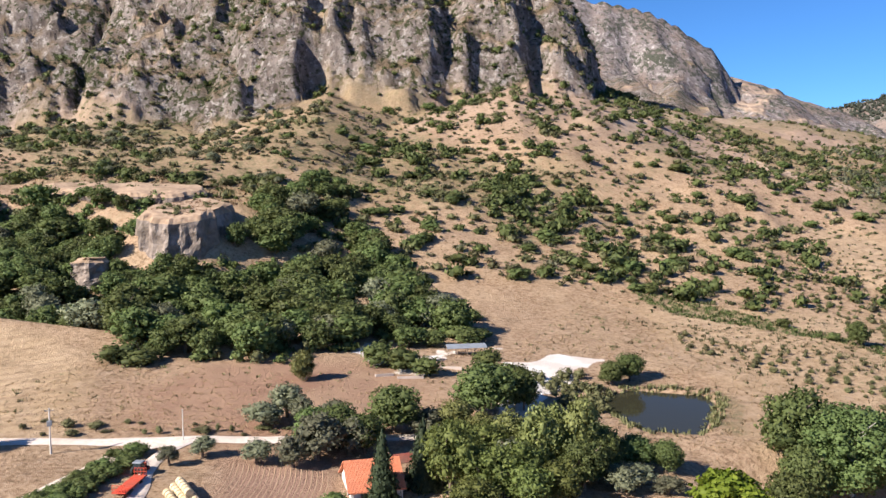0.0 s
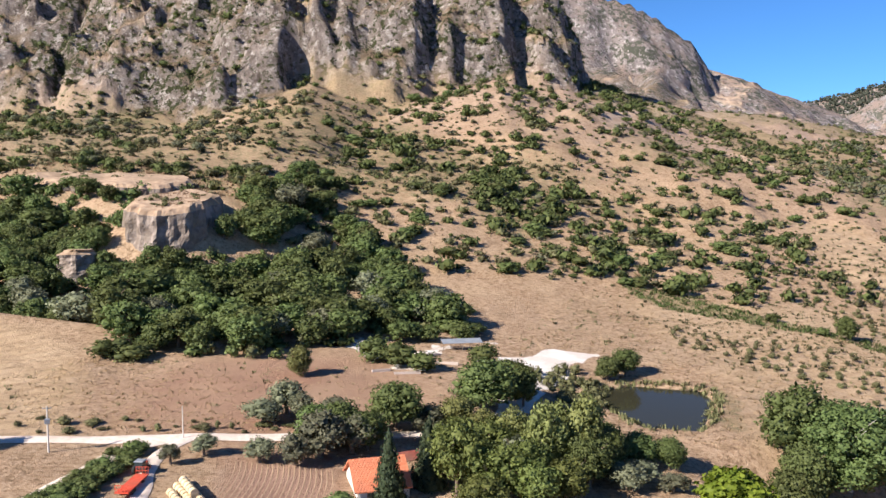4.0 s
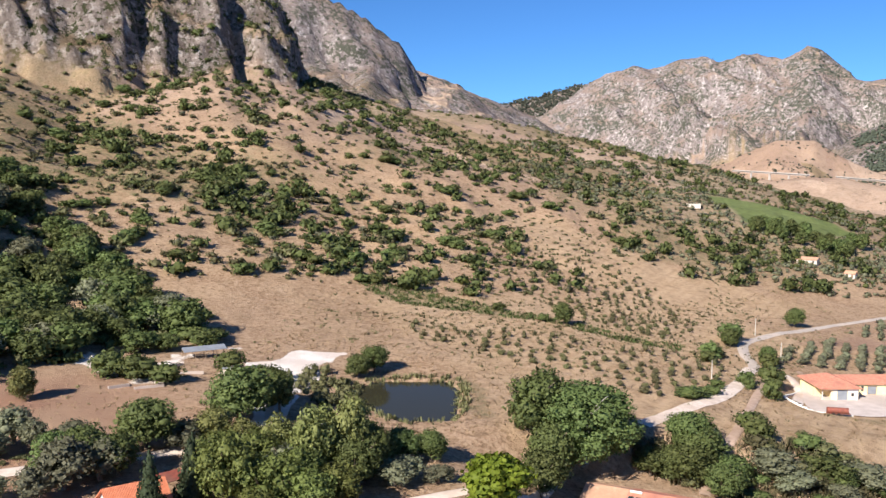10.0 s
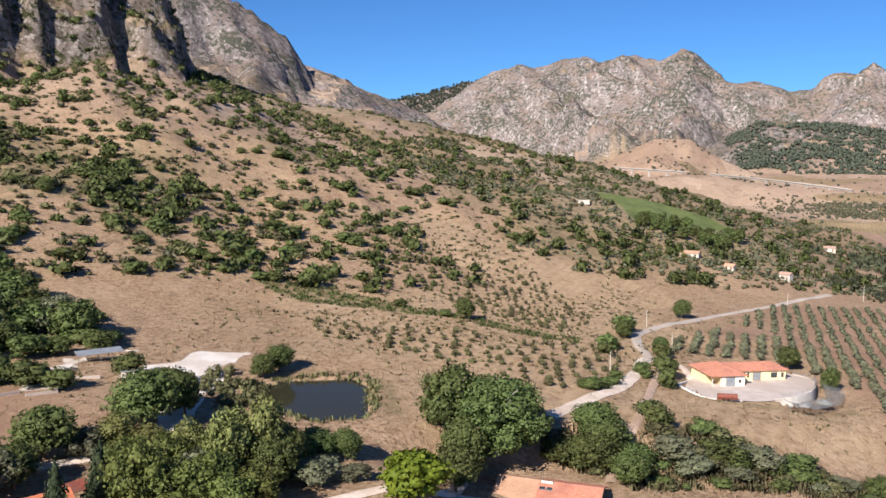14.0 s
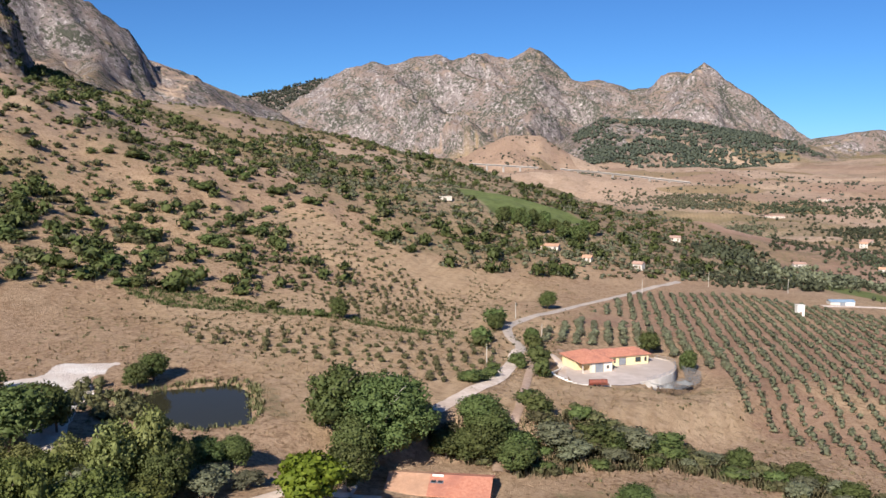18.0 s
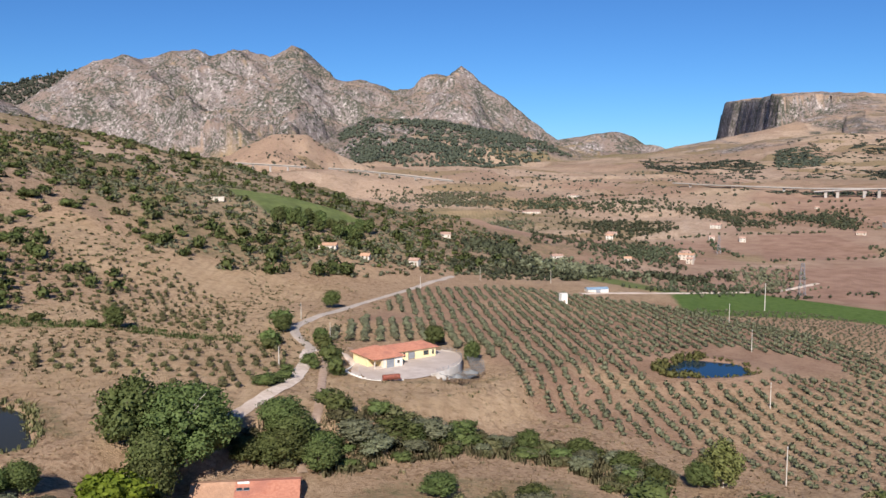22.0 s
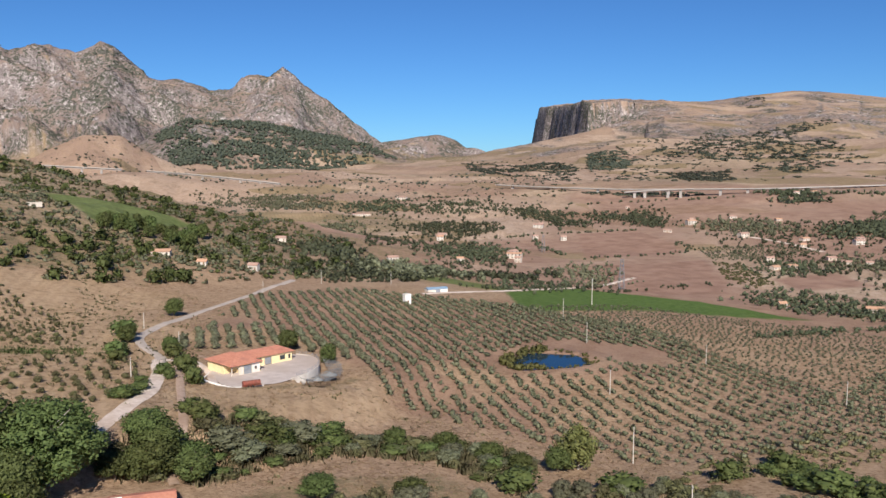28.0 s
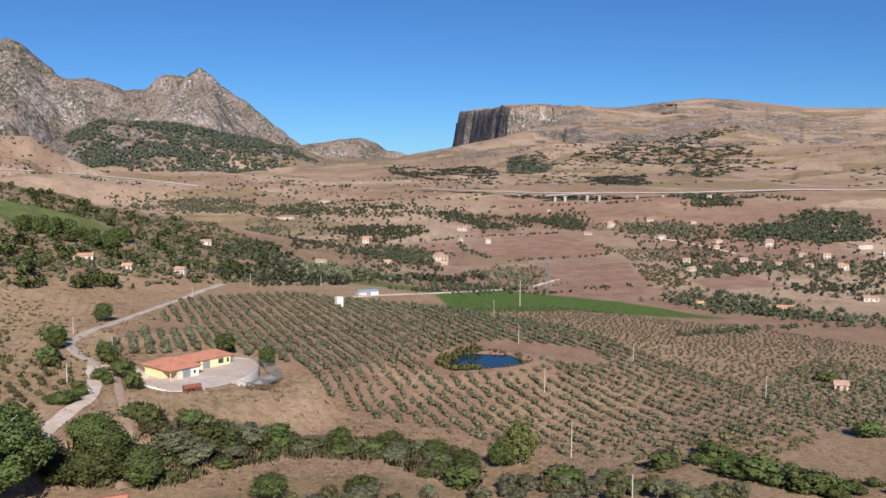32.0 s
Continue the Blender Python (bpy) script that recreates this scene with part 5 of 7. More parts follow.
for x, y in scatter(TALL, 26, 57, 0):
    plant("wood_tree", x, y, spin.uniform(9, 13), 9, "trees of the hill shoulder", "tall dark tree of the hill shoulder clump")

# ---- olives ----
MOUND = [(308, 152), (345, 138), (352, 98), (322, 78), (304, 104)]
main = rows_in(GROVE, 0.74, 0.67, 6.0, 2.75, 0.5, 61)
main = main[(fbm(main[:, 0], main[:, 1], 45, 3, 62) > -0.7) & (inside(main[:, 0], main[:, 1], MOUND) < 0)]
main = main[(inside(main[:, 0], main[:, 1], POND_2) < -9) & (inside(main[:, 0], main[:, 1], PAD) < -6) & (inside(main[:, 0], main[:, 1], [(188, 181), (190, 168), (214, 172), (228, 187), (226, 198)]) < -2)]
main = main[np.argsort(np.hypot(main[:, 0] - 215, main[:, 1] - 235))]
for x, y in main[:190]:
    s = spin.uniform(2.5, 3.4)
    plant("young_olive", x, y, s, s * 1.05, "olives of the grove", "rounded grey-green olive tree in a planted row")
clumps("olive_rows", [(x, y, s * spin.uniform(0.6, 0.85), s) for x, y in main[190:] for s in (spin.uniform(2.2, 3.5) * min(1.0, 0.68 + max(0.0, y) / 400),)], OLIVE, "rows of grey-green olives on reddish soil", "olives", 18)
clumps("olive_rows", [(x, y, spin.uniform(0.8, 1.6), spin.uniform(1.2, 2.3)) for x, y in rows_in(GROVE_RIGHT, 0.5, 0.87, 5.2, 3.2, 0.7, 63)], OLIVE, "rows of low young olives on dry soil", "olives", 12)
PLOT_1 = [(83, 294), (150, 262), (187, 247), (160, 222), (126, 200), (112, 214), (107, 232), (73, 269)]
PLOT_2 = [(143, 384), (200, 424), (232, 360), (206, 294), (176, 268), (160, 300)]
for plot, a, seed in ((PLOT_1, (0.86, -0.5), 65), (PLOT_2, (0.4, -0.92), 67)):
    for x, y in rows_in(plot, *a, 6.6, 5.4, 0.9, seed)[:70]:
        s = spin.uniform(1.3, 2.9)
        plant("grey_shrub", x, y, s * 0.9, s * 1.05, "young olives by the pond", "small young olive bush in a planted row", sink=0.08, name="young_olive")
for plot, a, seed in ((PLOT_1, (0.86, -0.5), 65), (PLOT_2, (0.4, -0.92), 67)):
    clumps("young_olives", [(x, y, s, s) for x, y in rows_in(plot, *a, 6.6, 5.4, 0.9, seed)[70:] for s in (spin.uniform(1.3, 2.9),)], SCRUB, "rows of small young olive bushes on dry grass", "olives", 34)
blades("tussocks", [(x, y, spin.uniform(0.4, 1.0), spin.uniform(0.7, 1.8)) for x, y in scatter([(60, 352), (250, 345), (300, 420), (232, 250), (150, 200), (85, 245)], 900, 69, 40, 0.0)], SCRUB,
       "low dry tussocks among the young olives", "tussocks", 12, 0.25, 0.5)
rim = smooth_line([Vector(p) for p in POND_2 + [POND_2[0]]], 2.0)
clumps("reeds", [(p.x + spin.uniform(-2, 2), p.y + spin.uniform(-2, 2), s, s * 1.1) for p in rim for s in ((spin.uniform(2.2, 4), spin.uniform(2, 3.6), spin.uniform(1.5, 3)) if p.y > 136 or p.x < 276 else (spin.uniform(0.8, 1.6), spin.uniform(0.8, 1.6)))], POPLAR, "dark green reeds round the irrigation pond", "reeds", 30)
rim = smooth_line([Vector(p) for p in POND + [POND[0]]], 1.5)
blades("reeds", [(p.x + spin.uniform(-2.5, 2.5), p.y + spin.uniform(-2.5, 2.5), spin.uniform(0.5, 1.5), spin.uniform(0.6, 1.4)) for p in rim for _ in range(5 if p.x < 46 or p.x > 60 or p.y > 222 else 2)], REED, "pale reeds round the pond", "reeds", 14, 0.12, 0.2)
clumps("reeds", [(x, y, spin.uniform(1.5, 3.5), spin.uniform(2, 4)) for x, y in scatter([(24, 232), (40, 240), (44, 226), (40, 205), (30, 206)], 70, 71, 0)], SCRUB, "olive-green bushes and reeds at the pond's end", "reeds", 40)
# creek hedge and low growth below the yellow building
CREEK = [(95, 176), (118, 172), (140, 164), (160, 150), (178, 128), (182, 104), (172, 92), (150, 100), (160, 118), (148, 136), (128, 146), (108, 150)]
TRACKSIDE = [(100, 150), (108, 166), (124, 176), (142, 193), (146, 189), (128, 171), (112, 160)]
for k, (x, y) in enumerate(scatter(CREEK, 150, 73, 0, 0, [(TRACKSIDE, 0.5)])):
    s = 2.4 + 5.2 * spin.random() ** 1.4
    plant(("shrub", "grey_shrub", "grey_shrub", "olive_tree", "grey_shrub")[k % 5], x, y, s * spin.uniform(0.4, 0.72), s, "bushes along the creek", "leafy bush in the hedge along the creek", name="hedge_bush")
blades("undergrowth", [(x, y, spin.uniform(0.7, 2.3), spin.uniform(1.2, 4)) for x, y in scatter(CREEK, 700, 75, 0, 0, [(TRACKSIDE, 0)])], REED, "pale reeds and brambles along the creek", "undergrowth", 26, 0.1, 0.22)
NEAR_OLIVES = [(100, 128), (116, 120), (136, 96), (150, 82), (168, 60), (150, 20), (110, 60), (90, 110)]
for k, (x, y) in enumerate(scatter(NEAR_OLIVES, 130, 77, 0)):
    s = spin.uniform(3.0, 6.0)
    plant("grey_shrub" if k % 2 else "olive_tree", x, y, s * 0.85, s, "olives by the creek", "grey-green bush below the creek")
HEDGE = [(195, 42), (200, 36), (176, 4), (190, -30), (180, -34), (160, 4), (176, 34)]
for x, y in scatter(HEDGE, 40, 79, 0):
    s = spin.uniform(4, 7)
    plant("shrub", x, y, s * 0.7, s, "bushes along the creek", "leafy bush in the hedge along the creek", name="hedge_bush")
clumps("undergrowth", [(x, y, spin.uniform(0.6, 1.5), spin.uniform(1.2, 3.0)) for x, y in scatter([(158, 62), (200, 52), (245, 20), (225, 0), (190, 25)], 160, 81, 0)], REED, "pale green cane along the creek", "undergrowth", 30)
LOW_GROVE = [(205, 106), (216, 64), (300, 24), (395, -8), (335, -64), (262, -24), (212, 28), (194, 60), (194, 96)]
clumps("olive_rows", [(x, y, s * 0.7, s) for x, y in rows_in(LOW_GROVE, 0.74, 0.67, 5.6, 2.9, 0.7, 64) for s in (spin.uniform(1.6, 2.8),)], OLIVE, "rows of low grey-green olives above the creek", "olives", 16)
for x, y in scatter([(-64, 164), (-59, 166), (-58, 158), (-61, 148), (-63, 138), (-66, 126), (-73, 126), (-69, 140), (-66, 151)], 70, 83, 0):
    s = spin.uniform(2.5, 4.2)
    plant("shrub", x, y, s * 0.62, s, "hedge between the lanes", "dark bramble bush between two gravel lanes", name="bramble")
for k in range(26):
    x = -16 - 75 * (k / 26)
    plant("grey_shrub", x, 178 + 0.02 * x + spin.gauss(0, 2.2), spin.uniform(0.5, 2.2), sized(1.2, 5), "verge bushes", "dry scrubby bush on the lane verge")

# ---- the valley and the far hills ----
VALLEY = [(560, 330), (660, 430), (800, 520), (960, 640), (1150, 800), (1300, 760), (1260, 600), (1110, 470), (1010, 420), (880, 400), (800, 330), (700, 290), (620, 260)]
VILLAGE = [(620, -100), (700, 10), (820, 60), (900, 110), (1010, 150), (1180, 200), (1260, 60), (1230, -140), (1100, -300), (880, -260)]
VALLEYWOOD = foliage("valley_leaves", (0.06, 0.074, 0.042), (0.15, 0.165, 0.095))
DARK_WOODS = (
    ([(1236, 1154), (1295, 1095), (1324, 1024), (1243, 844), (1161, 775), (1128, 848), (1179, 979), (1191, 1096)], 330, 7), ([(1214, 797), (1316, 757), (1193, 680), (1160, 758)], 90, 8),
    ([(1227, 676), (1333, 605), (1261, 518), (1215, 501), (1194, 649)], 130, 7), ([(780, 560), (1079, 724), (1050, 689), (760, 520)], 110, 7), ([(1066, 580), (1128, 533), (1053, 452), (987, 459), (940, 521)], 150, 7.5),
    ([(573, 436), (641, 437), (630, 418), (540, 382), (520, 395)], 70, 8), ([(553, 374), (653, 347), (567, 298), (505, 336)], 110, 7), ([(785, 425), (959, 408), (802, 343), (701, 339), (683, 373)], 170, 6))
FAR_WOODS = (
    ([(1281, 513), (1279, 323), (1351, 298), (1150, 245), (1192, 303), (1128, 371), (1226, 487)], 300, 7.5), ([(1244, 211), (1280, 151), (1256, 100), (1158, 98), (1134, 73), (1088, 164)], 150, 7),
    ([(1501, 132), (1483, 50), (1430, 58), (1419, 111)], 90, 9), ([(1167, 43), (1293, -19), (1405, -75), (1326, -132), (1151, -113), (1111, -57), (1128, -14), (1116, 34)], 480, 9),
    ([(770, 271), (803, 244), (638, 199), (671, 221)], 70, 5.5), ([(606, 270), (659, 237), (577, 208), (524, 239)], 70, 4.5), ([(890, 106), (913, 56), (850, 51), (818, 94)], 55, 6.5),
    ([(951, 32), (1015, -51), (902, -58), (840, -48), (867, 1)], 110, 6), ([(701, 81), (717, 54), (694, 29), (686, 10), (629, -15), (610, -50), (579, -47), (594, 7), (612, 49), (657, 75)], 190, 5.5),
    ([(760, -17), (810, -76), (745, -69), (721, -20)], 60, 5), ([(560, -60), (620, -60), (700, -130), (600, -190)], 110, 5), ([(820, -80), (1000, -90), (1050, -200), (860, -220)], 160, 6.5))
for k, (poly, n, size) in enumerate(DARK_WOODS + FAR_WOODS):
    clumps("tree_belt", [(x + spin.gauss(0, 15), y + spin.gauss(0, 15), size * (0.22 + 0.75 * f), size * (0.3 + 0.85 * f)) for x, y in scatter(poly, int(n * 3.6), 300 + k, 55, 0.05) for f in (spin.random() ** 1.6,)], VALLEYWOOD if k % 3 else OLIVE,
           ("dark green trees" if k % 3 else "grey-green olive trees") + " massed across the far valley", "trees", 8, seed=k)
FOOT_BELT = [(430, 330), (520, 300), (610, 262), (680, 240), (700, 262), (620, 320), (540, 380), (450, 380)]
clumps("tree_belt", [(x, y, s * 0.8, s) for x, y in scatter(FOOT_BELT, 420, 323, 40, -0.1) for s in (sized(2.5, 9),)], VALLEYWOOD, "dark green trees along the foot of the hill shoulder", "trees", 24)
GREEN_SCRUB = [(872, 143), (886, 119), (744, 71), (716, 90), (760, 117)]
clumps("scrub", [(x, y, spin.uniform(1, 2.5), spin.uniform(2, 5)) for x, y in scatter(GREEN_SCRUB, 220, 321, 0)], SCRUB, "light green scrub beside a tilled field", "scrub", 12)
FAR_GROVE = [(991, 177), (1037, 94), (1002, 46), (952, 65), (887, 145)]
clumps("olive_rows", [(x, y, spin.uniform(2.2, 3.6), spin.uniform(3, 4.6)) for x, y in rows_in(FAR_GROVE, 0.35, 0.94, 7.5, 6.0, 0.5, 97)], OLIVE, "far olive grove in close grey-green rows", "olives", 10)
clumps("trees", [(x, y, spin.uniform(2, 6), spin.uniform(2.5, 7)) for x, y in scatter(VALLEY + VILLAGE, 1500, 91, 110, 0.2, [(RED_1, 0), (RED_2, 0), (RED_3, 0)])], VALLEYWOOD, "scattered dark trees and bushes of the far valley", "trees", 12)
for line, n, size in (([(1500, 150), (1480, 60), (1500, -60)], 60, 8), ([(601, 184), (700, 140), (724, 107)], 40, 3.5), ([(841, 268), (966, 184), (1024, 209)], 50, 4), ([(1010, 420), (1068, 349), (1126, 280)], 45, 4.5),
                      ([(860, 300), (920, 340), (1000, 380)], 40, 5), ([(1300, 760), (1400, 640), (1480, 480)], 60, 5), ([(1350, 440), (1430, 300), (1440, 180)], 50, 5), ([(781, 79), (847, 30), (900, 20)], 35, 4.5),
                      ([(440, 60), (520, 10), (560, -40)], 60, 4), ([(520, 250), (600, 215), (640, 190)], 50, 4)):
    pts = smooth_line(line, 6)
    clumps("tree_line", [(p.x + spin.gauss(0, 4), p.y + spin.gauss(0, 4), spin.uniform(0.5, 1.1) * size, spin.uniform(0.6, 1.2) * size) for p in (spin.choice(pts) for _ in range(n))], VALLEYWOOD,
           "line of dark green trees across the far valley", "trees", 14)
DISTANT = (
    ([(2329, 1072), (2441, 862), (2270, 694), (1791, 577), (1881, 712), (2035, 906)], 420, 12), ([(2548, 745), (2568, 651), (2389, 553), (2065, 553), (2159, 636)], 330, 13),
    ([(2483, 537), (3100, 480), (3091, 372), (3378, 154), (3400, 40), (2975, 216), (2491, -19), (2243, -73), (2236, 19), (2058, 128), (2280, 280), (2395, 430)], 1000, 14),
    ([(2120, 430), (2163, 282), (1772, 223), (1795, 329)], 260, 10), ([(1433, 125), (1556, 81), (1432, 52), (1403, 113)], 80, 8), ([(3992, 449), (3976, 366), (3717, 330), (3740, 408)], 70, 9),
    ([(1460, 470), (1475, 330), (1500, 240), (1530, 260), (1510, 400)], 160, 7))
KNOLL = [far(37, 0, 2050)[:2], far(47, 0, 2000)[:2], far(48, 0, 2480)[:2], far(38, 0, 2480)[:2]]
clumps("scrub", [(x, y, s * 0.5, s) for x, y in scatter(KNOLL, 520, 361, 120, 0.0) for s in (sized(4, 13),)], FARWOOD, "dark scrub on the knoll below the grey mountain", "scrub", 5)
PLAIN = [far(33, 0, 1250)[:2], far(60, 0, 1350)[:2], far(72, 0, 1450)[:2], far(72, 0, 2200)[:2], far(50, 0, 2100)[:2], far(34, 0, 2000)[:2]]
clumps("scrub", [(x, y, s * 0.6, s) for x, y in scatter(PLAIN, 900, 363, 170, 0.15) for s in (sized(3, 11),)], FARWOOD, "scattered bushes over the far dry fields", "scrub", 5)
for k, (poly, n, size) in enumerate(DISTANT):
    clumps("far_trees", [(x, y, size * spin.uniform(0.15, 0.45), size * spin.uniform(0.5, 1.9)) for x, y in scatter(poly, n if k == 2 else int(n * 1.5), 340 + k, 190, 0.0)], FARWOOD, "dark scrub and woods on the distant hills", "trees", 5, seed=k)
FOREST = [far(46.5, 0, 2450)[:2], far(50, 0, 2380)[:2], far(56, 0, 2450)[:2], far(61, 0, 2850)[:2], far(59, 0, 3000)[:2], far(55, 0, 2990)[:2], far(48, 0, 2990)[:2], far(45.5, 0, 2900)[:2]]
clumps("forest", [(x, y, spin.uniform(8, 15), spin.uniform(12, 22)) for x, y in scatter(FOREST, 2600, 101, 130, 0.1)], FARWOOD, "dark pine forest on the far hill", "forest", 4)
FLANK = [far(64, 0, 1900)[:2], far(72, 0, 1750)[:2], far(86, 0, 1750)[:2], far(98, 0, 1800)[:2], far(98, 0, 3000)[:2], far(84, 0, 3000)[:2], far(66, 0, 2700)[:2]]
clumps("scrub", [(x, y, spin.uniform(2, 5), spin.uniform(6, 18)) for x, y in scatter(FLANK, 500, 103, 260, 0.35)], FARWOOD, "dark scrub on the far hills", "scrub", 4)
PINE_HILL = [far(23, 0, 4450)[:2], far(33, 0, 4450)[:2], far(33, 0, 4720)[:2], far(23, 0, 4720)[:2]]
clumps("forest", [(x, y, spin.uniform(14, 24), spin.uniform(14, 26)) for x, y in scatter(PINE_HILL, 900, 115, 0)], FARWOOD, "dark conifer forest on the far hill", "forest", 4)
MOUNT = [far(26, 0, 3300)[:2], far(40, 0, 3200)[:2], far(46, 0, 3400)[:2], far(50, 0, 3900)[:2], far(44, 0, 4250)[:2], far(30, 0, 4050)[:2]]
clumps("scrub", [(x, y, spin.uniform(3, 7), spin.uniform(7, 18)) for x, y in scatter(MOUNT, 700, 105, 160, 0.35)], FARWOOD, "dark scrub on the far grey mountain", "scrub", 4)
BLUFF = [(-420, 700), (-260, 715), (-90, 785), (0, 860), (60, 930), (150, 1010), (190, 1090), (150, 1300), (-100, 1350), (-420, 1200)]
clumps("scrub", [(x, y, spin.uniform(1.5, 4), spin.uniform(2.5, 6.5)) for x, y in scatter(BLUFF, 1500, 107, 60, 0.15)], OAK, "dark shrubs clinging to the cliffs", "scrub", 10)
LEDGE = [(-70, 905), (60, 1010), (90, 1050), (40, 1070), (-40, 990)]
clumps("scrub", [(x, y, spin.uniform(4, 7), spin.uniform(6, 11)) for x, y in scatter(LEDGE, 110, 109, 0)], OAK, "dark green trees on a ledge above the cliffs", "trees", 20)
FOOTHILL = [far(17, 0, 1150)[:2], far(24, 0, 1050)[:2], far(29, 0, 1100)[:2], far(30, 0, 1900)[:2], far(20, 0, 2100)[:2], far(15, 0, 1700)[:2]]
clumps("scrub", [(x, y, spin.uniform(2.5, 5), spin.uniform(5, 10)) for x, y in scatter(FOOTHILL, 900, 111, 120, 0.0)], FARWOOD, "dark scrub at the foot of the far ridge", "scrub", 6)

# ---- dry grass tufts over the near fields ----
NEAR = [(-130, 175), (-90, 230), (-40, 225), (20, 262), (60, 345), (250, 340), (330, 380), (300, 300), (200, 240), (230, 150), (200, 60), (150, 60), (100, 175), (60, 178), (30, 180), (-20, 172)]
blades("dry_grass", [(x, y, spin.uniform(0.12, 0.42), spin.uniform(0.5, 1.5)) for x, y in scatter(NEAR, 12000, 141, 25, -0.3, [(POND, 1), (LOT, 0), (YARD, 0), (PAD, 2)])], STRAW_LEAF, "tufts of dry straw-coloured grass", "grass", 9, 0.3, 0.5)
blades("dry_grass", [(x, y, spin.uniform(0.3, 0.9), spin.uniform(0.6, 2.2)) for x, y in scatter(NEAR, 700, 143, 18, 0.1, [(POND, 1), (LOT, 0), (YARD, 0), (PAD, 2)])], REED, "tufts of faded greenish grass", "grass", 9, 0.25, 0.5)
blades("dry_grass", [(x, y, spin.uniform(0.25, 0.7), spin.uniform(0.8, 2.4)) for x, y in scatter(SLOPE, 4000, 145, 30, -0.1)], STRAW_LEAF, "tufts of dry straw-coloured grass on the slope", "grass", 7, 0.3, 0.5)


# ---- buildings ----
YELLOW = surface("pale_yellow_render", (0.80, 0.68, 0.38), (0.86, 0.75, 0.46), 0.5, 0.85, c=(0.72, 0.58, 0.32), bumps=0.1)
WHITE = surface("white_render", (0.74, 0.70, 0.64), (0.84, 0.81, 0.77), 0.5, 0.85, c=(0.60, 0.54, 0.47), bumps=0.1)
CREAM = surface("cream_render", (0.58, 0.50, 0.42), (0.68, 0.61, 0.53), 0.5, 0.85, c=(0.48, 0.40, 0.33), bumps=0.1)
CONCRETE = surface("pale_concrete_paving", (0.49, 0.41, 0.365), (0.60, 0.515, 0.465), 0.35, 0.9, c=(0.48, 0.39, 0.33), bumps=0.15)
GREY_METAL = surface("grey_painted_metal", (0.28, 0.30, 0.33), (0.35, 0.37, 0.40), 0.7, 0.5, metal=0.3, bumps=0.05)
DARK = surface("dark_opening", (0.03, 0.03, 0.03), (0.05, 0.045, 0.04), 1.0, 0.7, bumps=0.0)
GLASS = surface("dark_window_glass", (0.03, 0.045, 0.05), (0.05, 0.06, 0.065), 1.0, 0.12, bumps=0.0, spec=0.6)
FRAME = surface("brown_frame", (0.20, 0.13, 0.08), (0.26, 0.17, 0.11), 2.0, 0.6, bumps=0.0)
WOODEN = surface("weathered_wood", (0.22, 0.16, 0.11), (0.34, 0.26, 0.19), 3.0, 0.85, bumps=0.3)
RUST = surface("red_brown_paint", (0.20, 0.055, 0.04), (0.30, 0.09, 0.06), 1.2, 0.6, c=(0.18, 0.10, 0.07), bumps=0.1)
RED = surface("red_paint", (0.55, 0.06, 0.03), (0.68, 0.11, 0.06), 1.2, 0.5, c=(0.42, 0.10, 0.06), bumps=0.05)
RUBBER = surface("black_rubber", (0.02, 0.02, 0.02), (0.035, 0.033, 0.03), 3.0, 0.8, bumps=0.2)
HAY = surface("pale_hay", (0.55, 0.42, 0.25), (0.70, 0.57, 0.38), 3.0, 1.0, c=(0.45, 0.33, 0.19), fine=14, bumps=0.6)
NET = surface("grey_shade_net", (0.19, 0.19, 0.185), (0.27, 0.27, 0.265), 1.0, 0.9, bumps=0.1)
BLUE = surface("blue_sheet_roof", (0.20, 0.30, 0.42), (0.30, 0.40, 0.50), 0.6, 0.5, bumps=0.05)


def tile_material(name, a, b, c):
    """Clay roof tiles: courses of rolls across the slope, each run a little different."""
    def build(tree, bsdf):
        co = node(tree, "TexCoord").outputs["Object"]
        rolls = node(tree, "TexWave", {"Vector": co, "Scale": 1.25, "Distortion": 0.3, "Detail": 1.0}, bands_direction="X").outputs["Fac"]
        courses = node(tree, "TexWave", {"Vector": co, "Scale": 0.8, "Distortion": 0.2, "Detail": 1.0}, bands_direction="Y", wave_profile="SAW").outputs["Fac"]
        col = mix(tree, ramp(tree, noise_tex(tree, 1.4, 4, vec=co), 0.35, 0.65), a, b)
        col = mix(tree, ramp(tree, noise_tex(tree, 0.22, 4, vec=co), 0.48, 0.7), col, c)
        tree.links.new(col, bsdf.inputs["Base Color"])
        bsdf.inputs["Roughness"].default_value = 0.9
        bump(tree, bsdf, node(tree, "Math", {0: rolls, 1: courses}, operation="ADD").outputs[0], 0.6, 0.08)
    return material(name, build)


TILE = tile_material("terracotta_tiles", (0.50, 0.19, 0.12), (0.60, 0.27, 0.18), (0.42, 0.17, 0.12))
OLD_TILE = tile_material("faded_tiles", (0.42, 0.25, 0.19), (0.52, 0.34, 0.27), (0.34, 0.22, 0.17))
TILE_TAN = tile_material("tan_tiles", (0.52, 0.29, 0.18), (0.60, 0.36, 0.24), (0.45, 0.26, 0.17))
TILE_ORANGE = tile_material("orange_tiles", (0.58, 0.17, 0.08), (0.66, 0.23, 0.12), (0.48, 0.15, 0.08))


def local(x, y, z, dx, dy):
    """A frame at (x, y, z) whose local x runs along (dx, dy)."""
    return pose(x, y, z, 0, 0, math.degrees(math.atan2(dy, dx)))


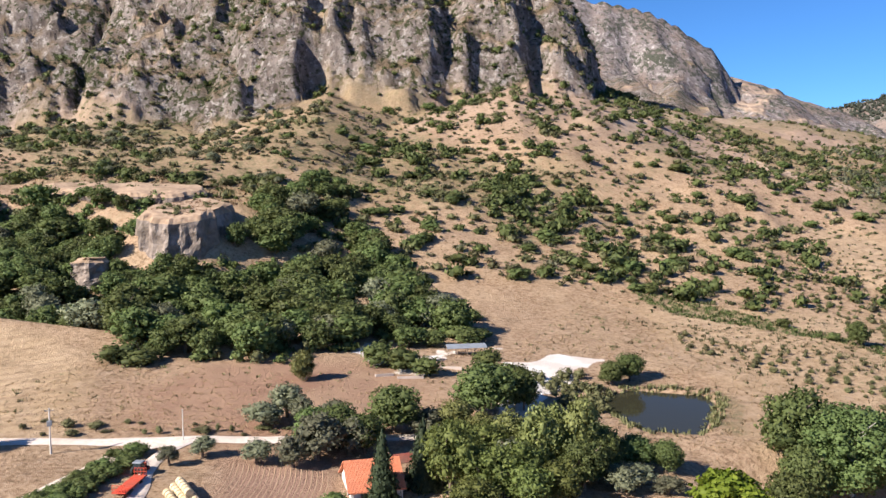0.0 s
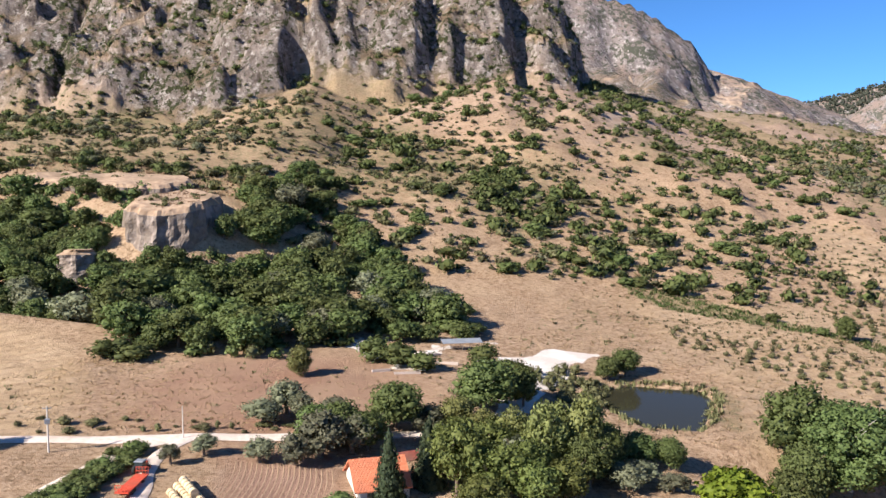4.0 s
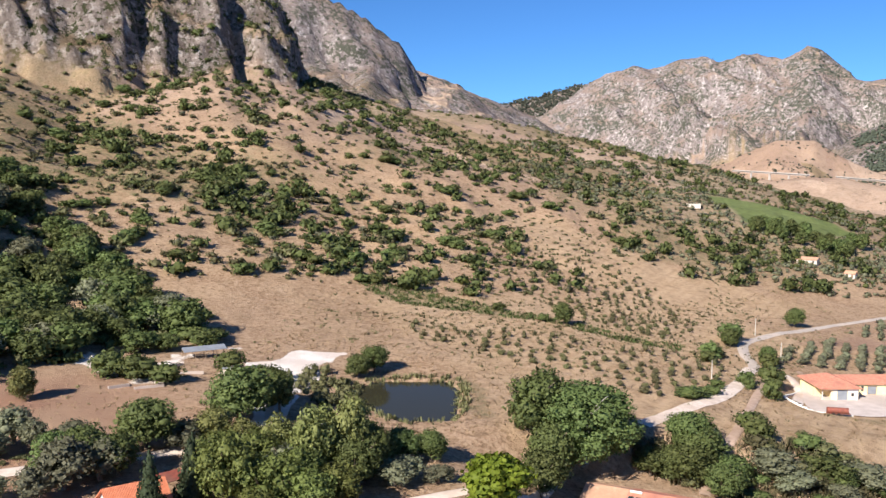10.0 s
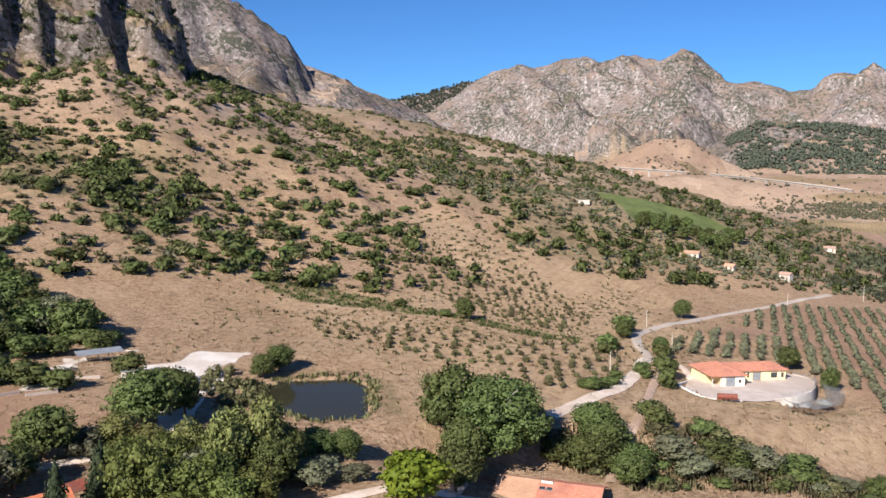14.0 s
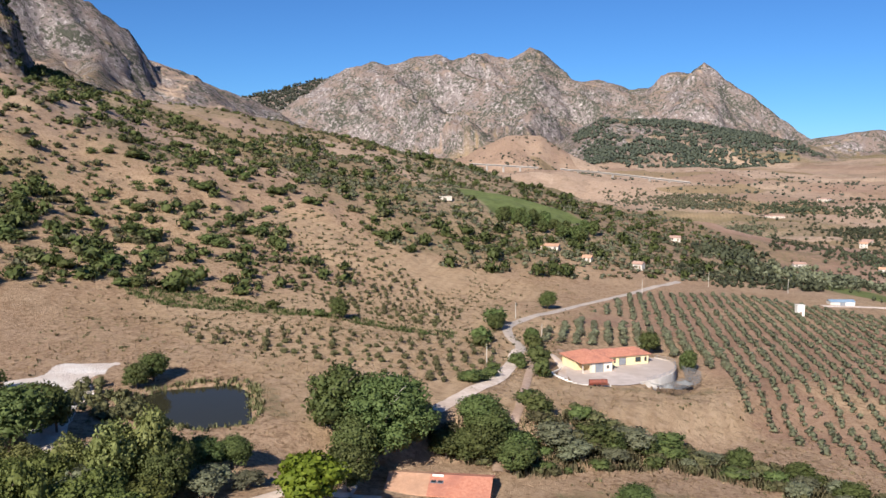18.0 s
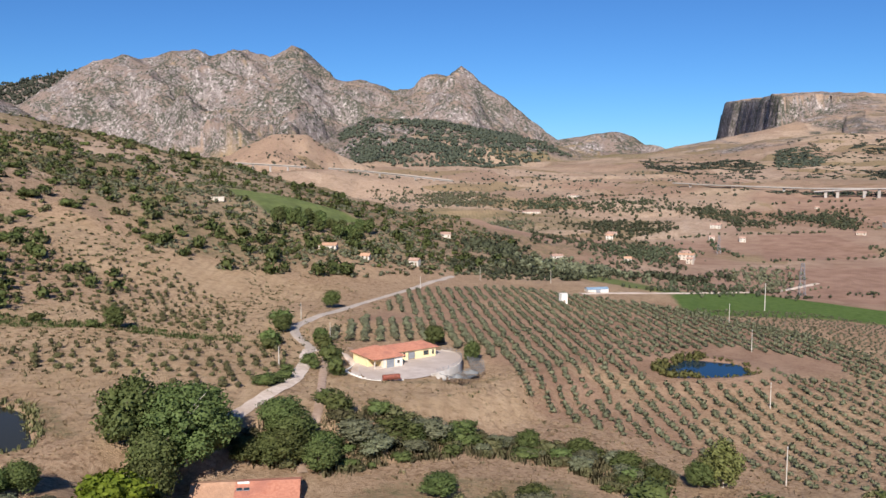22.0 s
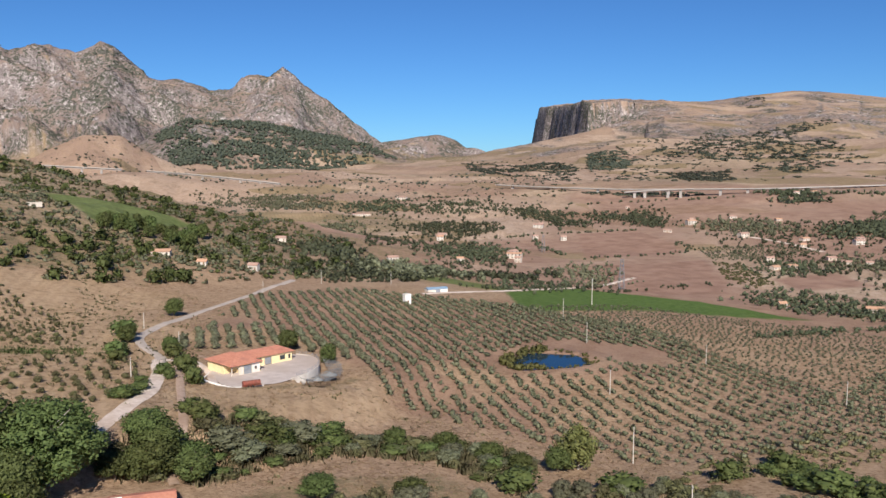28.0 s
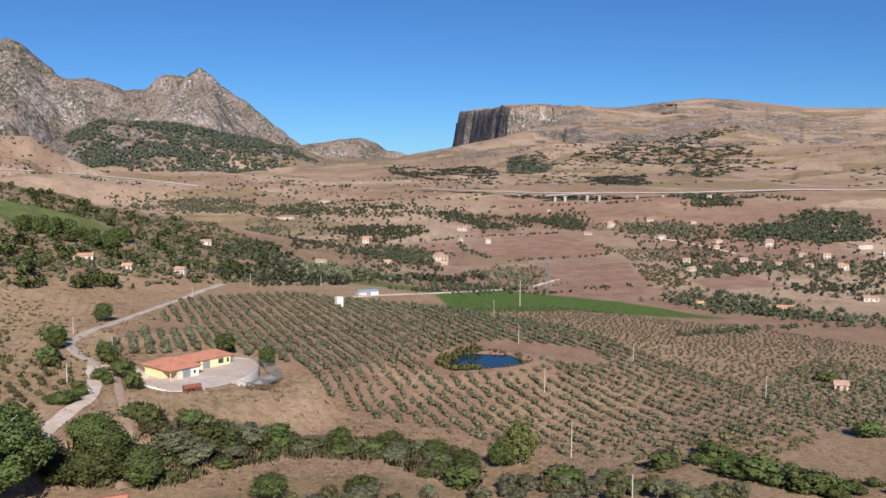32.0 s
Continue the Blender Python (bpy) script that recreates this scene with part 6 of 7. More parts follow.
def gable(x0, x1, y0, y1, z, rise, over=0.4, thick=0.25):
    """Two tiled slopes with the ridge along x."""
    ym = (y0 + y1) / 2
    k = rise / (ym - y0)
    a, b, c, d = x0 - over, x1 + over, y0 - over, y1 + over
    lo = z - over * k
    v = [(a, c, lo), (b, c, lo), (b, ym, z + rise), (a, ym, z + rise), (a, d, lo), (b, d, lo)]
    v += [(x, y, q + thick) for x, y, q in v]
    f = [(0, 1, 2, 3), (3, 2, 5, 4), (6, 9, 8, 7), (9, 10, 11, 8), (0, 6, 7, 1), (4, 5, 11, 10), (0, 3, 9, 6), (3, 4, 10, 9), (1, 7, 8, 2), (2, 8, 11, 5)]
    return solid(v, f)


def body(x0, x1, y0, y1, h, rise, down=2.0):
    """Walls with two gable ends, ridge along x."""
    ym = (y0 + y1) / 2
    v = [(x, y, z) for x in (x0, x1) for y, z in ((y0, -down), (y1, -down), (y1, h), (ym, h + rise), (y0, h))]
    f = [(0, 1, 2, 3, 4), (9, 8, 7, 6, 5), (0, 5, 6, 1), (1, 6, 7, 2), (2, 7, 8, 3), (3, 8, 9, 4), (4, 9, 5, 0)]
    return solid(v, f)


def window(parent, x0, x1, y, z0, z1, name="window", pane=None):
    """A framed opening on a front wall that faces -y: a frame proud of the wall and a pane set back in it."""
    bm = box(x0 - 0.1, x0, y - 0.06, y + 0.1, z0 - 0.1, z1 + 0.1)
    box(x1, x1 + 0.1, y - 0.06, y + 0.1, z0 - 0.1, z1 + 0.1, bm)
    box(x0, x1, y - 0.06, y + 0.1, z1, z1 + 0.1, bm)
    box(x0, x1, y - 0.09, y + 0.1, z0 - 0.1, z0, bm)
    w = part(name, bm, FRAME, parent)
    part("pane", box(x0, x1, y - 0.02, y + 0.05, z0, z1), pane or GLASS, w)
    return w


def small_house(x, y, w, d, h, turn, wall, roof, label, rise=1.4):
    """A plain rural house that faces the camera's side."""
    w, d, h = w * 0.85, d * 0.85, h * 0.9
    ob = thing("house", pose(x, y, gz(x, y), 0, 0, turn), label, "house")
    part("wall", body(-w / 2, w / 2, -d / 2, d / 2, h, rise, 4.0), wall, ob)
    part("roof", gable(-w / 2, w / 2, -d / 2, d / 2, h, rise), roof, ob)
    n = max(2, int(w / 3.5))
    for k in range(n):
        cx = -w / 2 + w * (k + 0.5) / n
        if k == n // 2:
            part("door", box(cx - 0.5, cx + 0.5, -d / 2 - 0.05, -d / 2 + 0.05, 0, 2.1), FRAME, ob)
        else:
            window(ob, cx - 0.5, cx + 0.5, -d / 2, 1.0, 2.2)
        if h > 4.5:
            window(ob, cx - 0.5, cx + 0.5, -d / 2, 3.7, 4.9)
    return ob


# the yellow farm building on its terrace
farm = thing("farm_building", local(178.5, 204.3, PAD_Z, 0.945, -0.327), "pale yellow farm building with a low terracotta tiled roof", "building")
part("wall", box(7.0, 15.0, 0.0, 15.0, -0.5, 3.6), YELLOW, farm)
part("wall", box(15.0, 32.5, 6.0, 15.0, -0.5, 3.3), YELLOW, farm)
part("wall", box(3.9, 7.0, 5.0, 15.0, -0.5, 3.2), YELLOW, farm)
for cx in (3.95, 6.7):
    part("post", box(cx, cx + 0.3, 0.1, 0.4, -0.3, 3.0), WHITE, farm)
part("porch_beam", box(3.9, 7.0, 0.1, 0.4, 2.7, 3.1), YELLOW, farm)
part("porch_wall", box(4.3, 6.7, 0.15, 0.35, -0.3, 0.9), CREAM, farm)
hip = [(3.0, -0.9, 3.45), (15.8, -0.9, 3.45), (15.8, 15.8, 3.45), (3.0, 15.8, 3.45), (9.6, 5.6, 5.9), (9.6, 9.4, 5.9)]
hip += [(x, y, z + 0.25) for x, y, z in hip]
part("roof", solid(hip, [(0, 1, 4), (1, 2, 5, 4), (2, 3, 5), (3, 0, 4, 5), (6, 10, 7), (7, 10, 11, 8), (8, 11, 9), (9, 11, 10, 6), (0, 6, 7, 1), (1, 7, 8, 2), (2, 8, 9, 3), (3, 9, 6, 0)]), TILE, farm)
wing = [(12.0, 5.2, 3.3), (33.2, 5.2, 3.3), (33.2, 15.8, 3.3), (12.0, 15.8, 3.3), (10.0, 10.5, 5.0), (29.5, 10.5, 5.0)]
wing += [(x, y, z + 0.25) for x, y, z in wing]
part("roof", solid(wing, [(0, 1, 5, 4), (1, 2, 5), (2, 3, 4, 5), (3, 0, 4), (6, 10, 11, 7), (7, 11, 8), (8, 11, 10, 9), (9, 10, 6), (0, 6, 7, 1), (1, 7, 8, 2), (2, 8, 9, 3), (3, 9, 6, 0)]), TILE, farm)
gate = part("garage_door", box(8.6, 11.6, -0.08, 0.06, 0, 3.0), GREY_METAL, farm, "grey sheet metal garage door")
for k in range(5):
    part("slat", box(8.6, 11.6, -0.11, -0.075, 0.2 + k * 0.58, 0.62 + k * 0.58), GREY_METAL, gate)
part("white_panel", box(7.1, 8.4, -0.05, 0.02, 0, 3.3), WHITE, farm)
part("white_panel", box(11.8, 14.9, -0.05, 0.02, 0, 3.3), WHITE, farm)
window(farm, 12.9, 13.6, -0.05, 1.2, 2.0)
for a in (16.2, 17.6, 19.0):
    window(farm, a, a + 0.6, 6.0, 1.2, 2.6)
window(farm, 21.0, 23.6, 6.0, 0.2, 2.5, "door", GREY_METAL)
window(farm, 27.4, 29.4, 6.0, 0.9, 2.4)
window(farm, 31.0, 31.7, 6.0, 0.9, 2.3)
part("water_butt", tube((16.2, 4.6, 0), (16.2, 4.6, 1.8), 0.7, 0.7, 12), GREY_METAL, farm)

terrace = tagged(new("terrace"), "pale concrete yard held by a white stained retaining wall", "terrace", kind="structure")
edge = [Vector(p) for p in PAD]
flat = smooth_line(edge + [edge[0]], 1.5)[:-1]
bm = bmesh.new()
top = [bm.verts.new((p.x, p.y, PAD_Z)) for p in flat]
bm.faces.new(top)
bmesh.ops.recalc_face_normals(bm, faces=bm.faces[:])
if bm.faces[:][0].normal.z < 0:
    bmesh.ops.reverse_faces(bm, faces=bm.faces[:])
part("paving", bm, CONCRETE, terrace)
south = smooth_line([Vector(p) for p in PAD_WALL], 1.5)
bm = bmesh.new()
for a, b in zip(south, south[1:]):
    out = Vector((b.y - a.y, a.x - b.x)).normalized() * 0.4
    lo = min(gz(a.x + out.x * 5, a.y + out.y * 5), gz(b.x + out.x * 5, b.y + out.y * 5)) - 1.0
    solid([(a.x, a.y, lo), (b.x, b.y, lo), (b.x, b.y, PAD_Z + 0.35), (a.x, a.y, PAD_Z + 0.35),
           (a.x + out.x, a.y + out.y, lo), (b.x + out.x, b.y + out.y, lo), (b.x + out.x * 0.8, b.y + out.y * 0.8, PAD_Z + 0.35), (a.x + out.x * 0.8, a.y + out.y * 0.8, PAD_Z + 0.35)],
          [(0, 1, 2, 3), (4, 7, 6, 5), (3, 2, 6, 7), (0, 4, 5, 1), (0, 3, 7, 4), (1, 5, 6, 2)], bm)
part("retaining_wall", bm, surface("stained_white_wall", (0.60, 0.54, 0.47), (0.78, 0.73, 0.67), 0.35, 0.9, c=(0.36, 0.30, 0.25), bumps=0.2), terrace)
plant("shrub", -19, 143.5, 3.2, 5)
rail = thing("fence", pose(0, 0, PAD_Z), "thin grey wire fence along the terrace edge", "fence")
line = south[2:]
for k in range(0, len(line), 2):
    part("post", tube((line[k].x, line[k].y, 0.3), (line[k].x, line[k].y, 1.5), 0.05, 0.05, 6), GREY_METAL, rail)
bm = bmesh.new()
for a, b in zip(line, line[1:]):
    for h in (0.7, 1.05, 1.4):
        tube((a.x, a.y, h), (b.x, b.y, h), 0.03, 0.03, 4, bm)
part("wire", bm, GREY_METAL, rail)
low = thing("low_wall", pose(0, 0, 0), "low white curving wall beside the drive", "wall", kind="structure")
bm = bmesh.new()
curb = smooth_line([Vector(p) for p in ((184, 214), (176, 209), (168, 203), (166, 197), (171, 191), (178, 187))], 1.2)
for a, b in zip(curb, curb[1:]):
    q = (b - a).normalized()
    n2 = Vector((-q.y, q.x)) * 0.25
    za = gz(a.x, a.y)
    solid([(a.x + n2.x, a.y + n2.y, za - 1), (b.x + n2.x, b.y + n2.y, za - 1), (b.x - n2.x, b.y - n2.y, za - 1), (a.x - n2.x, a.y - n2.y, za - 1),
           (a.x + n2.x, a.y + n2.y, za + 0.45), (b.x + n2.x, b.y + n2.y, za + 0.45), (b.x - n2.x, b.y - n2.y, za + 0.45), (a.x - n2.x, a.y - n2.y, za + 0.45)],
          [(0, 3, 2, 1), (4, 5, 6, 7), (0, 1, 5, 4), (1, 2, 6, 5), (2, 3, 7, 6), (3, 0, 4, 7)], bm)
part("wall", bm, WHITE, low)

# rusty tank trailer below the yard
tank = thing("tank_trailer", local(173.2, 188.0, gz(173.2, 188.0), 0.83, -0.55), "rusty red tank trailer parked below the yard", "trailer")
part("tank", tube((-2.8, 0, 1.5), (2.8, 0, 1.5), 0.85, 0.85, 14), RUST, tank)
part("chassis", box(-3.0, 3.4, -0.5, 0.5, 0.55, 0.75), RUST, tank)
for a in (-1.2, 0.2):
    for b in (-0.85, 0.85):
        part("wheel", tube((a, b - 0.12, 0.45), (a, b + 0.12, 0.45), 0.45, 0.45, 12), RUBBER, tank)

# netted pens beside the yard
pens = thing("netted_pen", pose(0, 0, 0), "pen of posts covered with sagging grey shade net", "pen")
for x, y in rows_in([(188, 181), (190, 172), (212, 178), (225, 187), (224, 196), (213, 186)], 0.94, 0.3, 5.0, 5.0, 0.2, 121):
    part("post", tube((x, y, gz(x, y) - 0.2), (x, y, gz(x, y) + 2.6), 0.06, 0.05, 6), WOODEN, pens)
bm = bmesh.new()
NETTED = [(188, 181), (190, 172), (212, 178), (225, 187), (224, 196), (213, 186)]
grid = {}
for i in range(186, 228):
    for j in range(170, 198):
        if inside(np.array([float(i)]), np.array([float(j)]), NETTED)[0] > 0:
            grid[i, j] = gz(i, j) + 2.3 + 0.35 * noise.noise((i * 0.35, j * 0.35, 0))
for (i, j), z in grid.items():
    for di, dj in ((1, 0), (0, 1)):
        if (i + di, j + dj) in grid:
            a, b = Vector((i, j, z)), Vector((i + di, j + dj, grid[i + di, j + dj]))
            s = Vector((dj, di, 0)) * 0.14
            vs = [bm.verts.new(v) for v in (a - s, b - s, b + s, a + s)]
            bm.faces.new(vs)
part("net", bm, NET, pens)
for x, y, r in ((206, 180, 2.6), (191, 175, 1.8)):
    dome = bmesh.new()
    bmesh.ops.create_cone(dome, cap_ends=False, segments=18, radius1=r, radius2=0.2, depth=0.9, matrix=Matrix.Translation((x, y, gz(x, y) + 2.9)))
    part("canopy", dome, NET, pens)

TILLED = surface("tilled_earth", (0.34, 0.22, 0.14), (0.44, 0.30, 0.20), 1.2, 1.0, bumps=0.6)
plot = tagged(new("tilled_plot"), "tilled earth in curved furrows beside the lane", "field", kind="structure")
for k in range(19):
    line = [(-41 + 1.02 * k + 1.3 * math.sin(0.14 * v + 0.4), 161 - 0.12 * k - v) for v in range(0, 20, 2)]
    bm = bmesh.new()
    for (ax, ay), (bx, by) in zip(line, line[1:]):
        tube((ax, ay, gz(ax, ay) - 0.265), (bx, by, gz(bx, by) - 0.265), 0.32, 0.32, 8, bm)
    part("furrow", bm, TILLED, plot)

# near house with a two-tone roof and solar panels
HX = Vector((0.694, -0.72))
near = thing("house", local(79.0, 163.4, -9.3, HX.x, HX.y), "long low house with a two-tone tiled roof", "house")
part("wall", body(0.4, 21.9, -6.4, 6.4, 0.6, 2.0, 3.0), WHITE, near)
part("roof", gable(0.0, 8.6, -6.6, 6.6, 0.75, 2.05), TILE_TAN, near, "tan clay tiled roof")
part("roof", gable(9.4, 22.3, -6.6, 6.6, 0.70, 2.05), TILE, near, "pinkish red clay tiled roof")
for k in (0, 1):
    p = part("solar_panel", box(9.3 + k * 1.5, 10.6 + k * 1.5, -2.9, -1.0, 2.5, 2.58), GREY_METAL, near, "tilted solar heating panel with grey frame")
    p.rotation_euler = (0.12, 0, 0)
    part("pane", box(9.4 + k * 1.5, 10.5 + k * 1.5, -2.8, -1.1, 2.585, 2.6), GLASS, p)
part("water_tank", tube((9.4, -0.7, 2.95), (11.9, -0.7, 2.95), 0.28, 0.28, 12), WHITE, near)
for k in range(4):
    window(near, 3 + k * 5, 4.2 + k * 5, -6.4, -1.4, -0.2)
garden = thing("garden_wall", local(64.5, 160.5, gz(66, 158), 0.694, -0.72), "low pale stone wall before the house", "wall")
part("wall", box(0, 9, -2.2, -1.8, -1.5, 0.9), CREAM, garden)

# red-roofed farmhouse among the pines
red = thing("house", local(-18.0, 151.2, 3.0, 0.965, 0.26), "small farmhouse with an orange-red tiled roof", "house")
part("wall", body(0.2, 9.5, -5.2, 5.4, 2.5, 3.7, 2.0), WHITE, red)
part("roof", gable(0.0, 9.6, -5.4, 5.6, 2.6, 3.7), TILE_ORANGE, red)
part("fascia", box(-0.46, -0.4, -5.9, -5.5, 2.3, 2.7), WHITE, red)
ch = part("chimney", box(7.2, 8.2, 0.8, 1.8, 4.5, 7.0), CREAM, red)
part("cap", box(7.05, 8.35, 0.65, 1.95, 7.0, 7.2), CREAM, ch)
for k in (2, 6):
    window(red, k, k + 1.1, -5.4, 0.9, 2.1)
aw = thing("awning", local(-8.5, 158.0, gz(-7, 158), 0.92, 0.38), "dark red canopy on posts beside the farmhouse", "awning")
part("canopy", solid([(0, 0, 2.6), (5, 0, 2.6), (5, 4, 3.1), (0, 4, 3.1), (0, 0, 2.7), (5, 0, 2.7), (5, 4, 3.2), (0, 4, 3.2)], [(0, 3, 2, 1), (4, 5, 6, 7), (0, 1, 5, 4), (1, 2, 6, 5), (2, 3, 7, 6), (3, 0, 4, 7)]), RUST, aw)
for x, y in ((0.2, 0.2), (4.8, 0.2), (0.2, 3.8), (4.8, 3.8)):
    part("post", tube((x, y, -0.5), (x, y, 2.7 + y * 0.12), 0.06, 0.06, 6), WOODEN, aw)
hut = thing("outbuilding", local(9.6, 165.5, gz(10, 165), 0.98, 0.2), "small white block with a tan lean-to roof", "outbuilding")
part("wall", box(0, 2.4, 0, 2.4, -1, 5.6), WHITE, hut)
part("cornice", box(-0.15, 2.55, -0.15, 2.55, 5.6, 5.75), WHITE, hut)
part("lean_to_roof", solid([(-0.6, 0, 4.0), (4.6, 0, 4.0), (4.6, -4.6, 2.4), (-0.6, -4.6, 2.4), (-0.6, 0, 4.2), (4.6, 0, 4.2), (4.6, -4.6, 2.6), (-0.6, -4.6, 2.6)],
                           [(0, 1, 2, 3), (4, 7, 6, 5), (0, 4, 5, 1), (1, 5, 6, 2), (2, 6, 7, 3), (3, 7, 4, 0)]), TILE_TAN, hut)
part("wall", box(-0.3, 4.3, -4.4, -0.05, -1, 2.4), CREAM, hut)
part("mast", tube((2.7, 2.0, -0.5), (2.7, 2.0, 9.8), 0.09, 0.06, 8), WOODEN, hut)

# cattle yard: open shed, low walls, field fence
shed = thing("shed", local(1.0, 249.5, gz(5, 250), 0.98, 0.15), "open cattle shed with a grey sheet roof", "shed")
part("roof", solid([(0, 0, 2.2), (12, 0, 2.2), (12, 3.6, 2.9), (0, 3.6, 2.9), (0, 0, 2.28), (12, 0, 2.28), (12, 3.6, 2.98), (0, 3.6, 2.98)], [(0, 3, 2, 1), (4, 5, 6, 7), (0, 1, 5, 4), (1, 2, 6, 5), (2, 3, 7, 6), (3, 0, 4, 7)]), GREY_METAL, shed)
for k in range(5):
    for y, h in ((0.2, 2.2), (3.4, 2.85)):
        part("post", tube((0.2 + k * 2.9, y, -0.5), (0.2 + k * 2.9, y, h), 0.08, 0.08, 6), WOODEN, shed)
part("rail", box(0, 12, 0.15, 0.25, 0.9, 1.0), WOODEN, shed)
block = thing("shed", local(9.5, 232, gz(10, 232), 0.9, -0.3), "small tumbledown block shed with a grey roof", "shed")
part("wall", box(0, 4, 0, 3, -0.5, 2.2), CREAM, block)
part("roof", box(-0.2, 4.2, -0.2, 3.2, 2.2, 2.35, None, 0.03), GREY_METAL, block)
part("door", box(1.2, 2.2, -0.06, 0.02, 0, 1.9), DARK, block)
lean = thing("shed", local(19.5, 207, gz(20, 207), 0.6, 0.8), "low white shed under the dark trees", "shed")
part("wall", box(0, 5, 0, 3.5, -0.5, 2.4), WHITE, lean)
part("roof", gable(0, 5, 0, 3.5, 2.4, 0.7, 0.25, 0.12), GREY_METAL, lean)
part("door", box(2, 3, -0.06, 0.02, 0, 2.0), DARK, lean)
for x, y, w, a in ((-9, 224.5, 7, 8), (-16, 226, 5, 20), (2, 236, 6, -10), (-2, 244, 5, 30)):
    tr = thing("trough", pose(x, y, gz(x, y), 0, 0, a), "low pale concrete trough in the cattle yard", "trough", "troughs")
    bm = box(-w / 2, w / 2, -0.5, -0.35, -0.2, 0.5)
    box(-w / 2, w / 2, 0.35, 0.5, -0.2, 0.5, bm)
    box(-w / 2, -w / 2 + 0.15, -0.35, 0.35, -0.2, 0.5, bm)
    box(w / 2 - 0.15, w / 2, -0.35, 0.35, -0.2, 0.5, bm)
    box(-w / 2 + 0.15, w / 2 - 0.15, -0.35, 0.35, -0.2, 0.05, bm)
    part("basin", bm, CONCRETE, tr)
rails = thing("fence", pose(0, 0, 0), "post and rail fence along the lane", "fence")
fl = smooth_line([Vector(p) for p in ((-20, 174), (-12, 174.5), (-4, 176), (4, 179))], 2.2)
for p in fl:
    part("post", box(p.x - 0.07, p.x + 0.07, p.y - 0.07, p.y + 0.07, gz(p.x, p.y) - 0.3, gz(p.x, p.y) + 1.2), WOODEN, rails)
for a, b in zip(fl, fl[1:]):
    for h in (0.5, 1.0):
        part("rail", tube((a.x, a.y, gz(a.x, a.y) + h), (b.x, b.y, gz(b.x, b.y) + h), 0.05, 0.05, 5), WOODEN, rails)

# tractor and trailer, hay bales
tractor = thing("tractor", local(-55.9, 153.6, gz(-56, 153), 0.12, 1), "tractor with a grey cab roof parked on gravel", "tractor")
part("hood", box(0.4, 2.1, -0.45, 0.45, 0.8, 1.6, None, 0.08), RED, tractor)
cabin = part("cab", box(-1.1, 0.4, -0.75, 0.75, 1.0, 2.3, None, 0.05), GLASS, tractor)
part("cab_roof", box(-1.25, 0.5, -0.9, 0.9, 2.3, 2.5, None, 0.08), GREY_METAL, cabin)
part("chassis", box(-1.0, 1.9, -0.4, 0.4, 0.55, 0.85), RUBBER, tractor)
for x, r, b in ((-0.7, 0.8, 0.95), (1.5, 0.55, 0.8)):
    for sgn in (-1, 1):
        wh = part("wheel", tube((x, sgn * b - 0.2, r), (x, sgn * b + 0.2, r), r, r, 14), RUBBER, tractor)
        part("rim", tube((x, sgn * b - 0.22, r), (x, sgn * b + 0.22, r), r * 0.5, r * 0.5, 12), RED, wh)
part("exhaust", tube((1.2, 0.3, 1.6), (1.2, 0.3, 2.5), 0.05, 0.05, 6), RUBBER, tractor)
cart = thing("farm_trailer", local(-55.2, 146.6, gz(-55, 146), 0.06, 1), "red flatbed farm trailer with barred ends", "trailer")
part("bed", box(-4.6, 4.6, -1.2, 1.2, 0.95, 1.1), RED, cart)
for k in range(9):
    part("plank", box(-4.5 + k, -3.56 + k, -1.15, 1.15, 1.1, 1.14), RED, cart)
for x in (-4.55, 4.55):
    for y in (-1.1, -0.55, 0, 0.55, 1.1):
        part("bar", box(x - 0.04, x + 0.04, y - 0.04, y + 0.04, 1.1, 2.4), RED, cart)
    part("crossbar", box(x - 0.04, x + 0.04, -1.15, 1.15, 2.3, 2.4), RED, cart)
    part("crossbar", box(x - 0.04, x + 0.04, -1.15, 1.15, 1.65, 1.75), RED, cart)
for x in (-2.6, -1.5, 2.4):
    for y in (-0.95, 0.95):
        part("wheel", tube((x, y - 0.15, 0.45), (x, y + 0.15, 0.45), 0.45, 0.45, 12), RUBBER, cart)
part("drawbar", box(4.6, 6.2, -0.06, 0.06, 0.8, 0.92), RED, cart)


def bale_mesh():
    bm = tube((0, -0.6, 0), (0, 0.6, 0), 0.72, 0.72, 18)
    bmesh.ops.bevel(bm, geom=[e for e in bm.edges if abs(e.verts[0].co.y - e.verts[1].co.y) < 0.01], offset=0.07, segments=2, affect="EDGES")
    for v in bm.verts:
        v.co *= 1 + 0.03 * noise.noise(v.co * 4)
    me = bpy.data.meshes.new("hay_bale")
    bm.to_mesh(me)
    bm.free()
    me.materials.append(HAY)
    return me


BALE = bale_mesh()
a, step_ = Vector((-47.2, 149.6)), Vector((0.54, -0.84))
for row in range(3):
    for k in range(9 - row * 2):
        p = a + step_ * (1.26 * (k + row * 1.6)) + Vector((-1.45, -0.9)) * row
        ob = new("hay_bale", BALE)
        ob.matrix_world = pose(p.x, p.y, gz(p.x, p.y) + 0.68, 0, spin.uniform(0, 90), math.degrees(math.atan2(step_.y, step_.x)) - 90 + spin.uniform(-3, 3))
        tagged(ob, "round pale hay bale lying in a row", "hay bale", "hay bales")
a2 = a + Vector((-0.72, -0.45))
for k in range(5):
    p = a2 + step_ * (1.26 * (k + 2.2))
    ob = new("hay_bale", BALE)
    ob.matrix_world = pose(p.x, p.y, gz(p.x, p.y) + 1.85, 0, spin.uniform(0, 90), math.degrees(math.atan2(step_.y, step_.x)) - 90)
    tagged(ob, "round pale hay bale stacked on others", "hay bale", "hay bales")


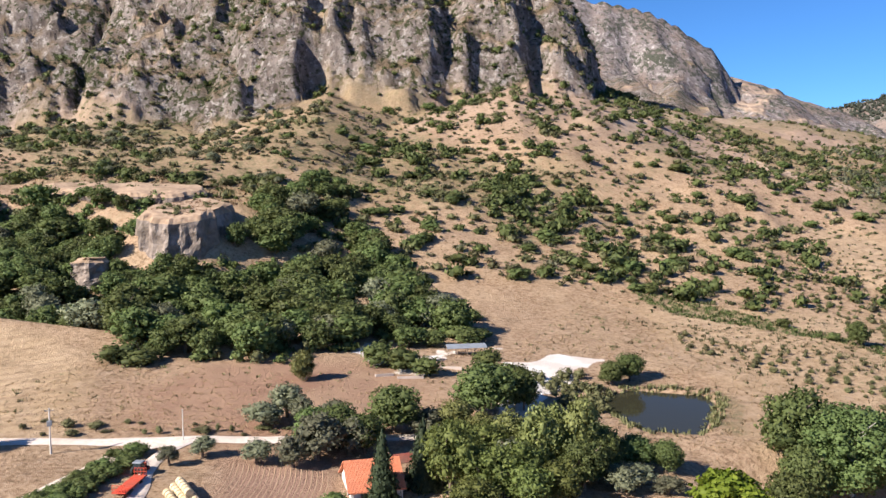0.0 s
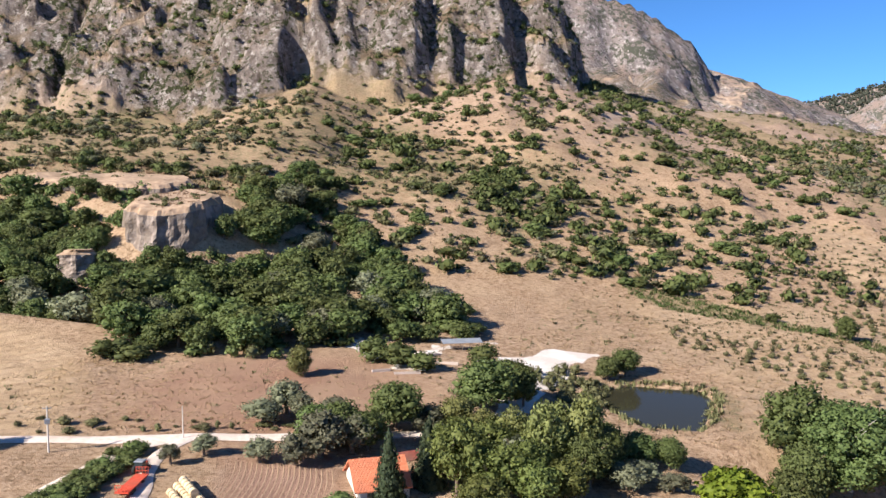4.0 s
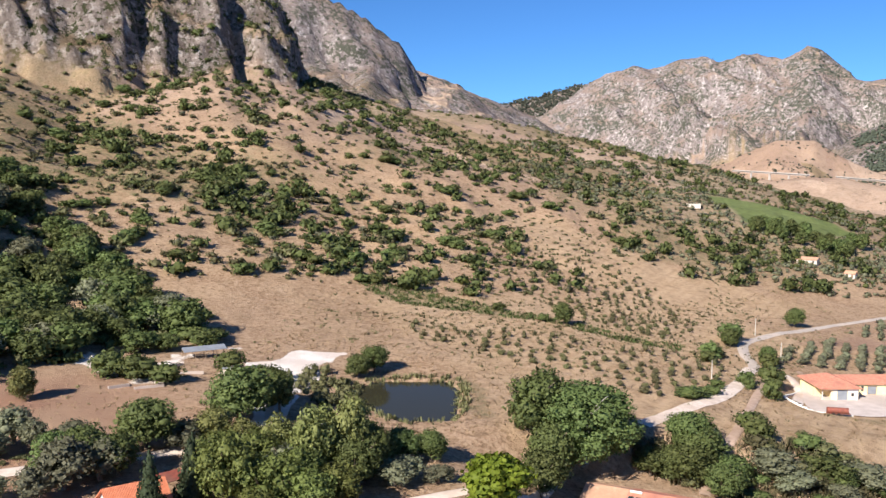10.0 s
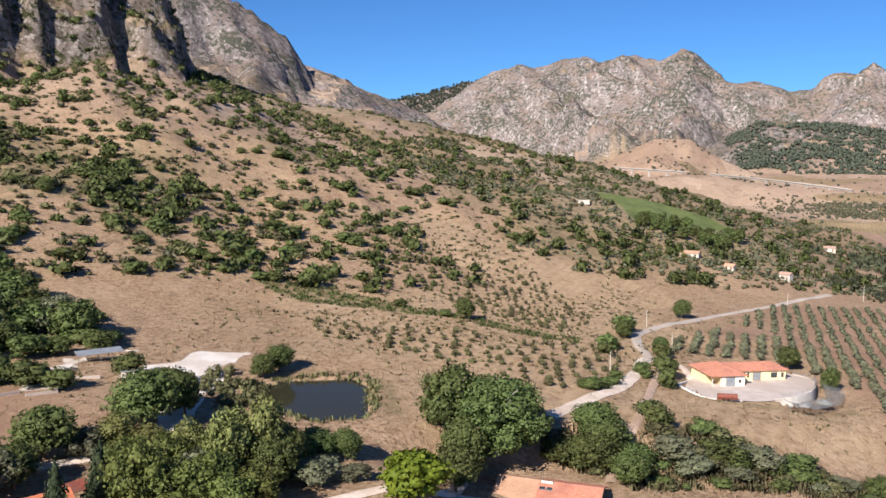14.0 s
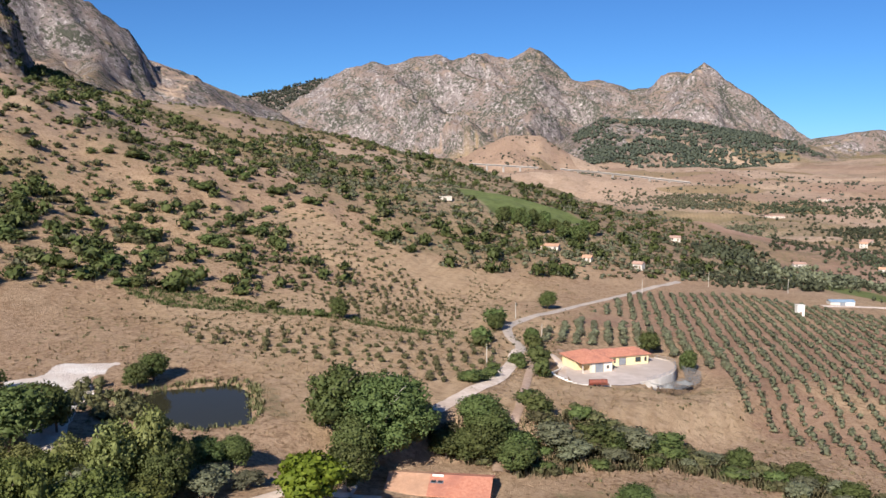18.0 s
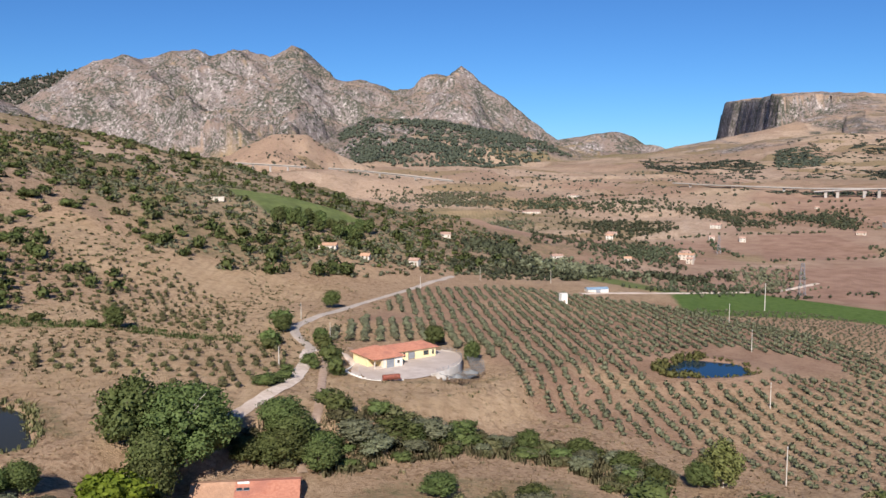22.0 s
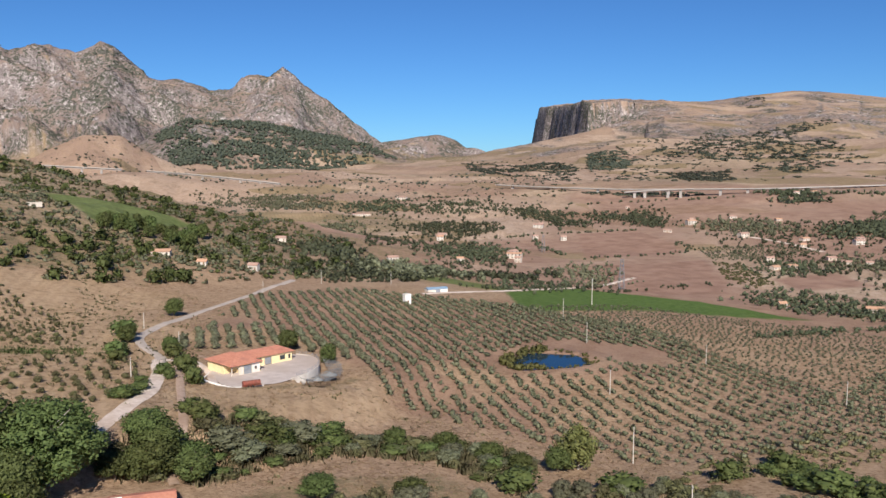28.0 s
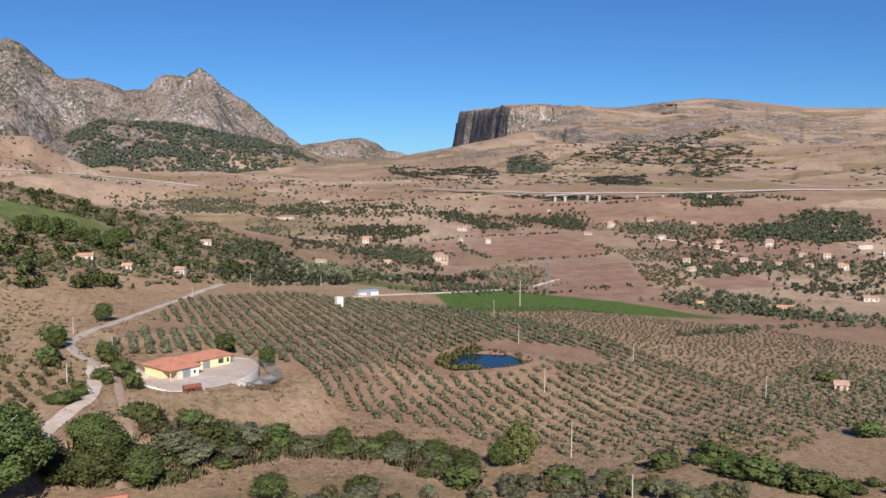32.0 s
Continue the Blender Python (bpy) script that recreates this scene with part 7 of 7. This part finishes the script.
# ---- poles and wires ----
POLE = surface("pale_concrete_pole", (0.55, 0.50, 0.44), (0.66, 0.61, 0.55), 1.0, 0.85, bumps=0.1)


def utility_pole(x, y, h, turn=0.0, arm=1.2, box_at=0.0, r=0.16, label="slender pale utility pole on dry ground"):
    ob = thing("utility_pole", pose(x, y, gz(x, y), 0, 0, turn), label, "pole", "utility poles")
    part("pole", tube((0, 0, -0.6), (0, 0, h), r, r * 0.65, 10), POLE, ob)
    if arm:
        c = part("crossarm", box(-arm / 2, arm / 2, -0.05, 0.05, h - 0.55, h - 0.43), GREY_METAL, ob)
        for q in (-arm / 2 + 0.1, 0, arm / 2 - 0.1):
            part("insulator", tube((q, 0, h - 0.43), (q, 0, h - 0.2), 0.05, 0.04, 6), WHITE, c)
    if box_at:
        part("transformer", box(-0.45, 0.45, -0.75, -0.15, box_at, box_at + 1.0, None, 0.05), GREY_METAL, ob, "pale grey transformer box")
    return ob


utility_pole(-76, 162, 9.0, 20, 1.6, 5.6, 0.2, "concrete pole carrying a transformer box by the lane")
utility_pole(-53, 170.5, 6.8, 0, 0, 0, 0.13)
utility_pole(155, 220, 6.2, 40, 0.8)
utility_pole(193, 72, 10.5, 30, 1.0)
utility_pole(141, 48, 8.0, 30, 1.2)
utility_pole(226, 284, 7, 20, 0.8)
utility_pole(206, 247, 6.5, 20, 0)
utility_pole(262, 96, 9, 30, 1.0)
utility_pole(345, 128, 10, 30, 1.0)
utility_pole(330, 72, 9, 30, 1.0)
utility_pole(283, 18, 9, 30, 1.0)
utility_pole(405, 158, 12, 60, 1.2)
utility_pole(352, 318, 8, 20, 0.8)
utility_pole(470, 300, 9, 20, 1.0)
utility_pole(430, 330, 9, 20, 1.0)
utility_pole(500, 168, 17, 60, 3.0, 0, 0.3, "tall white pole standing in the green vineyard")


def pylon(x, y, h, turn):
    ob = thing("pylon", pose(x, y, gz(x, y), 0, 0, turn), "steel lattice pylon beyond the vineyard", "pylon")
    top = h * 0.04
    for sx in (-1, 1):
        for sy in (-1, 1):
            part("leg", tube((sx * h * 0.09, sy * h * 0.09, -0.5), (sx * top, sy * top, h), 0.2, 0.12, 5), GREY_METAL, ob)
    for k in range(7):
        f0, f1 = k / 7, (k + 1) / 7
        w0, w1 = h * 0.09 + (top - h * 0.09) * f0, h * 0.09 + (top - h * 0.09) * f1
        for a, b in (((-1, -1), (1, -1)), ((1, -1), (1, 1)), ((1, 1), (-1, 1)), ((-1, 1), (-1, -1))):
            part("brace", tube((a[0] * w0, a[1] * w0, h * f0), (b[0] * w1, b[1] * w1, h * f1), 0.09, 0.09, 4), GREY_METAL, ob)
    for z in (0.8, 0.9, 0.98):
        part("arm", box(-h * 0.13, h * 0.13, -0.15, 0.15, h * z - 0.15, h * z + 0.15), GREY_METAL, ob)
    return ob


pylon(640, 182, 25, 30)
pylon(885, 330, 20, 20)

# ---- far houses ----
hx = random.Random(9)
OLD_WHITE = surface("weathered_white_render", (0.52, 0.48, 0.42), (0.64, 0.60, 0.54), 0.5, 0.85, c=(0.42, 0.37, 0.32), bumps=0.1)
walls, roofs = (OLD_WHITE, CREAM, CREAM), (OLD_TILE, TILE_TAN, OLD_TILE)
names = ("white", "cream", "cream")
for x, y, w, h in ((380, 419, 14, 3.2), (414, 372, 8, 4.0), (383, 388, 7, 2.8), (1334, 749, 22, 5.5), (1119, 707, 32, 4.2), (795, 331, 18, 6.0), (981, 502, 14, 3.5), (1108, 412, 16, 5.5),
                   (1089, 136, 15, 6.0), (1199, 218, 16, 6.5), (1081, 65, 13, 3.5), (1068, 6, 14, 5.5), (864, 67, 12, 3.2), (909, -63, 13, 5.2), (716, -67, 14, 3.4), (650, -1, 14, 3.2),
                   (316, -10, 6, 2.6), (1074, -98, 26, 5.0), (918, 18, 11, 3.2), (975, 503, 13, 3.2)):
    k = hx.randrange(3)
    small_house(x, y, w, w * 0.6, h, -62 + hx.uniform(-25, 25), walls[k], roofs[hx.randrange(3)], names[k] + " rural house with a tiled roof among trees", 1.3)
for x, y in ((1348, 342), (1244, 225), (1134, 417), (993, 377), (1006, 344), (821, 343), (1119, 235), (1084, 5), (1082, -90), (997, -30), (990, -54), (921, -3), (920, -32), (917, -62), (951, 33), (846, 81), (903, 90),
             (1361, -107), (1398, -82), (636, 61), (1032, 64), (1252, -77), (1190, -80), (1256, 107), (1272, 170), (570, 463), (640, 391), (909, 471), (712, 356), (762, 315), (1460, 95), (1480, 70), (1030, -120), (960, -110), (860, -100), (1120, -140)):
    k, w = hx.choice((0, 0, 1, 1, 2)), hx.uniform(7, 13)
    small_house(x, y, w, w * 0.65, hx.choice((3.2, 3.4, 5.6)), -65 + hx.uniform(-30, 30), walls[k], roofs[hx.randrange(3)], names[k] + " far village house with a tiled roof", 1.3)
ruin = thing("ruin", pose(377, 530, gz(377, 530), 0, 0, -30), "pale roofless stone ruin on the hill shoulder", "ruin")
for a in ((-5, 5, -3, -2.6), (-5, -4.6, -2.6, 3), (4.6, 5, -2.6, 3)):
    part("wall", box(*a, -1.0, 2.4), CREAM, ruin)
tower = thing("white_hut", pose(388, 245, gz(388, 245), 0, 0, -35), "tall narrow white hut above the olive rows", "hut")
part("wall", box(-1.9, 1.9, -1.6, 1.6, -1, 5.4), WHITE, tower)
part("cap", box(-2.1, 2.1, -1.8, 1.8, 5.4, 5.65), WHITE, tower)
part("door", box(-0.5, 0.5, -1.66, -1.58, 0, 2.1), FRAME, tower)
barn = thing("shed", pose(462, 262, gz(462, 262), 0, 0, -40), "long low shed with a blue sheet roof", "shed")
part("wall", box(-7, 7, -3, 3, -1.5, 2.2), WHITE, barn)
part("roof", gable(-7, 7, -3, 3, 2.2, 1.0, 0.3, 0.12), BLUE, barn)
part("door", box(-1.5, 1.5, -3.06, -2.98, 0, 2.0), GREY_METAL, barn)

# ---- viaducts ----
CONC = surface("pale_bridge_concrete", (0.38, 0.35, 0.325), (0.47, 0.43, 0.40), 0.05, 0.9, c=(0.34, 0.31, 0.28), bumps=0.05)


def viaduct(pts, width, depth, span, label, solid_to=0):
    ob = thing("viaduct", pose(0, 0, 0), label, "viaduct", kind="structure")
    pts = [Vector(p) for p in pts]
    for a, b in zip(pts, pts[1:]):
        d = b - a
        n = max(1, round(d.length / span))
        side = Vector((-d.y, d.x, 0)).normalized() * width / 2
        for k in range(n):
            p, q = a + d * (k / n), a + d * ((k + 1) / n)
            low, in_, bot = Vector((0, 0, 0.45)), side * 0.5, Vector((0, 0, depth))
            part("girder", solid([p - in_ - bot, q - in_ - bot, q + in_ - bot, p + in_ - bot, p - in_ - low, q - in_ - low, q + in_ - low, p + in_ - low],
                                 [(0, 3, 2, 1), (4, 5, 6, 7), (0, 1, 5, 4), (1, 2, 6, 5), (2, 3, 7, 6), (3, 0, 4, 7)]), CONC, ob)
            part("deck", solid([p - side - low, q - side - low, q + side - low, p + side - low, p - side, q - side, q + side, p + side],
                               [(0, 3, 2, 1), (4, 5, 6, 7), (0, 1, 5, 4), (1, 2, 6, 5), (2, 3, 7, 6), (3, 0, 4, 7)]), CONC, ob)
            for sg in (-1, 1):
                e, f, up, th = p + side * sg, q + side * sg, Vector((0, 0, 0.9)), side * -0.06 * sg
                part("parapet", solid([e, f, f + th, e + th, e + up, f + up, f + th + up, e + th + up],
                                      [(0, 3, 2, 1), (4, 5, 6, 7), (0, 1, 5, 4), (1, 2, 6, 5), (2, 3, 7, 6), (3, 0, 4, 7)]), CONC, ob)
            g = gz(p.x, p.y)
            if k and g < p.z - depth - 1:
                part("pier", box(p.x - 1.2, p.x + 1.2, p.y - 2.2, p.y + 2.2, g - 3, p.z - depth), CONC, ob)
    return ob


viaduct([(1190, 1490, 55), (1248, 1338, 47)], 10, 3.0, 45, "pale concrete motorway viaduct on the far hill")
viaduct([(1283, 1304, 44), (1325, 1245, 38), (1357, 1178, 31), (1406, 1068, 18)], 10, 3.0, 40, "pale concrete motorway viaduct crossing the slope")
viaduct([(1524, 640, 17), (1510, 569, 15), (1489, 472, 14), (1481, 385, 13), (1482, 260, 15), (1519, 131, 17), (1601, -38, 22.5), (1638, -194, 24), (1690, -420, 26)], 10, 1.6, 42, "long pale motorway viaduct across the far valley")
viaduct([(1450, 372, 9), (1458, 320, 13), (1470, 258, 16)], 9, 1.8, 20, "second pale carriageway on many piers")
